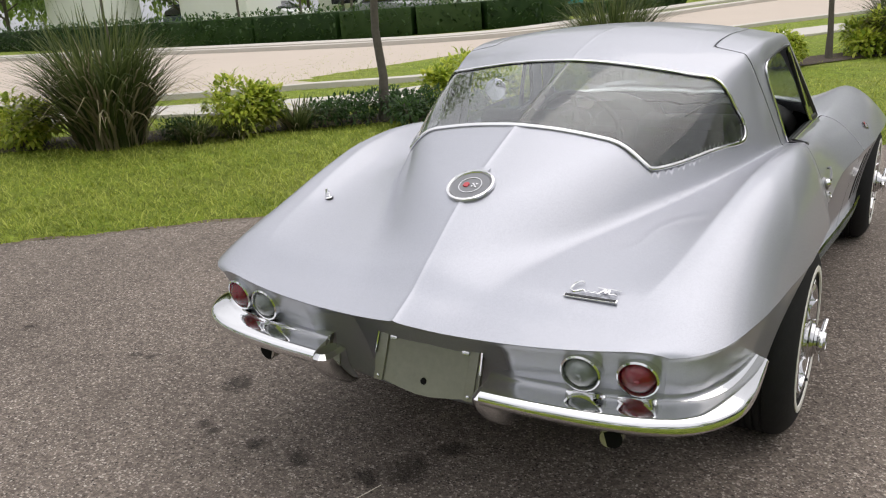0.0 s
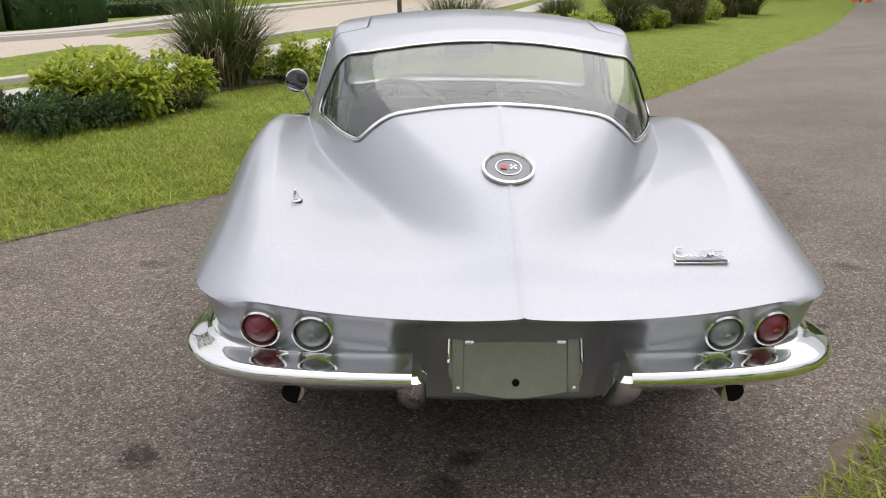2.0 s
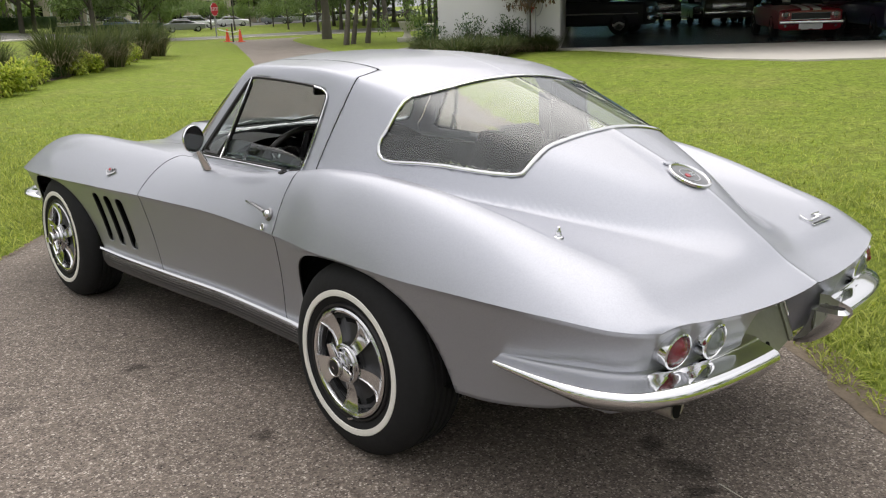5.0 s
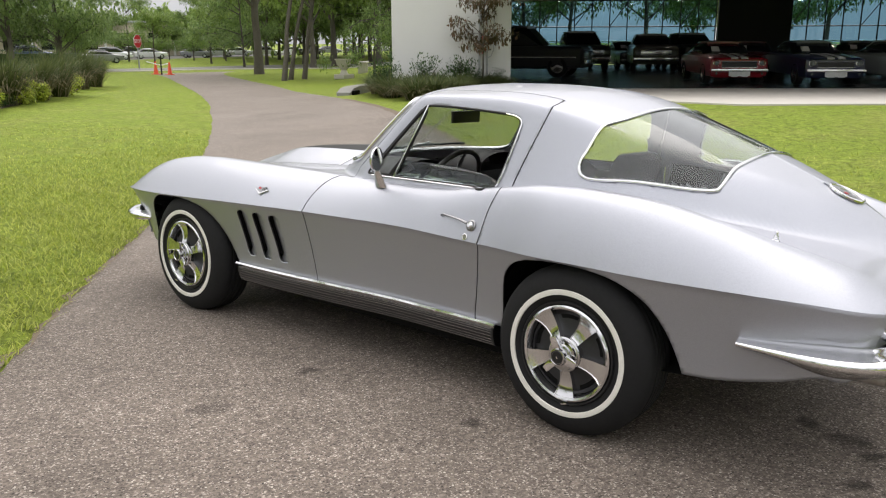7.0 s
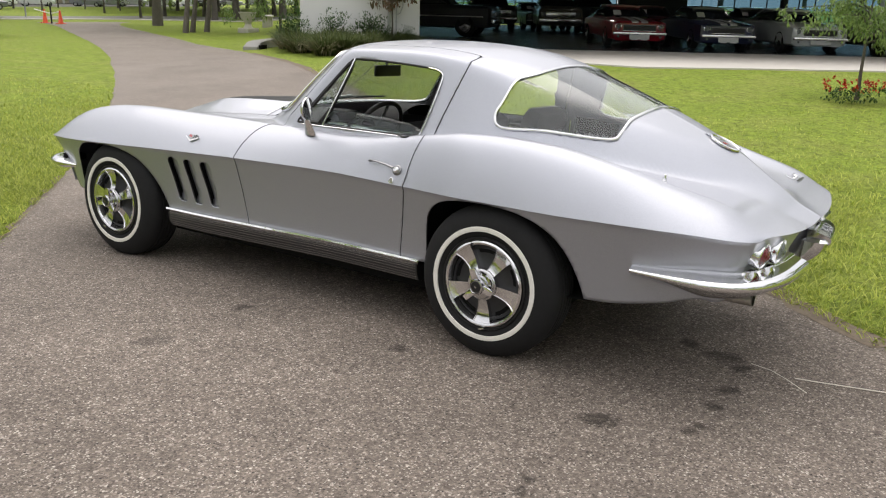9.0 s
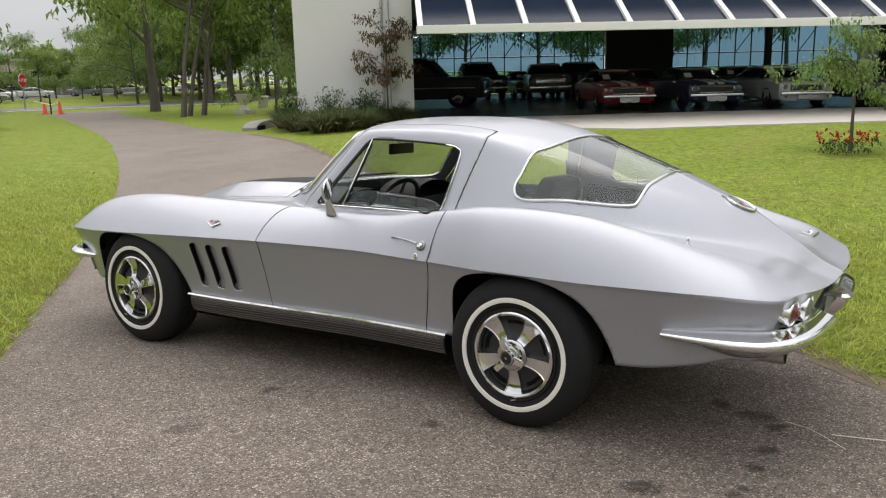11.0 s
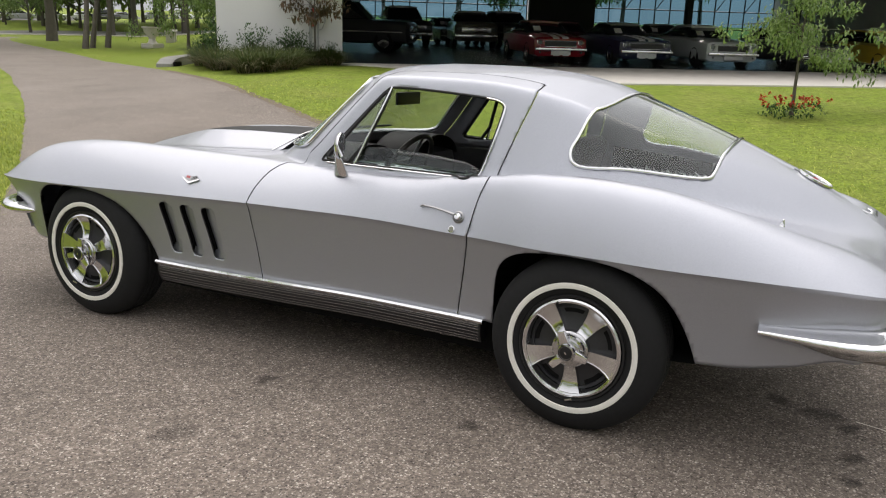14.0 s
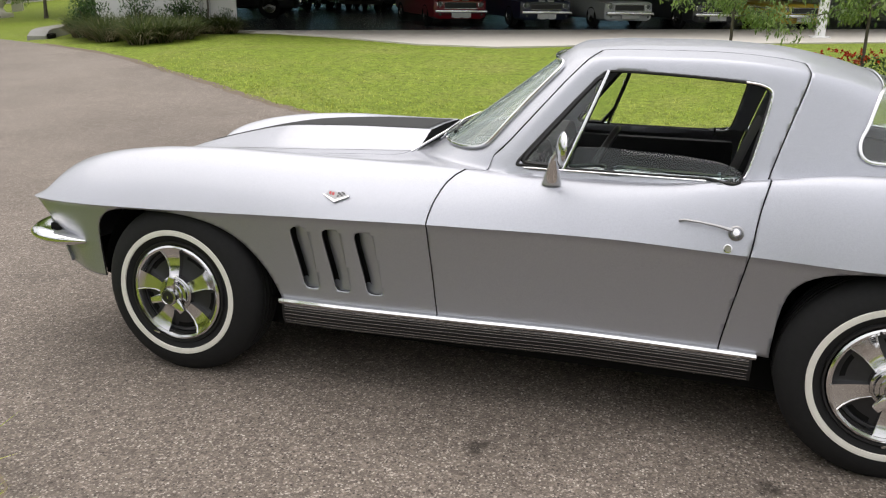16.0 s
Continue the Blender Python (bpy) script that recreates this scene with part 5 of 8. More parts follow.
for sgn in (-1, 1):
    wall = [(sgn * 0.52, 0.30, 0.60), (sgn * 0.60, 0.30, 0.93), (sgn * 0.53, 0.0, 0.92), (sgn * 0.50, 0.0, 0.64), (sgn * 0.40, -0.36, 0.90), (sgn * 0.38, -0.42, 0.68)]
    part("quarter_trim", (wall, [(0, 1, 2, 3), (3, 2, 4, 5)] if sgn > 0 else [(3, 2, 1, 0), (5, 4, 2, 3)]), VINYL, car, "black quarter trim", smooth=False)
    panel = box(sgn * 0.655, 0.92, 0.645, 0.05, 0.90, 0.40, 0.03)
    door_card = part("door_card", panel, VINYL, doors[sgn], "black vinyl door card")
    part("armrest", box(sgn * 0.61, 0.80, 0.66, 0.06, 0.34, 0.06, 0.02), VINYL, door_card)
    part("lock_knob", tube([(sgn * 0.645, 0.56, 0.865), (sgn * 0.645, 0.56, 0.905)], 0.006, n=8), CHROME, door_card)
    part("winder", tube([(sgn * 0.625, 1.02, 0.62), (sgn * 0.600, 1.02, 0.62), (sgn * 0.600, 0.98, 0.70)], 0.007, n=8), CHROME, door_card, "chrome window winder")
    # the inside of the sail panel behind the door glass
    seat = part("seat", moved(box(0, 0, 0, 0.46, 0.50, 0.14, 0.05), Matrix.Translation((sgn * 0.34, 0.78, 0.47)) @ pose(0, 0, 0, 8)), VINYL, car, "black vinyl bucket seat")
    bk = box(0, 0, 0.26, 0.46, 0.11, 0.54, 0.05)
    bk = ([(v[0] * (1.0 - 0.25 * max(0, v[2] - 0.30) / 0.24), v[1] - 0.03 * (abs(v[0]) / 0.23) ** 2 * -1, v[2]) for v in bk[0]], bk[1])
    part("backrest", moved(bk, Matrix.Translation((sgn * 0.34, 0.50, 0.48)) @ pose(0, 0, 0, 20)), VINYL, seat, "black ribbed seat back")
    for k in range(5):
        part("pleat", moved(box(-0.14 + k * 0.07, 0.062, 0.28, 0.058, 0.02, 0.40, 0.008), Matrix.Translation((sgn * 0.34, 0.50, 0.48)) @ pose(0, 0, 0, 20)), VINYL, seat)
dash = box(0, 1.34, 0.755, 1.18, 0.28, 0.18, 0.06)
dash_ob = part("dashboard", dash, VINYL, car, "black twin-hood dashboard")
for x in (-0.34, 0.34):
    hood_arc = [(x + 0.25 * math.cos(a), 1.22, 0.80 + 0.13 * math.sin(a)) for a in np.linspace(0.1, math.pi - 0.1, 16)]
    V, F = [], []
    for y, k in ((1.20, 1.0), (1.26, 1.03), (1.46, 1.0)):
        V += [(x + (p[0] - x) * k, y, 0.80 + (p[2] - 0.80) * k) for p in hood_arc]
    part("dash_cowl", (V, grid_faces(3, 16, True)), VINYL, dash_ob, "curved dash hood")
for x, r in ((-0.41, 0.062), (-0.27, 0.062), (-0.34, 0.03), (-0.47, 0.028), (-0.21, 0.028)):
    z = 0.82 if r > 0.05 else 0.775
    part("gauge", moved(lathe([(r, 0.0), (r, -0.012), (r * 0.88, -0.012), (r * 0.86, -0.004), (0.0, -0.003)], 28, "y"), Matrix.Translation((x, 1.208, z))), BLACK, dash_ob, "round black instrument dial")
    part("bezel", moved(lathe([(r * 1.02, -0.010), (r * 1.02, -0.014), (r * 0.9, -0.014)], 28, "y"), Matrix.Translation((x, 1.208, z))), CHROME, dash_ob)
part("radio_stack", box(0.0, 1.22, 0.70, 0.16, 0.06, 0.26, 0.01), BLACK, dash_ob, "centre radio stack")
wheel_m = Matrix.Translation((-0.345, 1.02, 0.815)) @ pose(0, 0, 0, -62)
rim = part("steering_wheel", moved(tube([(0.20 * math.cos(a), 0.20 * math.sin(a), 0) for a in np.linspace(0, 2 * math.pi, 49)[:-1]], 0.012, True, 10), wheel_m), simple("wheel_rim_black", (0.02, 0.018, 0.016), 0.28), car, "thin-rimmed black steering wheel")
part("hub", moved(lathe([(0.045, -0.01), (0.045, 0.006), (0.03, 0.016), (0.0, 0.018)], 24, "z"), wheel_m), BLACK, rim)
for a in (0.0, math.pi, -math.pi / 2):
    part("spoke", moved(box(0.115, 0, -0.002, 0.17, 0.028, 0.004, 0.001), wheel_m @ Matrix.Rotation(a, 4, "Z")), ALLOY, rim, "drilled metal spoke")
part("steering_column", tube([(-0.345, 1.05, 0.80), (-0.345, 1.25, 0.70)], 0.03, n=12), BLACK, car)
inner = part("interior_mirror", box(0.0, 1.20, 1.135, 0.23, 0.018, 0.062, 0.012), BLACK, car, "black interior mirror")
part("stalk", tube([(0.0, 1.21, 1.15), (0.0, 1.20, 1.245)], 0.008, n=8), CHROME, inner)
part("gear_lever", tube([(0.0, 0.93, 0.56), (0.0, 0.90, 0.72)], 0.008, n=8), CHROME, car, "chrome gear lever")
part("gear_knob", moved(lathe([(0.0, -0.025), (0.018, -0.018), (0.025, 0.0), (0.018, 0.018), (0.0, 0.025)], 16, "z"), Matrix.Translation((0.0, 0.897, 0.735))), BLACK, car)
for x in (-0.25, 0.25):
    part("sun_visor", moved(box(x, 1.00, 1.205, 0.32, 0.14, 0.014, 0.005), Matrix.Identity(4)), VINYL, car, "folded-up black sun visor")
# black headlining just under the roof skin
hx = np.linspace(-0.47, 0.47, 21)
hy = np.linspace(0.10, 1.10, 24)
HV = [(x, y, float(skin(x, y)) - 0.022) for y in hy for x in hx]
part("headlining", (HV, grid_faces(24, 21, True)), VINYL, car, "black headlining")


# ---- the lie of the land ----
def lie(x, y, platform):
    """Height of the ground: the car stands on a cross slope, the hangar on a low platform, the rest runs off gently."""
    x, y = np.asarray(x, float), np.asarray(y, float)
    z = -0.042 * np.clip(x, -7.0, 3.0) - 0.006 * np.clip(y, -6, 10) + step(3, 13, x) * 0.176
    z = z + step(0.0, 2.0, (y - 4.9) - 1.02 * x) * 0.06
    phi = np.degrees(np.arctan2(-x, y))
    r = np.minimum(np.clip(np.hypot(x, y), 10, 80), 45 + 35 * step(-22, -12, phi))
    u, v = x - 15.69, y - 12.03
    rise = (platform + 0.006 * np.clip(y, -6, 10)) * step(-13, -5.5, 0.7924 * u + 0.61 * v) * step(-9, -3, 0.61 * u - 0.7924 * v)
    return z, rise, phi, r


def sketch_z(x, y):
    """Height in the first sketch of the plan, which stood on a slope."""
    z, rise, phi, r = lie(x, y, 0.285)
    return z + rise + 0.025 * (r - 10) * step(-50, -5, phi) * step(170, 120, phi)


def ground_z(x, y):
    z, rise, phi, r = lie(x, y, 0.155)
    far_r = np.clip(np.hypot(x, y), 10, 75)
    fall = -0.0105 * step(-50, -40, phi) * step(-14, -26, phi) + 0.012 * step(-26, -10, phi) * step(170, 120, phi)
    return z + rise + fall * (far_r - 10)


OUTLOOK = Vector((-3.3, -1.7, 1.50))


def stretch(x, y):
    """How much further off a place of the sketch lies on the true ground, along the line of sight from the drive."""
    k, zs = 1.0, float(sketch_z(x, y))
    for _ in range(12):
        px, py = OUTLOOK.x + k * (x - OUTLOOK.x), OUTLOOK.y + k * (y - OUTLOOK.y)
        goal = (OUTLOOK.z - float(ground_z(px, py))) / max(0.25, OUTLOOK.z - zs)
        k += 0.6 * (min(max(goal, 0.9), 1.75) - k)
    return k


def swing(x, y):
    """Turns a place of the sketch about the lookout by the little that its bearing was off."""
    dx, dy = x - OUTLOOK.x, y - OUTLOOK.y
    az = math.degrees(math.atan2(dx, dy))
    a = radians(-2.2 * float(step(-12, 0, az)) * float(step(22, 14, az)) + 1.0 * float(step(18, 27, az)))
    return OUTLOOK.x + dx * math.cos(a) + dy * math.sin(a), OUTLOOK.y + dy * math.cos(a) - dx * math.sin(a)


def afar(x, y):
    k = stretch(x, y) * (1 - 0.24 * float(step(2, -12, math.degrees(math.atan2(x - OUTLOOK.x, y - OUTLOOK.y)))))
    return swing(OUTLOOK.x + k * (x - OUTLOOK.x), OUTLOOK.y + k * (y - OUTLOOK.y))


def laid(pts):
    return [afar(x, y) for x, y in pts]


DRIVE_L = [(-14, -9.8), (-9.6, -5.5), (-6.2, -2.2), (-4.6, -0.6), (-3.9, 0.12), (-3.25, 0.84), (-2.75, 1.35), (-1.9, 2.4), (-1.1, 3.36), (-0.4, 4.17), (0.34, 5.0), (1.9, 6.85), (3.45, 8.85), (4.9, 10.7), (6.4, 12.8), (8.0, 15.2), (9.8, 17.8), (12.8, 22.9), (15.6, 28.0), (18.4, 33.1), (20.4, 36.6), (23.6, 42.6), (25.4, 46.6), (26.0, 48.6)]
DRIVE_R = [(-6, -9.2), (-3.4, -5.6), (-1.3, -3.3), (0.45, -1.43), (0.95, -0.85), (2.1, 0.2), (3.2, 1.3), (4.9, 3.4), (6.1, 5.5), (6.75, 6.65), (7.4, 7.6), (8.4, 9.3), (9.9, 11.5), (11.6, 14.5), (12.95, 16.8), (15.0, 20.2), (18.0, 25.4), (21.0, 30.9), (25.2, 38.5), (29.0, 44.5), (33.0, 48.5)]


def smooth_line(pts, times=2):
    return chaikin(pts, times, closed=False)


def ragged(pts, amp, seed):
    """Breaks a smooth edge into an uneven one."""
    rnd = random.Random(seed)
    out = []
    for (ax, ay), (bx, by) in zip(pts[:-1], pts[1:]):
        ln = math.hypot(bx - ax, by - ay)
        k = max(1, int(ln / 0.12)) if math.hypot(ax, ay) < 14 else 1
        for i in range(k):
            t = i / k
            nx, ny = -(by - ay) / (ln + 1e-9), (bx - ax) / (ln + 1e-9)
            d = amp * (rnd.random() - 0.5) * 2
            out.append((ax + (bx - ax) * t + nx * d, ay + (by - ay) * t + ny * d))
    out.append(pts[-1])
    return out


EDGE_L = ragged(smooth_line(DRIVE_L), 0.022, 1)
EDGE_R = ragged(smooth_line(DRIVE_R), 0.030, 2)


def ribbon(left, right, lift, rows=160, cols=10):
    """A strip of ground between two edges, following the land."""
    def even(pts, n):
        P = np.array(pts, float)
        s = np.concatenate([[0], np.cumsum(np.hypot(*np.diff(P, axis=0).T))])
        q = np.linspace(0, 1, n) ** 1.0 * s[-1]
        return np.stack([np.interp(q, s, P[:, 0]), np.interp(q, s, P[:, 1])], -1)
    A, B = even(left, rows), even(right, rows)
    V = []
    for a, b in zip(A, B):
        for k in range(cols):
            p = a + (b - a) * k / (cols - 1)
            V.append((p[0], p[1], float(ground_z(p[0], p[1])) + lift))
    return V, grid_faces(rows, cols, True)


def axis_steps(lo, hi, fine_lo, fine_hi, fine):
    mid = np.arange(fine_lo, fine_hi + 1e-6, fine)
    out, d = [], fine
    v = fine_hi
    while v < hi:
        d *= 1.18
        v += d
        out.append(v)
    pre, d, v = [], fine, fine_lo
    while v > lo:
        d *= 1.18
        v -= d
        pre.append(v)
    return np.concatenate([pre[::-1], mid, out])


GX, GY = axis_steps(-900, 900, -14, 34, 0.33), axis_steps(-900, 900, -9, 56, 0.33)
GXX, GYY = np.meshgrid(GX, GY)
GZZ = ground_z(GXX, GYY)
inside_drive = poly_sdf(GXX.ravel(), GYY.ravel(), smooth_line(DRIVE_L) + smooth_line(DRIVE_R)[::-1]).reshape(GXX.shape)
GZZ = GZZ + np.where(inside_drive > 0, 0.018 * step(0.0, 0.35, inside_drive), -0.07 * step(0.0, -0.5, inside_drive))
tagged(mesh_ob("ground", np.stack([GXX, GYY, GZZ], -1).reshape(-1, 3), grid_faces(len(GY), len(GX)), LAWN), "mown green lawn with dry yellow patches", "ground", kind="structure")
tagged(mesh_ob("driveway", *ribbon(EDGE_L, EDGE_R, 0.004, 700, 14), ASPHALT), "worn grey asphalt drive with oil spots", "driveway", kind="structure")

# bare soil where the lawn frays along the asphalt
for name, pts, far_side, seed in (("soil_verge", DRIVE_R[3:14], -0.14, 5), ("soil_verge_left", DRIVE_L[2:11], 0.02, 6)):
    line = smooth_line(pts)
    def shifted(d):
        out = []
        for i, (x, y) in enumerate(line):
            a, b = line[max(i - 1, 0)], line[min(i + 1, len(line) - 1)]
            ln = math.hypot(b[0] - a[0], b[1] - a[1])
            out.append((x - (b[1] - a[1]) / ln * d, y + (b[0] - a[0]) / ln * d))
        return out
    inner, outer = ragged(shifted(-0.015 if far_side > 0 else 0.05), 0.03, seed), ragged(shifted(far_side), 0.06, seed)
    pair = (inner, outer) if far_side < 0 else (outer, inner)
    tagged(mesh_ob(name, *ribbon(*pair, 0.0062, 700, 4), SOIL), "strip of sandy soil and dry litter along the asphalt", "soil", kind="structure")

# street, footpath and kerbs
WALK = laid([(-24, -2.0), (-16, 2.4), (-11.7, 4.7), (-8.9, 6.2), (-7.3, 7.1), (-5.9, 8.4), (-4.6, 10.2), (-2.4, 14.2), (0.1, 18.6), (1.6, 21.0), (4.6, 28.0), (8.9, 41)])
ROAD_N = laid([(-26, -0.5), (-18.5, 3.0), (-13.2, 5.9), (-10.3, 7.9), (-7.7, 10.0), (-6.1, 12.0), (-3.2, 17.0), (-0.6, 21.5), (2.0, 26.0), (5.6, 34.5), (9.7, 44.7), (16, 60)])
ROAD_F = laid([(-60, 2.0), (-32, 14.0), (-20, 16.9), (-12.8, 18.3), (-9.3, 20.3), (-7.1, 23.0), (-4.6, 27.0), (-2.0, 32.0), (1.0, 40.0), (5.4, 52.0), (8, 60)])


def offset(pts, d):
    out = []
    for i, (x, y) in enumerate(pts):
        a, b = pts[max(i - 1, 0)], pts[min(i + 1, len(pts) - 1)]
        ln = math.hypot(b[0] - a[0], b[1] - a[1])
        out.append((x - (b[1] - a[1]) / ln * d, y + (b[0] - a[0]) / ln * d))
    return out


def slab(left, right, lift, drop, rows=120, cols=4):
    V, F = ribbon(left, right, lift, rows, cols)
    n = len(V)
    W = list(V) + [(v[0], v[1], v[2] - drop) for v in V]
    rim = [i * cols for i in range(rows)], [i * cols + cols - 1 for i in range(rows)]
    for k, line in enumerate(rim):
        for a, b in zip(line[:-1], line[1:]):
            f = (a, b, b + n, a + n)
            F.append(f if k else tuple(reversed(f)))
    return W, F


tagged(mesh_ob("street", *ribbon(smooth_line(ROAD_F), smooth_line(ROAD_N), 0.03, 200, 12), ROAD), "pale beige concrete street", "road", kind="structure")
w1 = smooth_line(WALK)
tagged(mesh_ob("footpath", *slab(offset(w1, 0.55), offset(w1, -0.55), 0.06, 0.1, 200), CONCRETE, smooth=False), "pale concrete footpath beside the lawn", "footpath", kind="structure")
rn = smooth_line(ROAD_N)
tagged(mesh_ob("kerb_near", *slab(offset(rn, 0.10), offset(rn, -0.14), 0.10, 0.12, 240), CONCRETE, smooth=False), "pale concrete kerb", "kerb", kind="structure")
rf = smooth_line(ROAD_F)
tagged(mesh_ob("kerb_far", *slab(offset(rf, 0.35), offset(rf, -0.05), 0.14, 0.14, 240), CONCRETE, smooth=False), "pale concrete kerb across the street", "kerb", kind="structure")
w2 = offset(rf, 2.2)
tagged(mesh_ob("footpath_far", *slab(offset(w2, 0.6), offset(w2, -0.6), 0.10, 0.1, 200), CONCRETE, smooth=False), "pale footpath across the street", "footpath", kind="structure")
for a, b in (((-4.2, 30.5), (-1.2, 38.0)), ((-0.6, 33.0), (2.8, 42.5))):
    line = [(a[0] + (b[0] - a[0]) * t + 0.5 * math.sin(3.1 * t), a[1] + (b[1] - a[1]) * t) for t in np.linspace(0, 1, 14)]
    line = laid(line)
    tagged(mesh_ob("lane_line", *ribbon(offset(line, 0.09), offset(line, -0.09), 0.045, 30, 2), YELLOW), "curved yellow lane line", "road marking", group="lane lines", kind="structure")
# the cross street beyond the drive and its pale verge
CROSS_N = laid([(8.5, 35.5), (12.2, 32.6), (14.6, 31.2), (17.6, 31.9), (21.2, 32.2), (30, 34.0), (46, 37)])
CROSS_F = laid([(10.5, 43), (14.0, 38.8), (17.5, 37.4), (21, 36.9), (24.8, 37.4), (32, 39.2), (48, 42)])
tagged(mesh_ob("cross_street", *ribbon(smooth_line(CROSS_F), smooth_line(CROSS_N), 0.03, 80, 6), simple("grey_street", (0.20, 0.19, 0.18), 0.85, vary=0.12, scale=0.5)), "grey cross street at the end of the drive", "road", kind="structure")
cn = smooth_line(CROSS_N)
tagged(mesh_ob("footpath_cross", *slab(offset(cn, -0.3), offset(cn, -1.1), 0.07, 0.1, 120), CONCRETE, smooth=False), "pale footpath along the cross street", "footpath", kind="structure")
bed = smooth_line([(-9.0, -0.3), (-6.9, 1.75), (-5.9, 2.6), (-5.1, 3.6), (-4.3, 4.5), (-3.4, 5.8), (-2.8, 8.6), (-1.9, 9.6), (-1.0, 11.2), (0.1, 13.1), (2.7, 16.3), (4.4, 18.7), (6.0, 20.6), (8.7, 24.2), (11, 27.5)])
tagged(mesh_ob("planting_bed", *ribbon(offset(bed, 0.65), offset(bed, -0.12), 0.035, 200, 6), MULCH), "dark mulch planting bed", "flower bed", kind="structure")


# ---- the hangar with its raised glass door ----
HA = Vector((15.69, 12.03, 0.215))
HE = Vector((0.5961, -0.8029, 0.0))
HN = Vector((0.8029, 0.5961, 0.0))
HM = Matrix.Translation(HA) @ Matrix((HE, HN, Vector((0, 0, 1)))).transposed().to_4x4() @ Matrix.Scale(0.77, 4)
FZ = 0.02


def hbox(s, d, z, ls, ld, lz, bevel=0.0):
    return moved(box(s, d, z, ls, ld, lz, bevel), HM)


WIDE, DEEP, TALL = 36.0, 33.0, 7.5
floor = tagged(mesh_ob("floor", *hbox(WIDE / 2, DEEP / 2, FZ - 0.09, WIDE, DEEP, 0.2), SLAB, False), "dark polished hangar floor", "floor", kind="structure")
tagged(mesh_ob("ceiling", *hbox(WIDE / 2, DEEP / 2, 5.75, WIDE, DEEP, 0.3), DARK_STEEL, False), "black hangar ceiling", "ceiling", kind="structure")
wall = tagged(mesh_ob("wall_pier", *hbox(-2.16, 0.35, TALL / 2, 4.3, 0.7, TALL, 0.02), WALL, False), "white rendered end wall of the hangar", "wall", kind="structure")
tagged(mesh_ob("wall_west", *hbox(-0.20, DEEP / 2 + 0.7, TALL / 2, 0.4, DEEP, TALL), WALL, False), "white hangar side wall", "wall", kind="structure")
tagged(mesh_ob("wall_east", *hbox(WIDE + 0.2, DEEP / 2, TALL / 2, 0.4, DEEP, TALL), WALL, False), "white hangar side wall", "wall", kind="structure")
tagged(mesh_ob("wall_header", *hbox(WIDE / 2, 0.36, 6.45, WIDE, 0.5, 2.1), WALL, False), "white wall over the hangar door", "wall", kind="structure")
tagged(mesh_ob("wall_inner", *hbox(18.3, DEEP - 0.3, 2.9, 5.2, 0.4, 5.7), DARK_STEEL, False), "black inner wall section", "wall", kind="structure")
tagged(mesh_ob("roof", *hbox(WIDE / 2 - 1.9, DEEP / 2, TALL + 0.1, WIDE + 4.2, DEEP + 1.0, 0.3), WHITE, False), "flat white hangar roof", "roof", kind="structure")

# glazed rear wall: panes in a steel grid
glazed = thing("window_wall", "tall blue-tinted glass wall in a dark steel grid", "window", HM, kind="structure")
for s0, s1 in ((0.2, 15.6), (20.9, 36.0)):
    n = int(round((s1 - s0) / 1.28))
    for k in range(n + 1):
        s = s0 + (s1 - s0) * k / n
        part("mullion", box(s, DEEP - 0.1, 2.35, 0.07, 0.10, 4.6), DARK_STEEL, glazed, smooth=False)
        if k < n:
            for z0, z1 in ((0.10, 1.40), (1.40, 2.75), (2.75, 4.60)):
                pane = part("pane", box(s + (s1 - s0) / n / 2, DEEP - 0.1, (z0 + z1) / 2 + FZ, (s1 - s0) / n - 0.07, 0.012, z1 - z0 - 0.06), BLUE_GLASS, glazed, smooth=False)
                pane.visible_shadow = False
            if k % 2 == 0 and k < n - 1:
                part("brace", tube([(s, DEEP - 0.3, 2.8), (s + 1.28, DEEP - 0.3, 4.5)], 0.035, n=5), DARK_STEEL, glazed)
    for z in (0.10, 1.40, 2.75, 4.62):
        part("rail", box((s0 + s1) / 2, DEEP - 0.1, z, s1 - s0, 0.09, 0.07), DARK_STEEL, glazed, smooth=False)
part("header_panel", box(WIDE / 2, DEEP - 0.1, 5.2, WIDE, 0.15, 1.1), DARK_STEEL, glazed, smooth=False)
for s in (22.6, 30.0):
    c = part("steel_column", hbox(s, 20.0, 2.8, 0.35, 0.35, 5.7, 0.02), DARK_STEEL, None, smooth=False)
    tagged(c, "black steel hangar column", "column", kind="structure")
for k in range(9):
    lamp = part("ceiling_light", hbox(2.0 + k * 3.9, 5.0 + 6.0 * (k % 3), 5.55, 0.55, 0.16, 0.08, 0.02), None, None, smooth=False)
    glow, gn, gl, gp = node_mat("lamp_glow") if k == 0 else (glow, gn, gl, gp)
    gp.inputs["Emission Color"].default_value, gp.inputs["Emission Strength"].default_value = (1.0, 0.93, 0.82, 1), 9.0
    lamp.data.materials.append(glow)
    tagged(lamp, "small lit ceiling lamp in the hangar", "lamp", group="hangar ceiling lamps")

# the door, hinged at the top and swung out
door = thing("hangar_door", "raised white-framed hangar door with dark glass panels", "door", HM)
HINGE, OUT_Y, OUT_Z = 5.40, -4.35, 3.05


def door_pt(s, t, lift=0.0):
    """t is 0 at the hinge, 1 at the outer edge."""
    d = Vector((0, OUT_Y, OUT_Z - HINGE))
    nrm = Vector((0, -d.z, d.y)).normalized() * -1
    p = Vector((s, -0.05, HINGE)) + d * t + nrm * lift
    return p


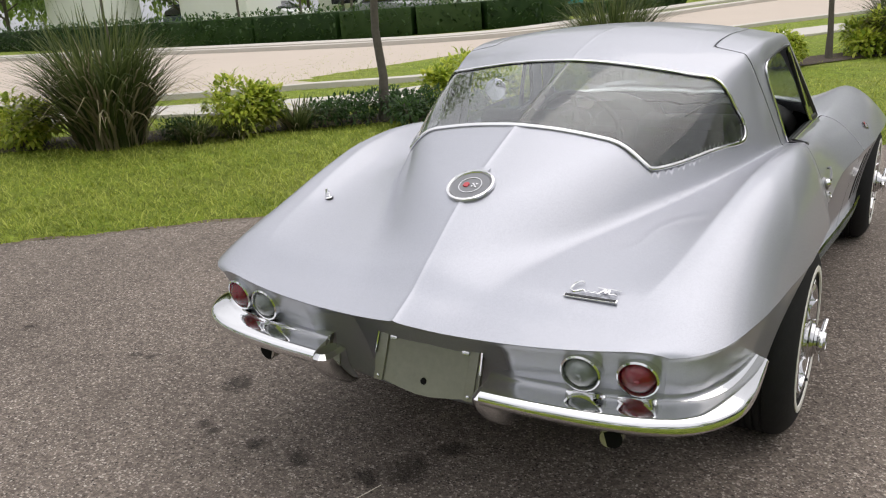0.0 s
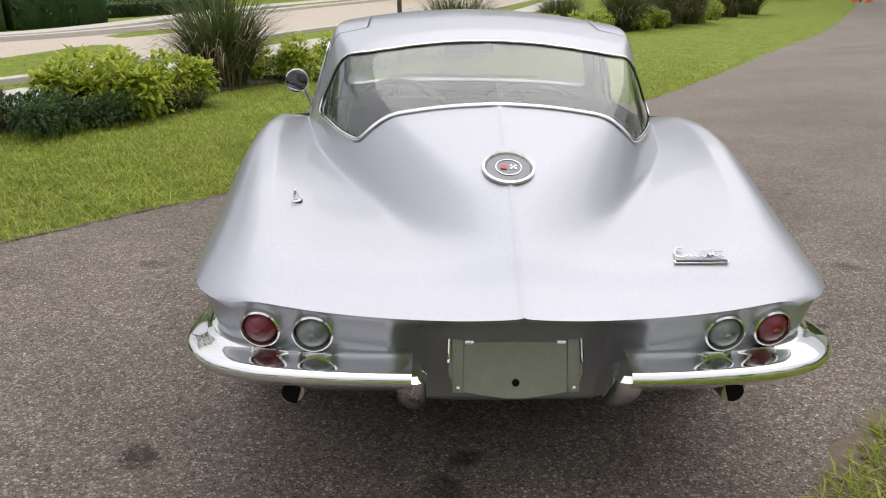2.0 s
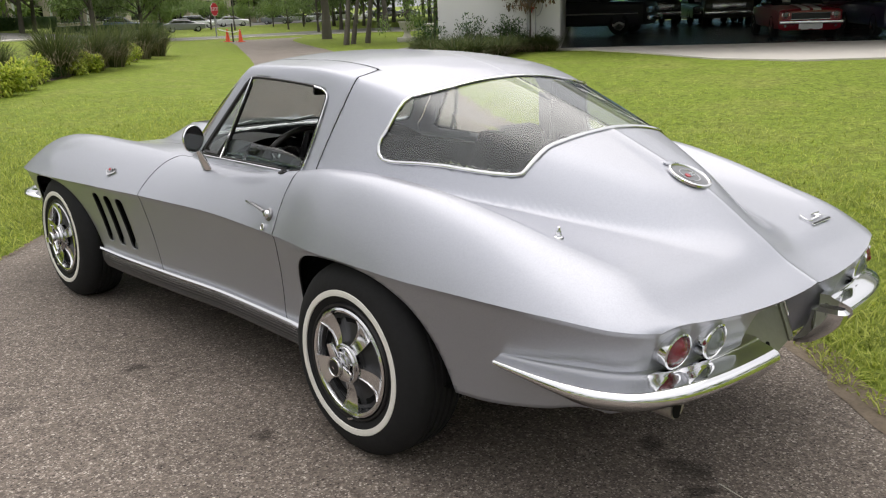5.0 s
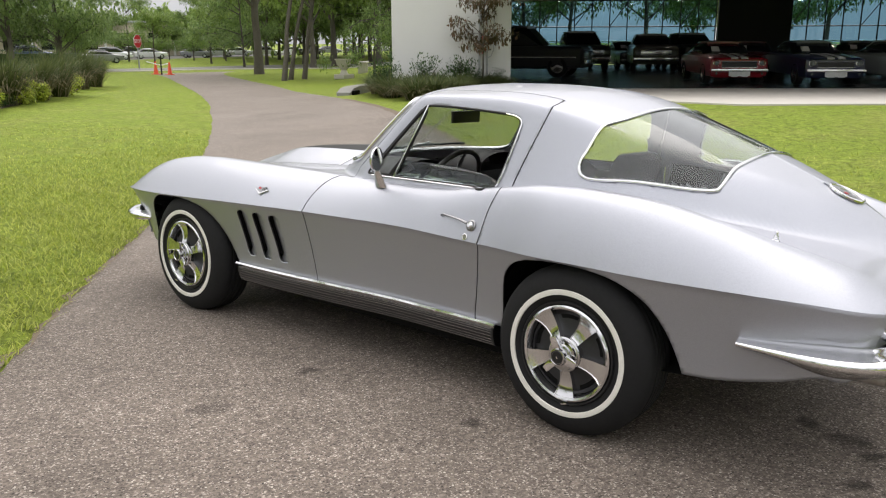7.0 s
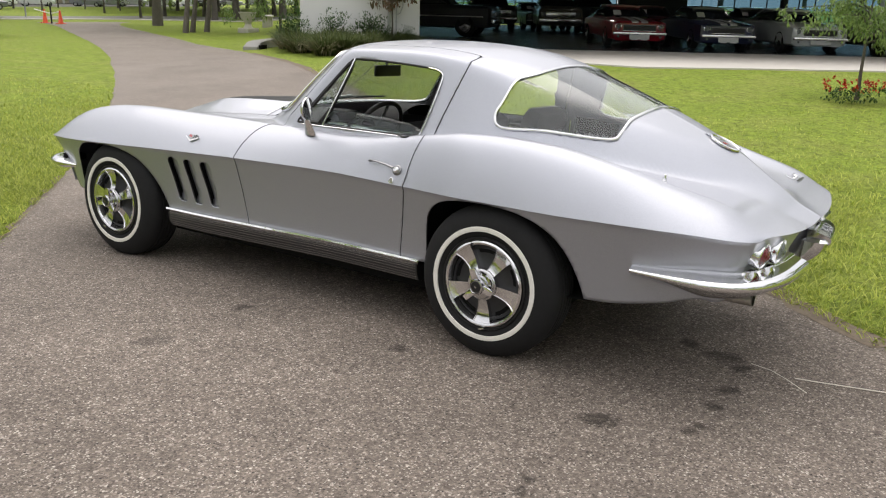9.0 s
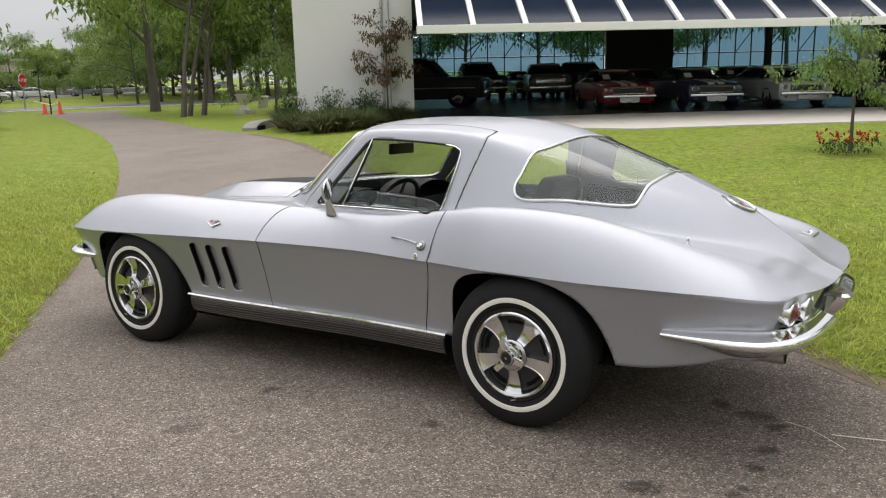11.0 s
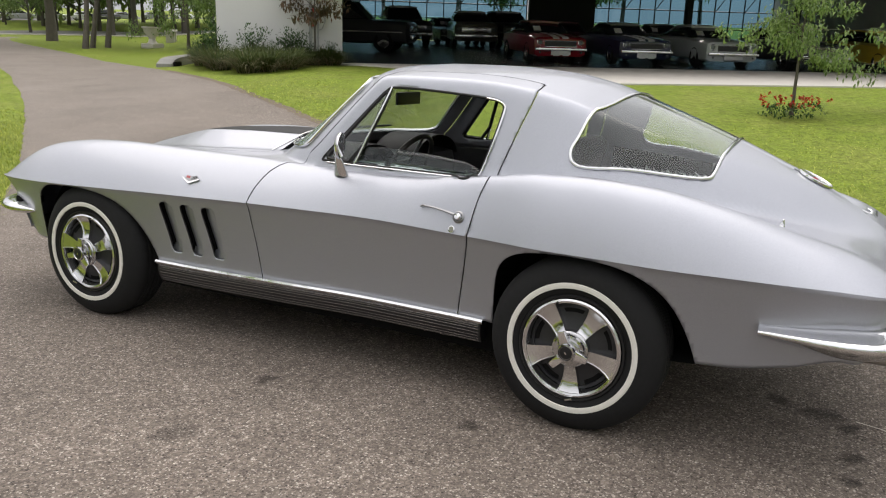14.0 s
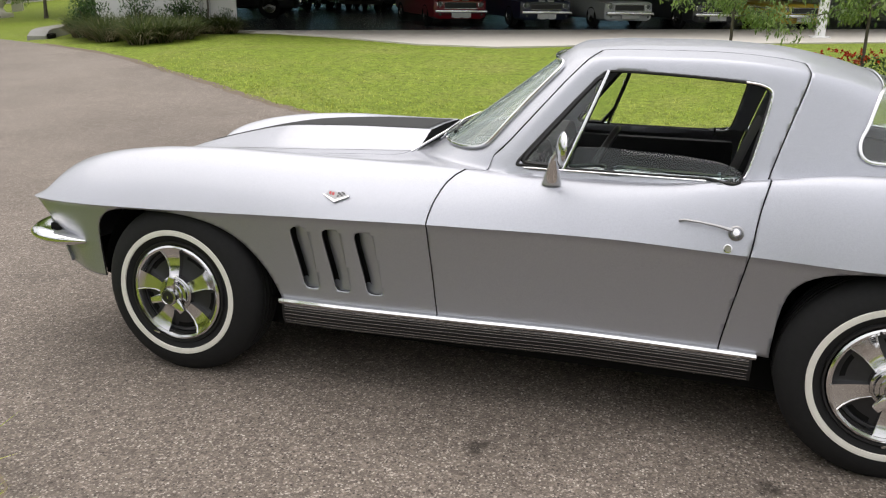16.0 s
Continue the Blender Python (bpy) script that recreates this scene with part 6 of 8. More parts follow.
def bar_between(a, b, wide, thick):
    d = (b - a)
    z = Vector((0, 0, 1))
    x = d.normalized()
    y = z.cross(x).normalized() if abs(x.z) < 0.99 else Vector((1, 0, 0))
    zz = x.cross(y)
    m = Matrix.Translation((a + b) / 2) @ Matrix((x, y, zz)).transposed().to_4x4()
    return moved(box(0, 0, 0, d.length, wide, thick, 0.01), m)


part("outer_beam", box(17.6, OUT_Y, OUT_Z, 35.2, 0.22, 0.26, 0.02), WHITE, door, "deep white door edge beam", smooth=False)
part("hinge_beam", box(17.6, -0.12, HINGE, 35.2, 0.2, 0.25, 0.02), WHITE, door, smooth=False)
N_BAY = 21
for k in range(N_BAY + 1):
    s = 0.12 + k * 35.0 / N_BAY
    part("mullion", bar_between(door_pt(s, 0.0, 0.05), door_pt(s, 1.0, 0.05), 0.17, 0.16), WHITE, door, smooth=False)
    if k < N_BAY:
        w = 35.0 / N_BAY
        for t0, t1 in ((0.02, 0.49), (0.51, 0.97)):
            q = [door_pt(s + 0.08, t0, 0.02), door_pt(s + w - 0.08, t0, 0.02), door_pt(s + w - 0.08, t1, 0.02), door_pt(s + 0.08, t1, 0.02)]
            d = door_pt(s, 0.5, -0.012) - door_pt(s, 0.5, 0.0)
            V = [tuple(p) for p in q] + [tuple(p + d) for p in q]
            part("pane", (V, [(0, 1, 2, 3), (7, 6, 5, 4), (0, 4, 5, 1), (1, 5, 6, 2), (2, 6, 7, 3), (3, 7, 4, 0)]), SMOKE_GLASS, door, smooth=False).visible_shadow = False
part("cross_rail", bar_between(door_pt(0.1, 0.5, 0.04), door_pt(35.1, 0.5, 0.04), 0.10, 0.10), WHITE, door, smooth=False)
part("track_box", box(0.25, OUT_Y + 0.05, OUT_Z - 0.02, 0.30, 0.3, 0.3, 0.02), DARK_STEEL, door, smooth=False)

# apron and things on the wall
apron = [(-0.2, -0.02), (36, -0.02), (36, -7.3), (14.0, -7.35), (9.0, -7.55), (6.0, -7.8), (4.2, -6.6), (2.4, -3.2), (1.0, -1.4), (-0.2, -0.75)]
AV = []
for z in (FZ + 0.03, FZ - 0.25):
    AV += [tuple(HM @ Vector((s, d, z))) for s, d in apron]
na = len(apron)
tagged(mesh_ob("apron", AV, [tuple(range(na - 1, -1, -1))] + [(k, (k + 1) % na, (k + 1) % na + na, k + na) for k in range(na)], CONCRETE, False), "pale concrete hangar apron", "pavement", kind="structure")
post = thing("white_post", "thick white steel post on the hangar apron", "post", Matrix.Translation((21.45, -2.34, 0.23)))
part("shaft", box(0, 0, 1.5, 0.23, 0.23, 3.0, 0.02), WHITE, post, smooth=False)
part("foot_plate", box(0, 0, 0.03, 0.5, 0.5, 0.06, 0.01), WHITE, post, smooth=False)
for s, r, lab in ((-1.12, 0.055, "grey steel downpipe on the white wall"), (-0.86, 0.025, "thin grey conduit on the white wall")):
    pipe = thing("downpipe", lab, "pipe", HM @ Matrix.Translation((s, -0.06, 0)))
    part("tube", tube([(0, 0, 0.05), (0, 0, 6.8)], r, n=10), GALV, pipe)
    for z in (0.9, 2.6, 4.2):
        part("clip", box(0, 0.02, z, r * 3.2, 0.05, 0.05, 0.01), GALV, pipe, smooth=False)
boxm = thing("meter_box", "small grey electric box with a curved conduit", "electric box", HM @ Matrix.Translation((-0.62, -0.08, 1.95)))
part("case", box(0, 0, 0, 0.14, 0.12, 0.22, 0.015), GALV, boxm)
part("conduit", tube([(0, 0, 0.1), (0, -0.01, 0.55), (-0.12, -0.01, 0.62), (-0.22, -0.01, 0.60)], 0.02, n=8), GALV, boxm)
part("lower_conduit", tube([(0, 0, -0.1), (0, -0.02, -0.5), (-0.10, -0.02, -0.75), (-0.2, -0.02, -0.8)], 0.02, n=8), GALV, boxm)
valve = thing("fire_valve", "red fire hose valve on the white wall", "valve", HM @ Matrix.Translation((-1.02, -0.16, 1.55)))
part("pipe", tube([(0, 0.1, -0.25), (0, -0.03, -0.25), (0, -0.03, 0.25), (0, 0.1, 0.3)], 0.045, n=10), RED_SIGN, valve)
part("handwheel", moved(lathe([(0.07, -0.012), (0.085, 0.0), (0.07, 0.012), (0.055, 0.0)], 20, "y", True), Matrix.Translation((0, -0.10, 0.05))), RED_SIGN, valve)
part("outlet", tube([(0, -0.03, -0.1), (0.1, -0.12, -0.14)], 0.035, n=10), RED_SIGN, valve)


# ---- plants ----
def leaf_quad(p, d, up, ln, wd, bend=0.25):
    """A bent leaf of two quads."""
    s = d.cross(up)
    s = s.normalized() if s.length > 1e-5 else d.orthogonal().normalized()
    n = s.cross(d)
    a, b = p + d * ln * 0.5 + n * 0.02 * ln, p + d * ln - n * bend * ln
    return [p - s * wd * 0.15, p + s * wd * 0.15, a + s * wd * 0.5, a - s * wd * 0.5, b + s * wd * 0.08, b - s * wd * 0.08], [(0, 1, 2, 3), (3, 2, 4, 5)]


def rand_dir(rnd, up=0.0):
    while True:
        v = Vector((rnd.uniform(-1, 1), rnd.uniform(-1, 1), rnd.uniform(-1, 1) + up))
        if 0.05 < v.length < 1.4:
            return v.normalized()


def add_geo(V, F, geo):
    k = len(V)
    V.extend(tuple(p) for p in geo[0])
    F.extend(tuple(i + k for i in f) for f in geo[1])


def blades(rnd, count, height, spread_r, base_r, width, droop=1.0):
    V, F = [], []
    for _ in range(count):
        a = rnd.uniform(0, 2 * math.pi)
        r = base_r * math.sqrt(rnd.random())
        p = Vector((r * math.cos(a), r * math.sin(a), 0))
        a2 = a + rnd.gauss(0, 0.5)
        h, sp = height * rnd.uniform(0.55, 1.05), spread_r * rnd.uniform(0.25, 1.1)
        out = Vector((math.cos(a2), math.sin(a2), 0))
        side = Vector((-out.y, out.x, 0))
        w = width * rnd.uniform(0.6, 1.3)
        k = len(V)
        for i in range(6):
            t = i / 5
            q = p + out * (sp * t ** 1.5) + Vector((0, 0, h * (t - droop * 0.42 * t ** 3.2 * (sp / spread_r))))
            ww = w * (1 - t) ** 0.6 * 0.5 + 0.0008
            V += [tuple(q - side * ww), tuple(q + side * ww)]
        F += [(k + 2 * i, k + 2 * i + 1, k + 2 * i + 3, k + 2 * i + 2) for i in range(5)]
    return V, F


def fountain_grass(seed, height, spread_r, count):
    rnd = random.Random(seed)
    root = thing("fountain_grass", "tall arching clump of green fountain grass with dry blades", "ornamental grass")
    part("leaves", blades(rnd, count, height, spread_r, spread_r * 0.30, 0.022), PAMPAS, root)
    part("dry_blades", blades(rnd, count // 3, height * 0.8, spread_r * 1.1, spread_r * 0.32, 0.026, 1.6), PLUME, root, "pale dry arching blades")
    return root


def bush_geo(seed, rx, h, leaves, ln, wd, lumps=9):
    rnd = random.Random(seed)
    centres = []
    for _ in range(lumps):
        a, r = rnd.uniform(0, 2 * math.pi), rx * 0.62 * math.sqrt(rnd.random())
        centres.append((Vector((r * math.cos(a), r * math.sin(a), h * rnd.uniform(0.30, 0.72))), rx * rnd.uniform(0.28, 0.46), h * rnd.uniform(0.22, 0.36)))
    V, F = [], []
    for _ in range(leaves):
        c, r, hh = rnd.choice(centres)
        d = rand_dir(rnd, 0.25)
        p = c + Vector((d.x * r, d.y * r, d.z * hh)) * rnd.uniform(0.55, 1.05)
        p.z = max(p.z, 0.03)
        add_geo(V, F, leaf_quad(p, (d + rand_dir(rnd) * 0.7).normalized(), Vector((0, 0, 1)), ln * rnd.uniform(0.6, 1.2), wd * rnd.uniform(0.7, 1.2)))
    S, G = [], []
    for c, r, hh in centres:
        add_geo(S, G, tube([(c.x * 0.15, c.y * 0.15, 0.0), (c.x * 0.6, c.y * 0.6, c.z * 0.6), tuple(c)], 0.012, n=5))
    return (V, F), (S, G)


def bush(seed, rx, h, leaves, ln, wd, mat, label, category="shrub"):
    crown, stems = bush_geo(seed, rx, h, leaves, ln, wd)
    root = thing("shrub", label, category)
    part("leaves", crown, mat, root)
    part("woody_base", stems, BARK, root)
    return root


def tree(seed, height, trunk_r, crown_r, crown_low, leaves, size, mat, lean=(0, 0), limbs=8, droop=0.0, label="", flat=1.0):
    """Tapered trunk, limbs and a broken crown of small leaves."""
    rnd = random.Random(seed)
    root = thing("tree", label, "tree")
    top = Vector((lean[0], lean[1], height * 0.78))
    path = []
    for i in range(9):
        t = i / 8
        path.append(Vector((lean[0] * t ** 1.3 + rnd.gauss(0, 0.02) * height * 0.15 * (0 < i < 8), lean[1] * t ** 1.3 + rnd.gauss(0, 0.02) * height * 0.15 * (0 < i < 8), top.z * t)))
    taper = [1.25 if i == 0 else 1.0 - 0.75 * i / 8 for i in range(9)]
    TV, TF = tube(path, trunk_r, n=10, taper=taper)
    ends = []
    for k in range(limbs):
        t = rnd.uniform(crown_low, 0.98)
        i = min(int(t * 8), 7)
        p = path[i].lerp(path[i + 1], t * 8 - i)
        a = 2 * math.pi * (k + rnd.random() * 0.7) / limbs
        reach = crown_r * rnd.uniform(0.5, 0.95) * (1.15 - 0.5 * max(0, t - 0.5))
        up = height * rnd.uniform(0.05, 0.24) - droop * reach
        e = p + Vector((math.cos(a) * reach, math.sin(a) * reach, up))
        mid = p.lerp(e, 0.5) + Vector((0, 0, 0.10 * reach + rnd.gauss(0, 0.05) * reach))
        add_geo(TV, TF, tube([p, mid, e], trunk_r * 0.42, n=6, taper=[1.0, 0.7, 0.3]))
        ends += [(mid, 0.55), (e, 0.8), (p.lerp(e, 0.8) + Vector((rnd.gauss(0, 0.2), rnd.gauss(0, 0.2), 0.1)) * reach, 0.7)]
        for _ in range(2):
            e2 = e + Vector((rnd.gauss(0, 0.35) * reach, rnd.gauss(0, 0.35) * reach, rnd.uniform(-0.1, 0.3) * reach - droop * 0.5 * reach))
            add_geo(TV, TF, tube([mid.lerp(e, 0.6), e2], trunk_r * 0.2, n=5, taper=[1, 0.4]))
            ends.append((e2, 0.6))
    ends.append((path[-1] + Vector((0, 0, height * 0.1)), 0.9))
    ends.append((path[-1], 0.8))
    part("trunk", (TV, TF), BARK, root)
    V, F = [], []
    clump = crown_r * 0.42
    for _ in range(leaves):
        c, k = rnd.choice(ends)
        d = rand_dir(rnd)
        q = c + Vector((d.x, d.y, d.z * 0.72 * flat)) * clump * k * rnd.random() ** 0.45
        q.z -= droop * rnd.random() * clump * 1.2
        dd = (rand_dir(rnd) + Vector((0, 0, -0.3 - droop))).normalized()
        add_geo(V, F, leaf_quad(q, dd, Vector((0, 0, 1)), size * rnd.uniform(0.6, 1.3), size * rnd.uniform(0.3, 0.55)))
    part("crown", (V, F), mat, root)
    return root


def put(root, x, y, turn=0.0, scale=1.0, dz=0.0):
    k = stretch(x, y)
    x, y = afar(x, y)
    scale *= k
    along, deep = (x - HA.x) * HE.x + (y - HA.y) * HE.y, (x - HA.x) * HN.x + (y - HA.y) * HN.y
    if along < 0.5 and -0.75 < deep < 3.0 and along > -3.6:
        x, y = x - HN.x * (deep + 0.75), y - HN.y * (deep + 0.75)
    root.matrix_world = Matrix.Translation((x, y, float(ground_z(x, y)) + dz)) @ pose(0, 0, 0, 0, 0, turn) @ Matrix.Scale(scale, 4)
    return root


def stand(root, x, y, turn, scale):
    root.matrix_world = Matrix.Translation((x, y, float(ground_z(x, y)))) @ pose(0, 0, 0, 0, 0, turn) @ Matrix.Scale(scale, 4)
    return root


def again(root, x, y, turn=0.0, scale=1.0, dz=0.0):
    made = copy_thing(root, Matrix.Identity(4))
    return put(made, x, y, turn, scale, dz)


# planting bed along the lawn
def more(root, spots, group):
    for k, (x, y, size) in enumerate(spots):
        tagged(stand(copy_thing(root, Matrix.Identity(4)), x, y, (k * 77 + 30) % 360, size), group=group)


G1 = fountain_grass(11, 1.62, 1.0, 900)
stand(G1, -5.95, 2.55, 0, 1.0)
G2 = fountain_grass(12, 1.75, 1.05, 760)
stand(G2, -2.93, 8.75, 0, 1.0)
more(G2, [(0.55, 13.5, 0.95), (5.5, 20.3, 1.0), (7.0, 21.9, 0.95), (8.2, 23.3, 1.0), (11.0, 27.5, 1.05), (12.6, 29.6, 1.0), (3.4, 18.4, 0.85)], "fountain grass in the bed")
G3 = fountain_grass(13, 0.48, 0.42, 170)
stand(G3, -4.72, 3.95, 0, 1.0)
more(G3, [(-3.3, 5.6, 0.95), (-2.95, 6.1, 0.85), (-3.75, 6.0, 1.1), (-4.95, 3.3, 0.7), (-2.8, 6.5, 0.8), (-5.2, 2.95, 0.8)], "small grass tufts in the bed")
C1 = bush(21, 0.56, 0.66, 1700, 0.095, 0.050, CROTON, "yellow and green variegated shrub in the planting bed")
stand(C1, -5.15, 3.55, 0, 0.95)
more(C1, [(-6.75, 2.07, 0.85), (-7.4, 1.5, 0.8), (-3.77, 5.9, 1.0), (-3.2, 5.85, 1.0), (-3.05, 6.75, 0.95), (-3.55, 6.3, 0.95), (-2.68, 9.75, 0.8), (-1.95, 9.6, 0.95), (-1.45, 10.3, 0.95), (-1.08, 11.2, 0.9),
          (0.05, 13.0, 1.15), (0.35, 13.5, 1.0), (2.3, 15.6, 1.0), (2.9, 16.4, 1.05), (3.5, 17.3, 1.0), (4.4, 18.7, 1.0), (5.9, 20.4, 1.05), (6.6, 21.2, 0.9), (8.7, 24.1, 1.0), (9.6, 25.4, 0.95)], "variegated shrubs in the bed")
S1 = bush(31, 0.72, 0.46, 950, 0.075, 0.035, SHRUB, "low dark green shrub in the planting bed")
stand(S1, -4.4, 4.4, 0, 0.85)
more(S1, [(-3.65, 4.6, 0.9), (-4.1, 4.95, 0.9), (-4.75, 4.55, 0.6), (-5.5, 3.05, 0.6), (-3.3, 5.1, 0.8), (-2.25, 9.9, 0.8), (0.05, 13.4, 0.8), (1.8, 15.3, 0.8), (5.0, 19.7, 0.8)], "dark shrubs in the bed")
Y1 = tree(41, 5.2, 0.055, 1.3, 0.55, 1600, 0.10, TREE_LEAF, (0.12, 0.05), 8, 0.0, "slim young street tree in the planting bed")
stand(Y1, -4.15, 4.75, 0, 1.0)
more(Y1, [(-0.52, 12.5, 0.95), (4.2, 23.5, 1.0)], "young trees in the bed")

# planting by the hangar wall
def at_wall(s, d):
    p = HM @ Vector((s, d, 0))
    return p.x, p.y


G4 = fountain_grass(14, 0.66, 0.66, 420)
put(G4, 10.0, 11.7)
tagged(G4, label="soft grey-green grass clump beside the white wall", group="grass clumps by the wall")
S2 = bush(32, 0.75, 1.25, 700, 0.10, 0.045, SHRUB, "rounded green shrub against the white wall")
put(S2, 12.3, 12.6, 0, 0.8)
for x, y, k in ((11.6, 12.9, 0.75), (13.6, 12.7, 0.7), (14.5, 13.2, 0.75), (10.9, 12.6, 0.62), (13.2, 11.9, 0.55), (12.6, 13.9, 0.9), (14.9, 12.4, 0.5)):
    tagged(again(S2, x, y, x * 77, k), group="shrubs against the wall")
for x, y, k in ((10.35, 12.35, 0.95), (9.75, 11.35, 0.95), (9.65, 10.55, 1.05), (10.1, 10.45, 1.0), (10.9, 10.55, 0.95), (11.6, 10.9, 0.9), (12.5, 11.1, 0.8), (13.4, 11.5, 0.8), (14.3, 12.0, 0.85), (14.9, 12.3, 0.75), (10.7, 11.4, 1.0), (11.6, 11.7, 0.95)):
    tagged(again(G4, x, y, x * 57, k), label="soft grey-green grass clump beside the white wall", group="grass clumps by the wall")
R1 = tree(42, 3.5, 0.035, 0.85, 0.40, 1900, 0.13, BROWN_LEAF, (0.05, 0.0), 16, 0.1, "thin sapling with drooping russet leaves by the wall")
put(R1, *at_wall(-1.45, -1.25), scale=0.77)
W1 = tree(43, 3.6, 0.07, 1.5, 0.5, 4600, 0.11, PINE_LEAF, (0.1, 0.0), 9, 0.55, "small weeping tree beside the lawn")
put(W1, 15.73, 18.0, scale=0.78)
S3 = again(S2, 14.77, 15.8, 40, 1.1)
tagged(S3, label="large dark shrub at the corner of the white wall")
B1 = tree(44, 3.6, 0.05, 1.2, 0.38, 3400, 0.12, PINE_LEAF, (0.05, 0.0), 13, 0.35, "young weeping tree in a bed of red flowers")
stand(B1, 11.55, 0.22, 0, 0.68)
tagged(stand(copy_thing(B1, Matrix.Identity(4)), 12.8, -2.05, 120, 0.70), group="young trees on the lawn")


def flower_bed(seed, rx):
    rnd = random.Random(seed)
    root = thing("flower_bed", "small bed of red flowers round a young tree", "flowers")
    crown, stems = bush_geo(seed, rx, 0.42, 420, 0.09, 0.045, 12)
    part("leaves", crown, SHRUB, root)
    V, F = [], []
    for _ in range(46):
        a, r = rnd.uniform(0, 6.28), rx * math.sqrt(rnd.random())
        c = Vector((r * math.cos(a), r * math.sin(a), rnd.uniform(0.30, 0.55)))
        for k in range(7):
            d = rand_dir(rnd, 0.4)
            add_geo(V, F, leaf_quad(c, d, Vector((0, 0, 1)), 0.07, 0.055))
    part("blossoms", (V, F), FLOWER, root, "clusters of bright red petals")
    return root


FB = flower_bed(51, 0.85)
stand(FB, 11.2, 0.2, 0, 0.70)
tagged(stand(copy_thing(FB, Matrix.Identity(4)), 12.5, -1.9, 70, 0.8), group="flower beds on the lawn")

# oaks by the drive and the woods beyond
T1 = tree(61, 9.5, 0.092, 3.4, 0.40, 4800, 0.22, TREE_LEAF, (2.2, 0.6), 11, 0.0, "leaning oak with a tall bare trunk beside the drive")
put(T1, 15.57, 22.49, 0)
tagged(again(T1, 16.24, 22.96, -25, 0.92), group="oaks beside the drive")
tagged(again(T1, 17.53, 23.74, -10, 1.0), group="oaks beside the drive")
T2 = tree(62, 11.5, 0.18, 4.6, 0.16, 7500, 0.30, TREE_LEAF, (0.4, 0.2), 13, 0.0, "broad green oak tree")
put(T2, 18.0, 27.2, 30)
T3 = tree(63, 10.0, 0.13, 3.5, 0.10, 7500, 0.27, PINE_LEAF, (0.2, -0.2), 14, 0.05, "tall soft green tree", flat=1.3)
VIEW = Vector((-2.5, -1.8))


def wood(root, spots, group):
    for k, (az, dist, sc) in enumerate(spots):
        a = radians(az)
        sc = sc * (0.70 if 22.5 < az < 34.5 else 1.0)
        f = 1.55 if 14 < az < 48 else 1.2 if az <= 14 else 1.0
        dist, sc = dist * f, sc * f
        x, y = swing(VIEW.x + dist * math.sin(a), VIEW.y + dist * math.cos(a))
        if k == 0 and root.matrix_world.translation.length < 0.01:
            stand(root, x, y, az * 7, sc)
        else:
            tagged(stand(copy_thing(root, Matrix.Identity(4)), x, y, az * 37 % 360, sc), group=group)


wood(T2, [(39.5, 46, 0.85), (36.5, 54, 0.62), (33, 60, 0.5), (41, 50, 1.0), (44, 48, 0.95), (29.5, 64, 0.5), (24, 64, 0.6), (18, 60, 1.0), (11.5, 58, 1.1), (5.5, 60, 1.05), (0.5, 63, 1.0), (47, 58, 1.1), (51, 76, 1.2), (57, 80, 1.2), (62, 78, 1.2), (67, 80, 1.2), (73, 78, 1.2),
          (-22, 66, 1.0), (-31, 60, 0.9), (-46, 52, 0.9), (8, 75, 1.2), (21, 78, 0.9), (34, 78, 0.9), (43, 70, 1.25), (78, 80, 1.2)], "woodland oaks")
wood(T3, [(21.5, 50, 0.55), (35, 50, 0.55), (38, 62, 0.75), (15, 54, 1.0), (8.5, 52, 0.95), (3, 50, 1.0), (-3, 52, 0.95), (-7, 48, 0.9), (0, 46, 0.8), (-16, 50, 0.95), (-20, 52, 0.95), (19, 48, 0.85), (24, 50, 0.9), (42.5, 60, 1.1), (46, 66, 1.15), (-12, 60, 0.9), (-27, 58, 0.85), (-38, 56, 0.9), (-52, 50, 0.9), (-57, 48, 0.85), (54, 84, 1.3), (65, 86, 1.3), (70, 76, 1.1), (28, 70, 0.7), (18.5, 43, 0.85), (21.5, 41, 0.9), (24, 43, 0.85), (16, 42, 0.8), (30.5, 76, 0.55), (36, 66, 0.9), (37.5, 72, 1.0), (41, 64, 1.1), (43.5, 56, 1.0), (45, 60, 1.1), (39, 56, 0.9), (34, 68, 0.6), (32, 72, 0.55), (25, 70, 0.6), (29, 88, 0.65), (36, 90, 1.2), (42, 90, 1.3), (26, 80, 0.8), (33, 84, 0.85), (-30, 44, 0.75), (-25, 45, 0.8), (-35, 43, 0.7), (-40, 44, 0.75), (-14, 46, 0.75), (-11, 44, 0.7), (5, 47, 0.75), (-46, 43, 0.7), (12, 70, 1.2), (40, 72, 1.2)], "woodland trees")
wood(Y1, [(-50, 26.5, 1.05), (-41, 27.5, 1.0), (-33, 28.5, 1.05), (-25.5, 30, 1.0), (-17.5, 32, 1.0), (-37, 31, 1.1), (-9, 33, 1.0)], "young trees across the street")
put(T3, 30.0, 66.0, 20, 1.0) if T3.matrix_world.translation.length < 0.01 else None


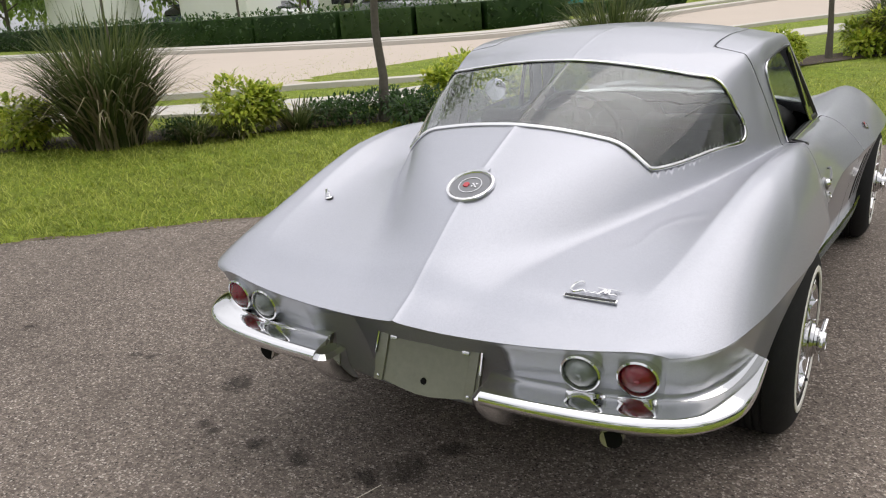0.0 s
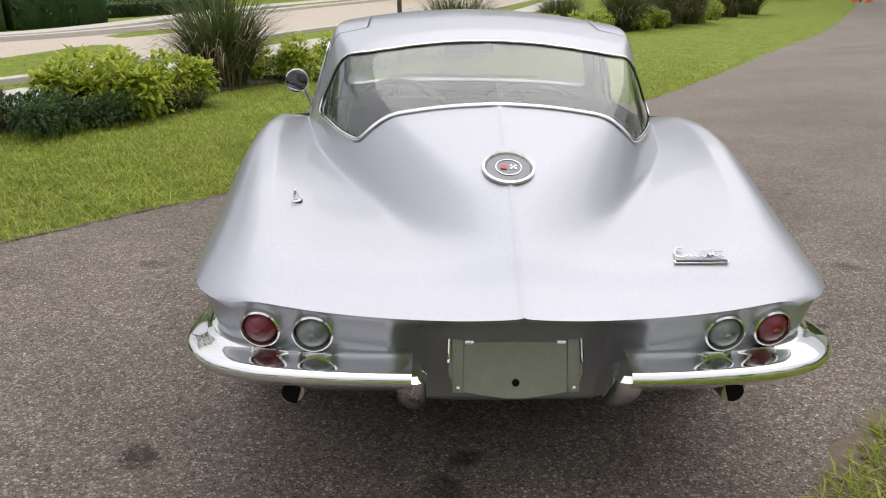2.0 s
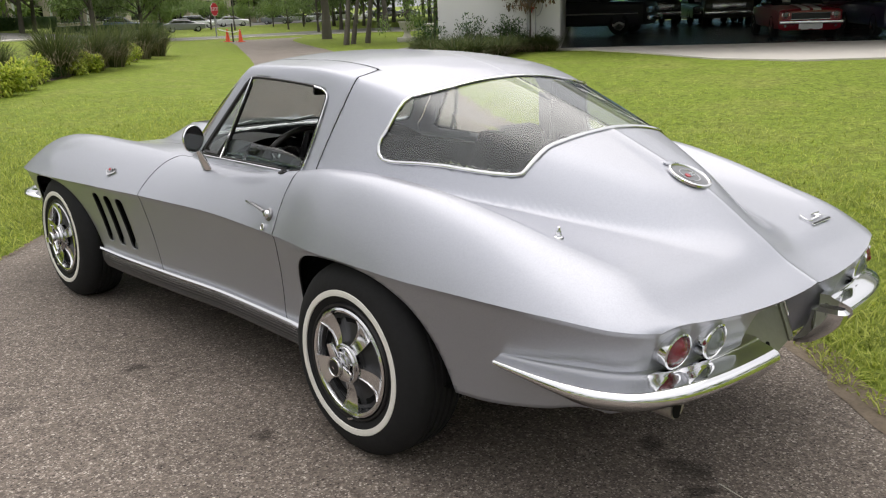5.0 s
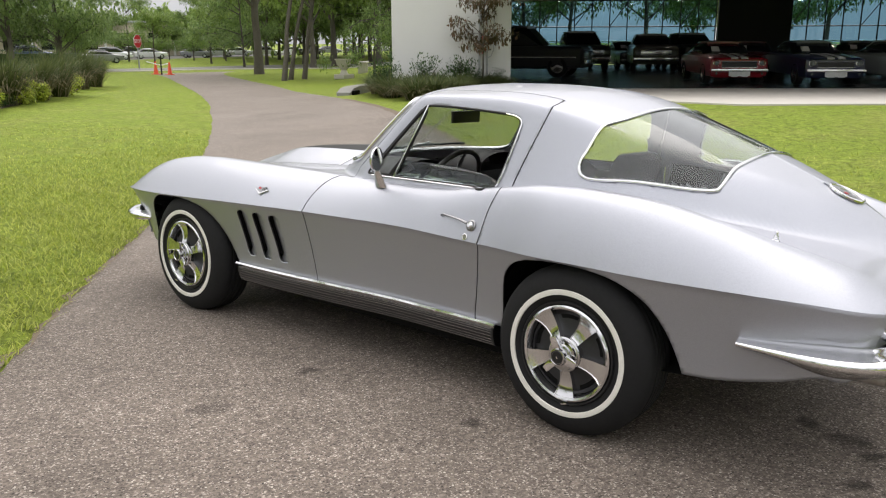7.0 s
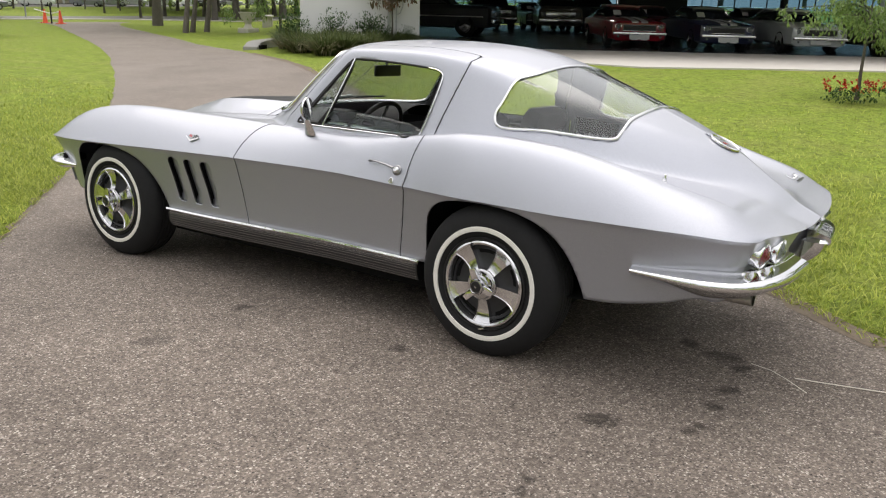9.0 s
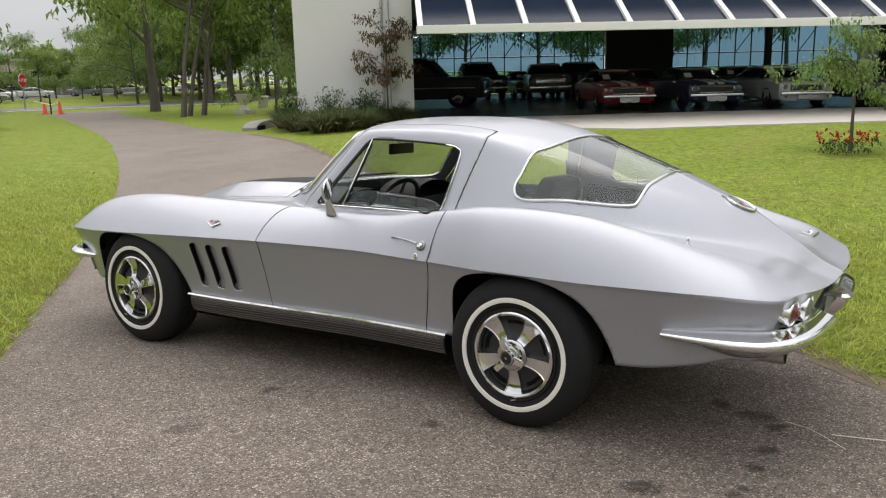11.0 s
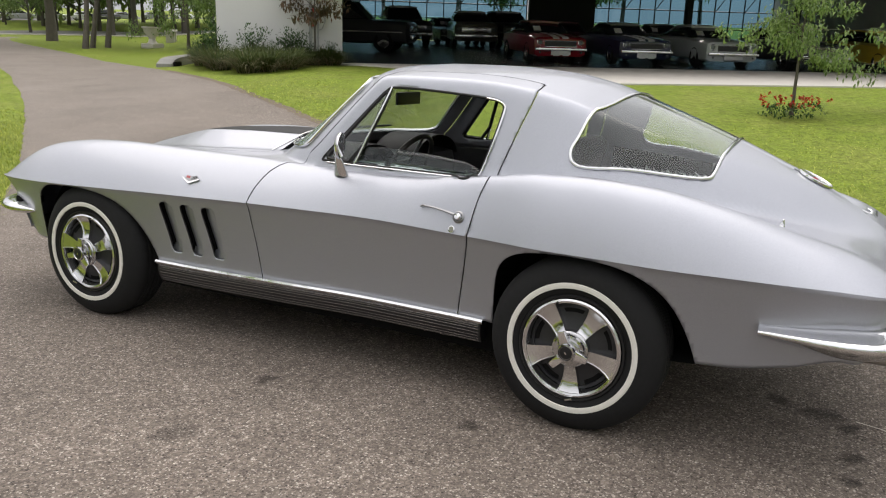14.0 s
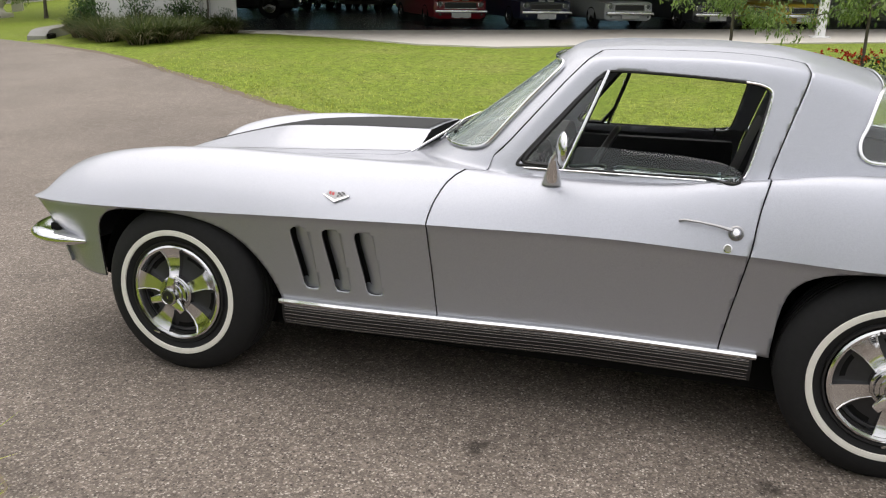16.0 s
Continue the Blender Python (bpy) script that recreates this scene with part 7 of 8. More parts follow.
def hedge(name_label, pts, wide, h, per_m, seed):
    """A clipped hedge: a dark core wrapped in small leaves."""
    rnd = random.Random(seed)
    root = thing("hedge", name_label, "hedge")
    V, F = [], []
    core = ([], [])
    for (ax, ay), (bx, by) in zip(pts[:-1], pts[1:]):
        ln = math.hypot(bx - ax, by - ay)
        t = Vector((bx - ax, by - ay, 0)).normalized()
        nrm = Vector((-t.y, t.x, 0))
        z0 = float(ground_z((ax + bx) / 2, (ay + by) / 2))
        cm = Matrix.Translation(((ax + bx) / 2, (ay + by) / 2, z0 + h * 0.42)) @ Matrix((t, nrm, Vector((0, 0, 1)))).transposed().to_4x4()
        add_geo(core[0], core[1], moved(box(0, 0, 0, ln, wide * 0.8, h * 0.9, 0.08), cm))
        for _ in range(int(ln * per_m)):
            q, side, z = rnd.random(), rnd.uniform(-0.5, 0.5) * wide, rnd.random() * h
            face = rnd.random()
            if face < 0.55:
                side = -math.copysign(wide * 0.5, 1) * rnd.uniform(0.8, 1.05)
            else:
                z = h * rnd.uniform(0.85, 1.06)
            x, y = ax + (bx - ax) * q, ay + (by - ay) * q
            p = Vector((x, y, float(ground_z(x, y)) + z)) + nrm * side
            add_geo(V, F, leaf_quad(p, rand_dir(rnd, 0.2), Vector((0, 0, 1)), 0.17 * rnd.uniform(0.6, 1.3), 0.09))
    part("core", core, SHRUB, root)
    part("leaves", (V, F), SHRUB, root)
    return root


hedge("long dark hedge across the street", laid(smooth_line([(-40, 19.0), (-27, 20.2), (-18.5, 21.2), (-13.6, 23.2), (-10.8, 26.2)], 1)), 1.4, 1.05, 90, 71)
hedge("clipped low hedge beside the teal sign", laid([(-12.6, 28.9), (-10.4, 30.4), (-8.4, 32.2)]), 1.1, 0.55, 110, 72)
hedge("clipped hedge behind the hydrant", laid([(-6.5, 39.5), (-3.0, 40.2), (2.0, 41.0)]), 1.2, 0.85, 90, 73)
hedge("dark hedge beyond the cross street", laid([(9.0, 45.0), (13.0, 42.5), (17.2, 41.0)]), 1.2, 1.1, 80, 74)


def far_woods(label, seed, az0, az1, dist, tall, leaves, size, mat):
    """A distant wood: overlapping uneven crowns of leaf clumps."""
    rnd = random.Random(seed)
    crowns = []
    n = int((az1 - az0) * 1.3)
    for k in range(n):
        a = radians(az0 + (az1 - az0) * (k + rnd.random()) / n)
        d = dist + rnd.uniform(-8, 8)
        x, y = VIEW.x + d * math.sin(a), VIEW.y + d * math.cos(a)
        h = tall * rnd.uniform(0.72, 1.12)
        for _ in range(6):
            crowns.append((Vector((x + rnd.gauss(0, 1.5), y + rnd.gauss(0, 1.5), float(ground_z(x, y)) + h * rnd.uniform(0.22, 0.86))), h * rnd.uniform(0.13, 0.24)))
    V, F = [], []
    for _ in range(leaves):
        c, r = rnd.choice(crowns)
        p = c + rand_dir(rnd) * r * rnd.random() ** 0.4
        p.z = max(p.z, float(ground_z(p.x, p.y)) + 0.2)
        add_geo(V, F, leaf_quad(p, (rand_dir(rnd) + Vector((0, 0, -0.3))).normalized(), Vector((0, 0, 1)), size * rnd.uniform(0.6, 1.3), size * rnd.uniform(0.4, 0.7)))
    return tagged(mesh_ob("far_woods", V, F, mat), label, "woods", kind="stuff")


far_woods("dense green wood behind the car park", 91, 14, 35, 160, 8.5, 14000, 1.15, TREE_LEAF)
far_woods("tall dense wood behind the drive", 92, 35, 50, 125, 20.0, 14000, 0.95, TREE_LEAF)
far_woods("dark trees across the street", 93, -62, 16, 78, 9.0, 20000, 0.68, TREE_LEAF)
# unseen trees added behind the camera's way, to block horizon sky from the reflections
wood(T2, [(az, 34 + 7 * ((k * 5) % 3), 1.0) for k, az in enumerate(range(100, 300, 12))], "trees around the lawn")
wood(T3, [(az, 40 + 6 * ((k * 7) % 3), 1.1) for k, az in enumerate(range(95, 300, 13))], "trees around the lawn")


# ---- vehicles in the distance ----
CAR_GLASS = simple("dark_car_glass", (0.012, 0.015, 0.018), 0.05, vary=0.2, spec=0.8)


def paint(name, col):
    return simple(name, col, 0.28, 0.0, vary=0.06, scale=2, coat=0.8)


def loft_rings(stations):
    """Rings of a body: (y, half width, bottom, shoulder, top, half width of the top)."""
    V, F = [], []
    n = 12
    for y, w, zb, zs, zt, wt in stations:
        half = [(w * 0.80, zb), (w * 0.97, zb + 0.06), (w, (zb + zs) / 2), (w * 0.985, zs), (wt, zt - 0.015), (wt * 0.55, zt)]
        V += [(x, y, z) for x, z in half] + [(-x, y, z) for x, z in reversed(half)]
    m = len(stations)
    for i in range(m - 1):
        for k in range(n):
            F.append((i * n + k, i * n + (k + 1) % n, (i + 1) * n + (k + 1) % n, (i + 1) * n + k))
    F += [tuple(range(n - 1, -1, -1)), tuple((m - 1) * n + k for k in range(n))]
    return V, F


def small_wheel(parent, x, y, r, rim_mat):
    sgn = 1 if x > 0 else -1
    w = part("wheel", moved(lathe([(r * 0.6, 0.0), (r * 0.9, 0.01), (r, -0.03), (r, -0.17), (r * 0.9, -0.2), (r * 0.5, -0.2)], 24), Matrix.Translation((x, y, r)) @ pose(0, 0, 0, 0, 0, 0 if sgn > 0 else 180)), RUBBER, parent)
    part("rim", moved(lathe([(r * 0.62, 0.004), (r * 0.55, -0.02), (r * 0.2, -0.01), (0.0, 0.0)], 20), Matrix.Translation((x, y, r)) @ pose(0, 0, 0, 0, 0, 0 if sgn > 0 else 180)), rim_mat, w)


def coupe(label, mat, stripe=None, group="cars in the hangar"):
    """A 1960s two-door with a long nose towards -y, round lamps and chrome bumpers."""
    c = thing("coupe", label, "car", group=group)
    part("body", loft_rings([(-2.28, 0.76, 0.28, 0.70, 0.74, 0.62), (-2.22, 0.84, 0.22, 0.74, 0.80, 0.72), (-1.6, 0.87, 0.20, 0.78, 0.86, 0.74), (-0.75, 0.87, 0.24, 0.82, 0.90, 0.76), (0.3, 0.86, 0.24, 0.84, 0.91, 0.74), (1.4, 0.86, 0.26, 0.84, 0.92, 0.72), (2.15, 0.80, 0.36, 0.80, 0.86, 0.66), (2.28, 0.70, 0.45, 0.76, 0.80, 0.58)]), mat, c)
    part("cabin_glass", loft_rings([(-0.72, 0.72, 0.86, 0.89, 0.92, 0.60), (-0.25, 0.70, 0.86, 1.10, 1.24, 0.52), (0.75, 0.70, 0.86, 1.10, 1.25, 0.52), (1.75, 0.66, 0.86, 0.89, 0.93, 0.52)]), CAR_GLASS, c)
    part("roof", loft_rings([(-0.30, 0.56, 1.18, 1.24, 1.262, 0.46), (0.1, 0.56, 1.20, 1.27, 1.30, 0.46), (0.7, 0.56, 1.20, 1.27, 1.295, 0.46), (1.3, 0.55, 1.05, 1.09, 1.115, 0.45)]), mat, c)
    part("grille", box(0, -2.27, 0.60, 1.02, 0.05, 0.17, 0.02), BLACK, c)
    part("grille_frame", tube([(-0.52, -2.305, 0.52), (-0.52, -2.305, 0.69), (0.52, -2.305, 0.69), (0.52, -2.305, 0.52)], 0.012, True, 6), CHROME, c)
    part("front_bumper", box(0, -2.36, 0.44, 1.66, 0.09, 0.09, 0.03), CHROME, c)
    part("valance_plate", box(0, -2.36, 0.33, 0.62, 0.03, 0.13, 0.01), WHITE if stripe else GALV, c, smooth=False)
    for x in (-0.66, 0.66):
        lamp = part("headlamp", moved(lathe([(0.098, 0.02), (0.102, -0.03), (0.088, -0.035), (0.084, -0.01)], 20, "y"), Matrix.Translation((x, -2.25, 0.64))), CHROME, c)
        part("lens", moved(lathe([(0.086, -0.02), (0.05, -0.04), (0.0, -0.045)], 20, "y"), Matrix.Translation((x, -2.25, 0.64))), CLEAR_LENS, lamp)
        part("sidelight", moved(lathe([(0.0, -0.02), (0.03, -0.015), (0.035, 0.0)], 12, "y"), Matrix.Translation((x, -2.33, 0.34))), CLEAR_LENS, c)
        for y in (-1.42, 1.32):
            small_wheel(c, math.copysign(0.86, x), y, 0.32, DULL_CHROME)
    part("windscreen_card", moved(box(0, 0, 0, 0.24, 0.008, 0.25), pose(-0.32, -0.585, 1.04, -56)), WHITE, c, "white sale card on the windscreen", smooth=False)
    if stripe:
        for x in (-0.15, 0.15):
            V = []
            for y, z in ((-2.29, 0.755), (-2.22, 0.812), (-1.6, 0.868), (-0.75, 0.908)):
                V += [(x - 0.105, y, z), (x + 0.105, y, z)]
            part("stripe", (V, grid_faces(4, 2)), stripe, c, "white racing stripe")
            part("valance_stripe", box(x, -2.385, 0.33, 0.2, 0.012, 0.17), stripe, c, smooth=False)
    return c


def pickup(label, mat, tall=1.85, group="cars in the hangar"):
    c = thing("pickup_truck", label, "truck", group=group)
    part("body", loft_rings([(-2.7, 0.80, 0.44, 0.95, 1.02, 0.72), (-2.6, 0.95, 0.33, 1.00, 1.10, 0.84), (-1.1, 0.97, 0.30, 1.04, 1.16, 0.86), (0.6, 0.97, 0.30, 1.04, 1.14, 0.90), (2.6, 0.97, 0.32, 1.04, 1.12, 0.92), (2.7, 0.94, 0.4, 1.0, 1.08, 0.9)]), mat, c)
    part("cab", loft_rings([(-1.1, 0.86, 1.08, 1.12, 1.16, 0.76), (-0.45, 0.84, 1.08, tall - 0.3, tall - 0.04, 0.64), (0.5, 0.84, 1.08, tall - 0.3, tall, 0.66), (0.75, 0.84, 1.08, 1.3, 1.4, 0.72)]), CAR_GLASS, c)
    part("roof", loft_rings([(-0.5, 0.70, tall - 0.1, tall - 0.05, tall, 0.6), (0.1, 0.70, tall - 0.1, tall - 0.02, tall + 0.03, 0.6), (0.6, 0.70, tall - 0.1, tall - 0.05, tall, 0.6)]), mat, c)
    part("grille", box(0, -2.72, 0.82, 1.3, 0.05, 0.24, 0.02), DULL_CHROME, c)
    part("bumper", box(0, -2.8, 0.56, 1.85, 0.12, 0.16, 0.03), CHROME, c)
    part("side_moulding", box(0, 0.0, 0.72, 1.97, 4.9, 0.05, 0.01), DULL_CHROME, c, smooth=False)
    for x in (-0.75, 0.75):
        part("headlamp", box(x, -2.72, 0.82, 0.24, 0.06, 0.18, 0.02), CLEAR_LENS, c)
        for y in (-1.75, 1.7):
            small_wheel(c, math.copysign(0.95, x), y, 0.38, ALLOY)
    return c


def modern(label, mat, suv=False, group="cars in the car park"):
    c = thing("suv" if suv else "sedan", label, "car", group=group)
    h = 1.68 if suv else 1.44
    part("body", loft_rings([(-2.3, 0.70, 0.40, 0.66, 0.72, 0.6), (-2.2, 0.86, 0.30, 0.78, 0.88, 0.72), (-1.3, 0.91, 0.24, 0.88, 0.98, 0.76), (0.2, 0.92, 0.24, 0.92, 1.0, 0.78), (1.8, 0.91, 0.26, 0.94, 1.02, 0.76), (2.25, 0.84, 0.4, 0.9, 0.98 if suv else 0.94, 0.68)]), mat, c)
    tail = 2.1 if suv else 1.75
    part("glasshouse", loft_rings([(-1.15, 0.76, 0.95, 0.98, 1.0, 0.66), (-0.35, 0.76, 0.95, h - 0.22, h - 0.03, 0.56), (1.1, 0.76, 0.95, h - 0.22, h - 0.03, 0.56), (tail, 0.74, 0.95, 1.0 if not suv else h - 0.4, 1.03 if not suv else h - 0.3, 0.6)]), CAR_GLASS, c)
    part("roof", loft_rings([(-0.4, 0.60, h - 0.1, h - 0.04, h, 0.5), (0.4, 0.61, h - 0.1, h - 0.02, h + 0.02, 0.5), (1.2 if not suv else 1.9, 0.59, h - 0.12, h - 0.06, h - 0.02, 0.5)]), mat, c)
    for x in (-0.7, 0.7):
        part("headlamp", box(x, -2.2, 0.72, 0.34, 0.1, 0.13, 0.03), CLEAR_LENS, c)
        part("tail_lamp", box(x, 2.2, 0.84, 0.24, 0.1, 0.16, 0.03), RED_LENS, c)
        for y in (-1.4, 1.4):
            small_wheel(c, math.copysign(0.9, x), y, 0.33 if not suv else 0.36, GALV)
    return c


def park(ob, x, y, turn):
    x, y = afar(x, y) if math.hypot(x, y) < 60 else (x, y)
    ob.matrix_world = Matrix.Translation((x, y, float(ground_z(x, y)) + 0.03)) @ pose(0, 0, 0, 0, 0, turn)
    return ob


def far(ob, x, y, turn):
    """Parks a car on the distant lot, along the line of sight from the drive."""
    return park(ob, *swing(-3.8 + 2.2 * (x + 3.8), -1.5 + 2.2 * (y + 1.5)), turn)


def in_hangar(ob, s, d, turn):
    ob.matrix_world = HM @ Matrix.Translation((s, d, FZ + 0.012)) @ Matrix.Scale(1 / 0.77, 4) @ pose(0, 0, 0, 0, 0, turn)
    return ob


def nose_at(ob, x, y, turn):
    """Puts the middle of a car's front axle over a place on the hangar floor."""
    a = radians(turn)
    ob.matrix_world = Matrix.Translation((x - 1.42 * math.sin(a) , y + 1.42 * math.cos(a), HA.z + 0.77 * FZ + 0.01)) @ pose(0, 0, 0, 0, 0, turn)
    return ob


STRIPE = simple("white_stripe_paint", (0.75, 0.75, 0.74), 0.4, vary=0.05)
nose_at(coupe("dark red coupe with white racing stripes in the hangar", paint("dark_red_paint", (0.20, 0.006, 0.014)), STRIPE), 22.1, 8.28, -54)
nose_at(coupe("dark blue coupe with white racing stripes in the hangar", paint("midnight_blue_paint", (0.012, 0.016, 0.04)), STRIPE), 23.1, 5.85, -54)
nose_at(coupe("pale silver coupe with a white bumper in the hangar", paint("pale_silver_paint", (0.55, 0.58, 0.58))), 24.23, 3.45, -54)
nose_at(coupe("charcoal coupe in the hangar", paint("charcoal_paint", (0.03, 0.032, 0.035))), 25.0, 0.85, -54)
nose_at(coupe("mustard yellow coupe in the hangar", paint("mustard_paint", (0.42, 0.30, 0.03))), 25.9, -1.75, -54)
in_hangar(coupe("dark maroon coupe in the hangar", paint("maroon_paint", (0.10, 0.012, 0.018))), 12.6, 14.0, -10)
in_hangar(coupe("black coupe in the hangar", paint("black_car_paint", (0.012, 0.012, 0.014))), 8.0, 25.0, 5)
in_hangar(coupe("dark grey coupe in the hangar", paint("dark_grey_paint", (0.05, 0.05, 0.055))), 18.5, 15.0, -12)
in_hangar(pickup("black pickup truck with chrome side trim in the hangar", paint("black_truck_paint", (0.016, 0.017, 0.02))), 0.6, 11.6, 72)
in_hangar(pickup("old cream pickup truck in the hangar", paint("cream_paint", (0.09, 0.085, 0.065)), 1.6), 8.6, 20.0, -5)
in_hangar(pickup("old black truck in the hangar", paint("old_black_paint", (0.012, 0.012, 0.013)), 1.75), 4.6, 21.5, 4)
in_hangar(pickup("dark green pickup truck in the hangar", paint("dark_green_paint", (0.012, 0.02, 0.018)), 1.65), 11.2, 22.0, 6)

WHITE_CAR, GREY_CAR, BLUE_CAR = paint("white_car_paint", (0.74, 0.75, 0.76)), paint("grey_car_paint", (0.20, 0.21, 0.22)), paint("blue_car_paint", (0.05, 0.08, 0.16))
lot = tagged(mesh_ob("car_park", *ribbon([(20, 140), (58, 140), (104, 154), (156, 172)], [(37, 97), (58, 103), (104, 119), (159, 134)], 0.02, 40, 8), simple("car_park_asphalt", (0.12, 0.115, 0.11), 0.85, vary=0.15, scale=0.4)), "grey asphalt car park", "car park", kind="structure")
c1 = modern("white suv in the car park", WHITE_CAR, True)
c2 = modern("white sedan in the car park", WHITE_CAR)
c3 = modern("grey sedan in the car park", GREY_CAR)
c4 = modern("dark blue suv in the car park", BLUE_CAR, True)
far(c1, 21.8, 47.0, 60)
far(c2, 24.6, 47.8, 70)
far(c3, 28.5, 48.6, 40)
far(c4, 17.6, 47.5, 60)
for src, x, y, tn in ((c2, 31.2, 50.0, 60), (c1, 36.5, 51.5, 65), (c2, 40.5, 53.0, 62), (c3, 45.5, 54.5, 62), (c2, 33.6, 51.0, 50), (c1, 27.0, 53.5, 70), (c3, 51.0, 57.0, 62), (c2, 56.5, 59.0, 62)):
    made = copy_thing(src, Matrix.Identity(4))
    far(made, x, y, tn)
s1 = copy_thing(c1, Matrix.Identity(4))
tagged(park(s1, -7.5, 41.0, 80), label="white suv parked across the street", group="cars across the street")
for src, x, y, tn in ((c3, -22, 31, 75), (c2, -17.5, 33, 70), (c4, -34, 29.5, 85), (c2, -29, 30.5, 80), (c1, -40, 28.5, 85)):
    tagged(park(copy_thing(src, Matrix.Identity(4)), x, y, tn), group="cars across the street")
tagged(park(copy_thing(c3, Matrix.Identity(4)), 43.4, 87.0, 70), label="dark grey sedan parked near the stop sign", group="cars in the car park")
dt = pickup("dark parked pickup truck by the woods", paint("far_truck_paint", (0.03, 0.03, 0.033)), group="cars in the car park")
far(dt, 40.0, 50.5, 80)


# ---- street furniture and small things ----
def cone(x, y, h):
    k = stretch(x, y)
    x, y = afar(x, y)
    h *= k
    c = thing("traffic_cone", "orange plastic traffic cone at the end of the drive", "traffic cone", Matrix.Translation((x, y, float(ground_z(x, y)) + 0.02)), group="traffic cones")
    part("base", box(0, 0, 0.015, h * 0.55, h * 0.55, 0.03, 0.01), ORANGE, c)
    part("body", lathe([(h * 0.21, 0.03), (h * 0.18, 0.06), (h * 0.06, h * 0.97), (h * 0.05, h), (0.0, h)], 24, "z"), ORANGE, c)
    return c


cone(13.7, 27.9, 0.48)
cone(14.05, 27.5, 0.48)
PX, PY = afar(13.85, 27.75)
pst = thing("chain_post", "thin dark post with a white chain between the cones", "post", Matrix.Translation((PX, PY, float(ground_z(PX, PY)))) @ Matrix.Scale(1.6, 4))
part("shaft", tube([(0, 0, 0), (0, 0, 0.72)], 0.03, n=8), BLACK, pst)
part("chain", tube([(-0.3, 0.55, 0.50), (0, 0, 0.36), (0.2, -0.3, 0.44)], 0.02, n=6), WHITE, pst)
stop_sign = thing("stop_sign", "red octagonal stop sign on a steel post", "road sign", Matrix.Translation((*afar(17.4, 35.7), float(ground_z(*afar(17.4, 35.7))))) @ pose(0, 0, 0, 0, 0, 26) @ Matrix.Scale(stretch(17.4, 35.7), 4))
part("post", tube([(0, 0.03, 0), (0, 0.03, 1.62)], 0.035, n=8), GALV, stop_sign)
octo = [(0.31 * math.cos(math.pi / 8 + k * math.pi / 4), 1.30 + 0.31 * math.sin(math.pi / 8 + k * math.pi / 4)) for k in range(8)]
part("border", prism([(x * 1.06, 1.30 + (z - 1.30) * 1.06) for x, z in octo], 0.008), WHITE, stop_sign, smooth=False)
part("face", moved(prism(octo, 0.008), Matrix.Translation((0, -0.006, 0))), RED_SIGN, stop_sign, smooth=False)
txt = bpy.data.curves.new("stop_text", "FONT")
txt.body, txt.size, txt.align_x, txt.align_y, txt.extrude = "STOP", 0.23, "CENTER", "CENTER", 0.002
txt.materials.append(WHITE)
to = new("lettering", txt)
to.parent = stop_sign
to.matrix_basis = pose(0, -0.012, 1.30, 90, 0, 0)

urn = thing("garden_urn", "white stone garden urn on a plinth", "urn", Matrix.Translation((*afar(17.14, 21.02), float(ground_z(*afar(17.14, 21.02))))) @ Matrix.Scale(0.85 * stretch(17.14, 21.02), 4))
part("plinth", box(0, 0, 0.10, 0.62, 0.62, 0.2, 0.03), CONCRETE, urn)
part("bowl", lathe([(0.22, 0.2), (0.16, 0.26), (0.12, 0.38), (0.16, 0.46), (0.30, 0.62), (0.34, 0.78), (0.38, 0.80), (0.38, 0.84), (0.30, 0.84), (0.28, 0.74), (0.0, 0.66)], 28, "z"), CONCRETE, urn)
bench = thing("garden_bench", "pale stone garden bench under the trees", "bench", Matrix.Translation((*afar(21.5, 24.6), float(ground_z(*afar(21.5, 24.6))))) @ pose(0, 0, 0, 0, 0, 40) @ Matrix.Scale(stretch(21.5, 24.6), 4))
part("seat", box(0, 0, 0.46, 1.3, 0.4, 0.08, 0.02), CONCRETE, bench)
for x in (-0.45, 0.45):
    part("leg", box(x, 0, 0.21, 0.16, 0.34, 0.42, 0.02), CONCRETE, bench)

# culvert headwall beside the drive
hw = thing("culvert_headwall", "pale concrete culvert headwall with a dark pipe mouth", "kerb", Matrix.Translation((*afar(10.35, 13.1), float(ground_z(*afar(10.35, 13.1))))) @ pose(0, 0, 0, 0, 0, 24) @ Matrix.Scale(stretch(10.35, 13.1), 4))
prof = [(-0.95, -0.1), (-0.95, 0.08), (-0.7, 0.17), (-0.4, 0.20), (0.95, 0.20), (0.95, -0.1)]
part("block", moved(prism(prof, 0.34), Matrix.Translation((0, -0.2, 0))), OLD_CONCRETE, hw, smooth=False)
part("pipe_mouth", box(-0.7, -0.23, 0.07, 0.34, 0.08, 0.10, 0.02), UNDERBODY, hw)

# teal estate sign, its lettering kept as plain bars
sg = thing("estate_sign", "teal estate sign with a round emblem on a low plinth", "sign", Matrix.Translation((*afar(-14.6, 33.4), float(ground_z(*afar(-14.6, 33.4))) - 0.3)) @ pose(0, 0, 0, 0, 0, 18) @ Matrix.Scale(stretch(-14.6, 33.4), 4))
part("plinth", box(0, 0, 0.18, 2.3, 0.6, 0.36, 0.04), CONCRETE, sg)
part("board", moved(prism([(-1.0, 0.36), (-1.0, 1.25), (-0.62, 1.75), (0.62, 1.75), (1.0, 1.25), (1.0, 0.36)], 0.22), Matrix.Translation((0, -0.11, 0))), TEAL, sg, smooth=False)
part("emblem", moved(lathe([(0.0, -0.02), (0.24, -0.02), (0.26, 0.0)], 28, "y"), Matrix.Translation((-0.1, -0.12, 1.38))), WHITE, sg)
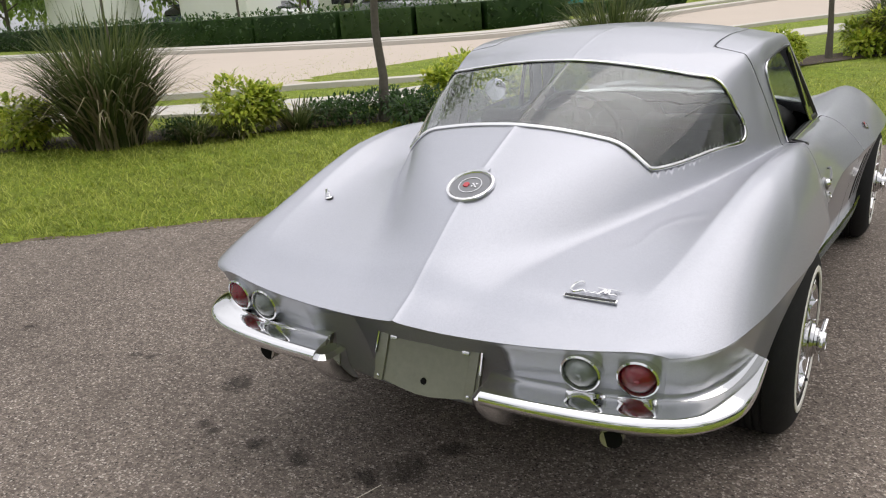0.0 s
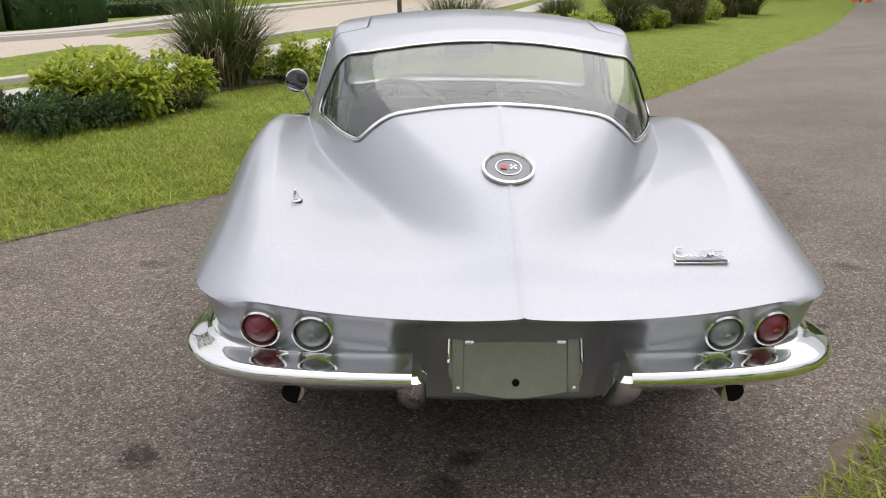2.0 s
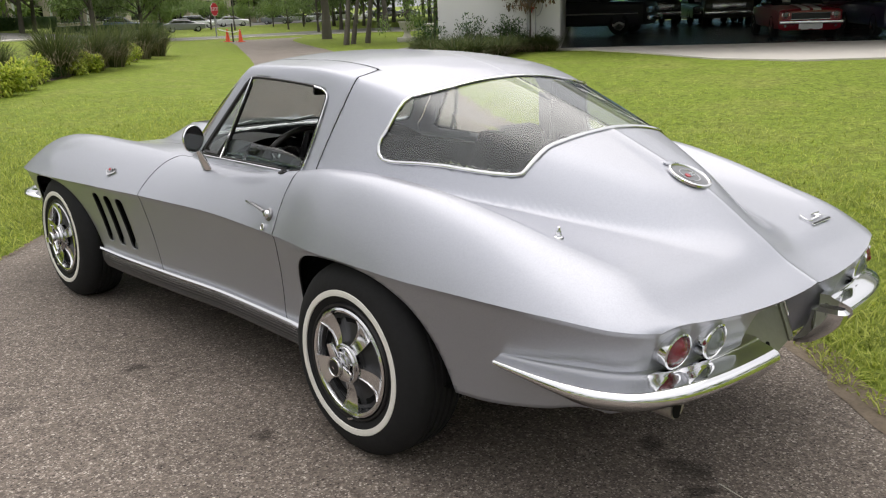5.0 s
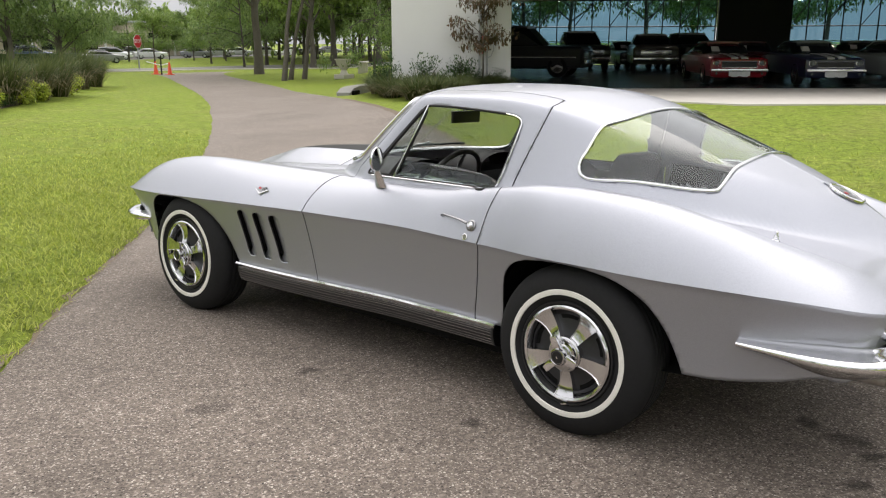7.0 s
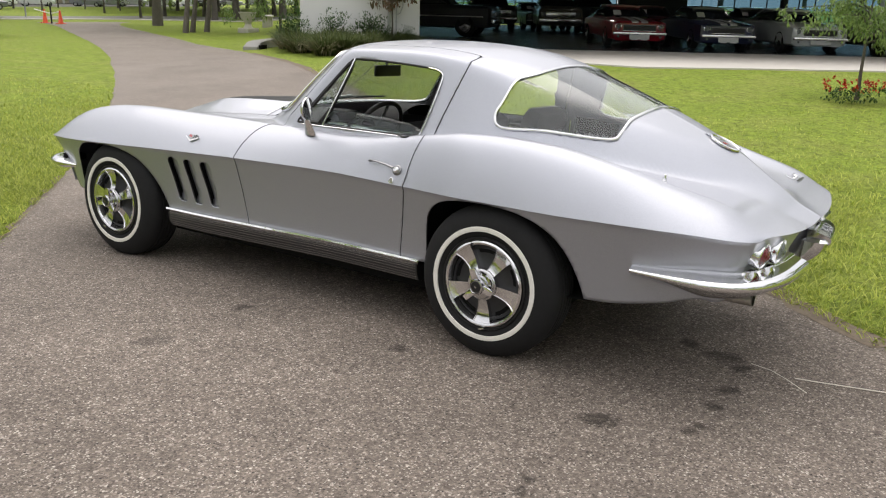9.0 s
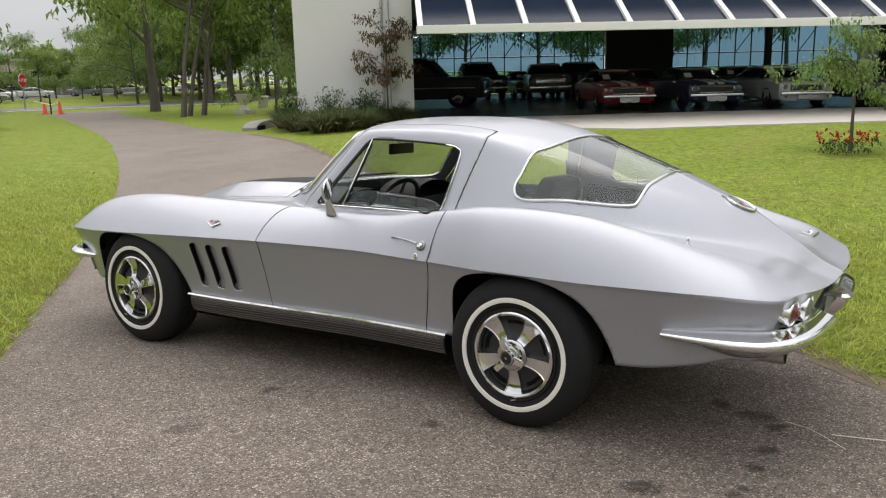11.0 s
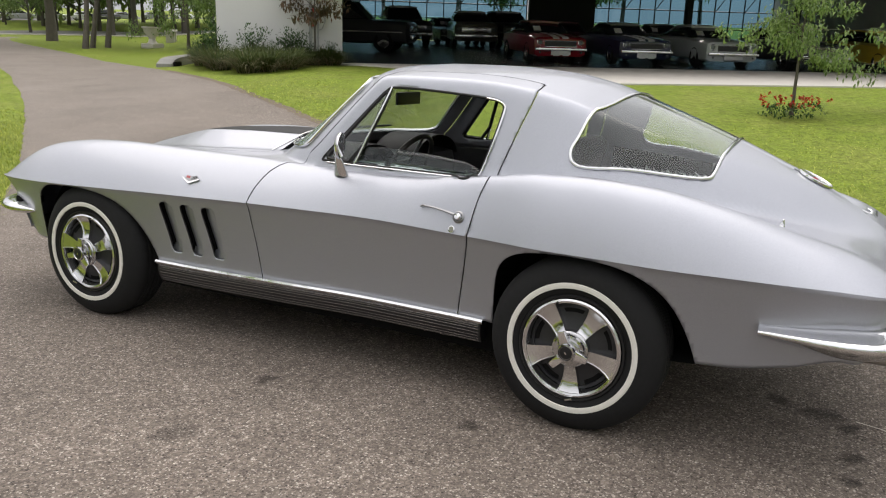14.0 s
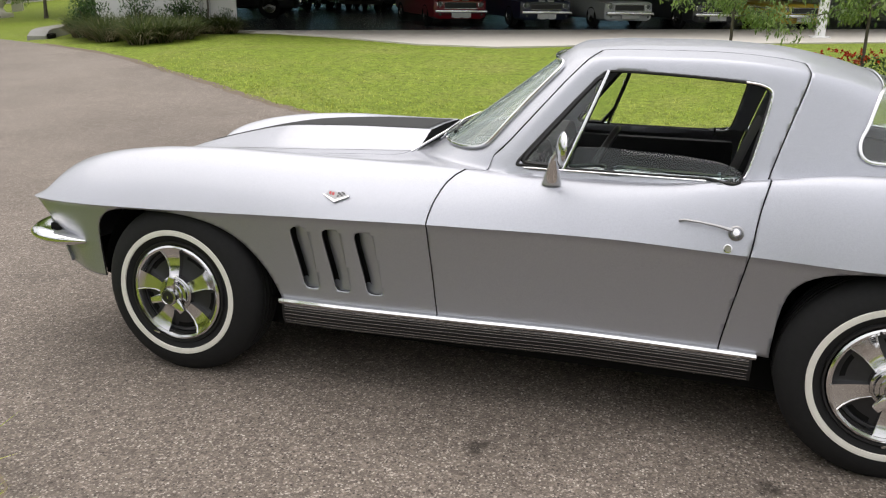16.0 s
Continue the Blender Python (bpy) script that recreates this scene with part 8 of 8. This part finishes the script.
for k, (x, w) in enumerate(((-0.52, 0.36), (0.12, 0.72), (0.62, 0.16))):
    part("text_bar", box(x, -0.125, 0.72, w, 0.02, 0.20), WHITE, sg, smooth=False)
# hydrant
hy = thing("fire_hydrant", "yellow fire hydrant beside the street", "hydrant", Matrix.Translation((*afar(-3.5, 36.5), float(ground_z(*afar(-3.5, 36.5))) + 0.05)) @ Matrix.Scale(stretch(-3.5, 36.5), 4))
part("barrel", lathe([(0.13, 0), (0.13, 0.05), (0.09, 0.07), (0.09, 0.42), (0.12, 0.44), (0.12, 0.48), (0.08, 0.56), (0.03, 0.62), (0.0, 0.64)], 20, "z"), YELLOW, hy)
part("outlet", tube([(-0.17, 0, 0.34), (0.17, 0, 0.34)], 0.05, n=10), YELLOW, hy)
# barrier gate and bollard
gate = thing("barrier_gate", "yellow steel barrier gate across a side road", "gate", Matrix.Translation((*afar(7.6, 41.0), float(ground_z(*afar(7.6, 41.0))))) @ pose(0, 0, 0, 0, 0, -10) @ Matrix.Scale(stretch(7.6, 41.0), 4))
part("frame", tube([(-0.9, 0, 0.0), (-0.9, 0, 1.05), (0.9, 0, 1.05), (0.9, 0, 0.35), (-0.9, 0, 0.35)], 0.05, n=8), YELLOW, gate)
part("brace", tube([(-0.9, 0, 0.35), (0.9, 0, 1.05)], 0.04, n=8), YELLOW, gate)
part("white_post", tube([(1.5, 0, 0), (1.5, 0, 1.5)], 0.10, n=10), WHITE, gate)


def building(label, x, y, turn, w, d, h, mat, bays):
    b = thing("building", label, "building", Matrix.Translation((x, y, float(ground_z(x, y)))) @ pose(0, 0, 0, 0, 0, turn))
    part("wall", box(0, 0, h / 2, w, d, h, 0.05), mat, b, smooth=False)
    part("roof", box(0, 0, h + 0.15, w + 0.8, d + 0.8, 0.3, 0.05), GALV, b, smooth=False)
    for k in range(bays):
        xx = -w / 2 + (k + 0.5) * w / bays
        win = part("window", box(xx, -d / 2 - 0.03, h * 0.45, w / bays * 0.55, 0.1, h * 0.5, 0.02), CAR_GLASS, b, smooth=False)
        part("sill", box(xx, -d / 2 - 0.08, h * 0.19, w / bays * 0.62, 0.18, 0.08), WHITE, win, smooth=False)
        part("pier", box(-w / 2 + k * w / bays, -d / 2 - 0.06, h / 2, 0.35, 0.16, h), WHITE, b, smooth=False)
    return b


building("white commercial building across the street", -30.0, 56.0, 28, 24, 10, 4.5, WHITE, 7)
building("pale building with dark windows behind the sign", -11.0, 62.0, 12, 16, 9, 4.2, BRICKISH, 6)
building("low beige building beyond the car park", 64.0, 142.0, -28, 50, 10, 5.5, BRICKISH, 9)
for x, y, tn in ((-34.5, 33.0, 80), (-44, 31, 84)):
    tk = thing("box_trailer", "white box trailer parked across the street", "trailer", Matrix.Translation((x, y, float(ground_z(x, y)))) @ pose(0, 0, 0, 0, 0, tn), group="trailers across the street")
    part("box", box(0, 0, 1.75, 2.4, 6.5, 2.3, 0.05), WHITE, tk, smooth=False)
    part("chassis", box(0, 0, 0.5, 1.8, 6.2, 0.2), UNDERBODY, tk, smooth=False)
    for yy in (-2.2, 2.0):
        for sx in (-1, 1):
            small_wheel(tk, sx * 1.1, yy, 0.42, GALV)
# white trailers seen through the hangar's rear glass
for s in (3.0, 9.5, 24.5, 31.0):
    tr = thing("lattice_trailer", "white lattice-sided trailer behind the hangar", "trailer", HM @ Matrix.Translation((s, DEEP + 7.0, 0.02)), group="trailers behind the hangar")
    part("bed", box(0, 0, 0.75, 5.6, 2.2, 0.25, 0.02), GALV, tr, smooth=False)
    for z in (1.1, 1.7):
        part("rail", tube([(-2.8, -1.1, z), (2.8, -1.1, z)], 0.06, n=6), WHITE, tr)
    for k in range(5):
        part("lattice", tube([(-2.8 + k * 1.12, -1.1, 1.1 if k % 2 else 1.7), (-1.68 + k * 1.12, -1.1, 1.7 if k % 2 else 1.1)], 0.05, n=6), WHITE, tr)
    for sx in (-1.6, 1.6):
        small_wheel(tr, sx, 0.0, 0.36, GALV)

# a dry twig on the asphalt
def gpt(x, y, lift=0.012):
    return (x, y, float(ground_z(x, y)) + lift)


DRY_WOOD = simple("pale_dry_wood", (0.62, 0.58, 0.50), 0.7, vary=0.15, scale=40)
twig = thing("twig", "pale dry twig lying on the asphalt", "twig")
part("stem", tube([gpt(-0.19, -0.98), gpt(-0.215, -1.07), gpt(-0.27, -1.14), gpt(-0.37, -1.24)], 0.0016, n=6), DRY_WOOD, twig)
stalk = thing("twig", "long straight pale grass stalk on the asphalt", "twig")
part("stem", tube([gpt(-0.24, -1.17), gpt(-0.215, -1.27), gpt(-0.18, -1.40), gpt(-0.12, -1.60)], 0.0024, n=6), DRY_WOOD, stalk)

# ---- grass blades near the camera's way, and along the edge of the asphalt ----
rng = np.random.default_rng(5)
def scatter(n, x0, x1, y0, y1):
    return rng.uniform(x0, x1, n), rng.uniform(y0, y1, n)


XS, YS = [], []
for n, x0, x1, y0, y1 in ((560000, -12.0, 5.0, -1.0, 15.0), (300000, -0.5, 10.5, -5.0, 10.0)):
    gx, gy = scatter(n, x0, x1, y0, y1)
    d = poly_sdf(gx, gy, smooth_line(DRIVE_L, 1) + smooth_line(DRIVE_R, 1)[::-1])
    near = np.where(gx * 0.75 < gy - 2.5, np.exp(-np.clip(d, 0, 9) / 2.6), np.exp(-np.clip(d, 0, 9) / 1.7))
    away = np.exp(-np.clip(np.hypot(gx + 3.0, gy + 1.0) - 5.5, 0, 30) / 3.0)
    ok = (d > -0.012) & (rng.random(n) < near * (0.1 + 0.9 * away) + 0.25 * away)
    XS.append(gx[ok])
    YS.append(gy[ok])
gx, gy = np.concatenate(XS), np.concatenate(YS)
keep = rng.permutation(len(gx))[:300000]
gx, gy = gx[keep], gy[keep]
d = poly_sdf(gx, gy, smooth_line(DRIVE_L, 1) + smooth_line(DRIVE_R, 1)[::-1])
gz = ground_z(gx, gy) + 0.018 * step(0.0, 0.35, d) - 0.004
n = len(gx)
a = rng.uniform(0, 2 * np.pi, n)
h = rng.uniform(0.018, 0.060, n) * (0.8 + 0.5 * rng.random(n) ** 3)
lx, ly = np.cos(a), np.sin(a)
lean_by = rng.uniform(0.6, 2.6, n) * h
w = rng.uniform(0.0022, 0.0050, n)
base = np.stack([gx, gy, gz], -1)
sidev = np.stack([-ly, lx, np.zeros(n)], -1) * w[:, None]
midp = base + np.stack([lx * lean_by * 0.35, ly * lean_by * 0.35, h * 0.62], -1)
tipp = base + np.stack([lx * lean_by, ly * lean_by, h], -1)
GV = np.stack([base - sidev, base + sidev, midp + sidev * 0.8, midp - sidev * 0.8, tipp], 1).reshape(-1, 3)
GF = []
for k in range(n):
    i = k * 5
    GF += [(i, i + 1, i + 2, i + 3), (i + 3, i + 2, i + 4)]
tagged(mesh_ob("grass", GV, GF, BLADE), "short green grass blades on the lawn", "grass", kind="stuff")
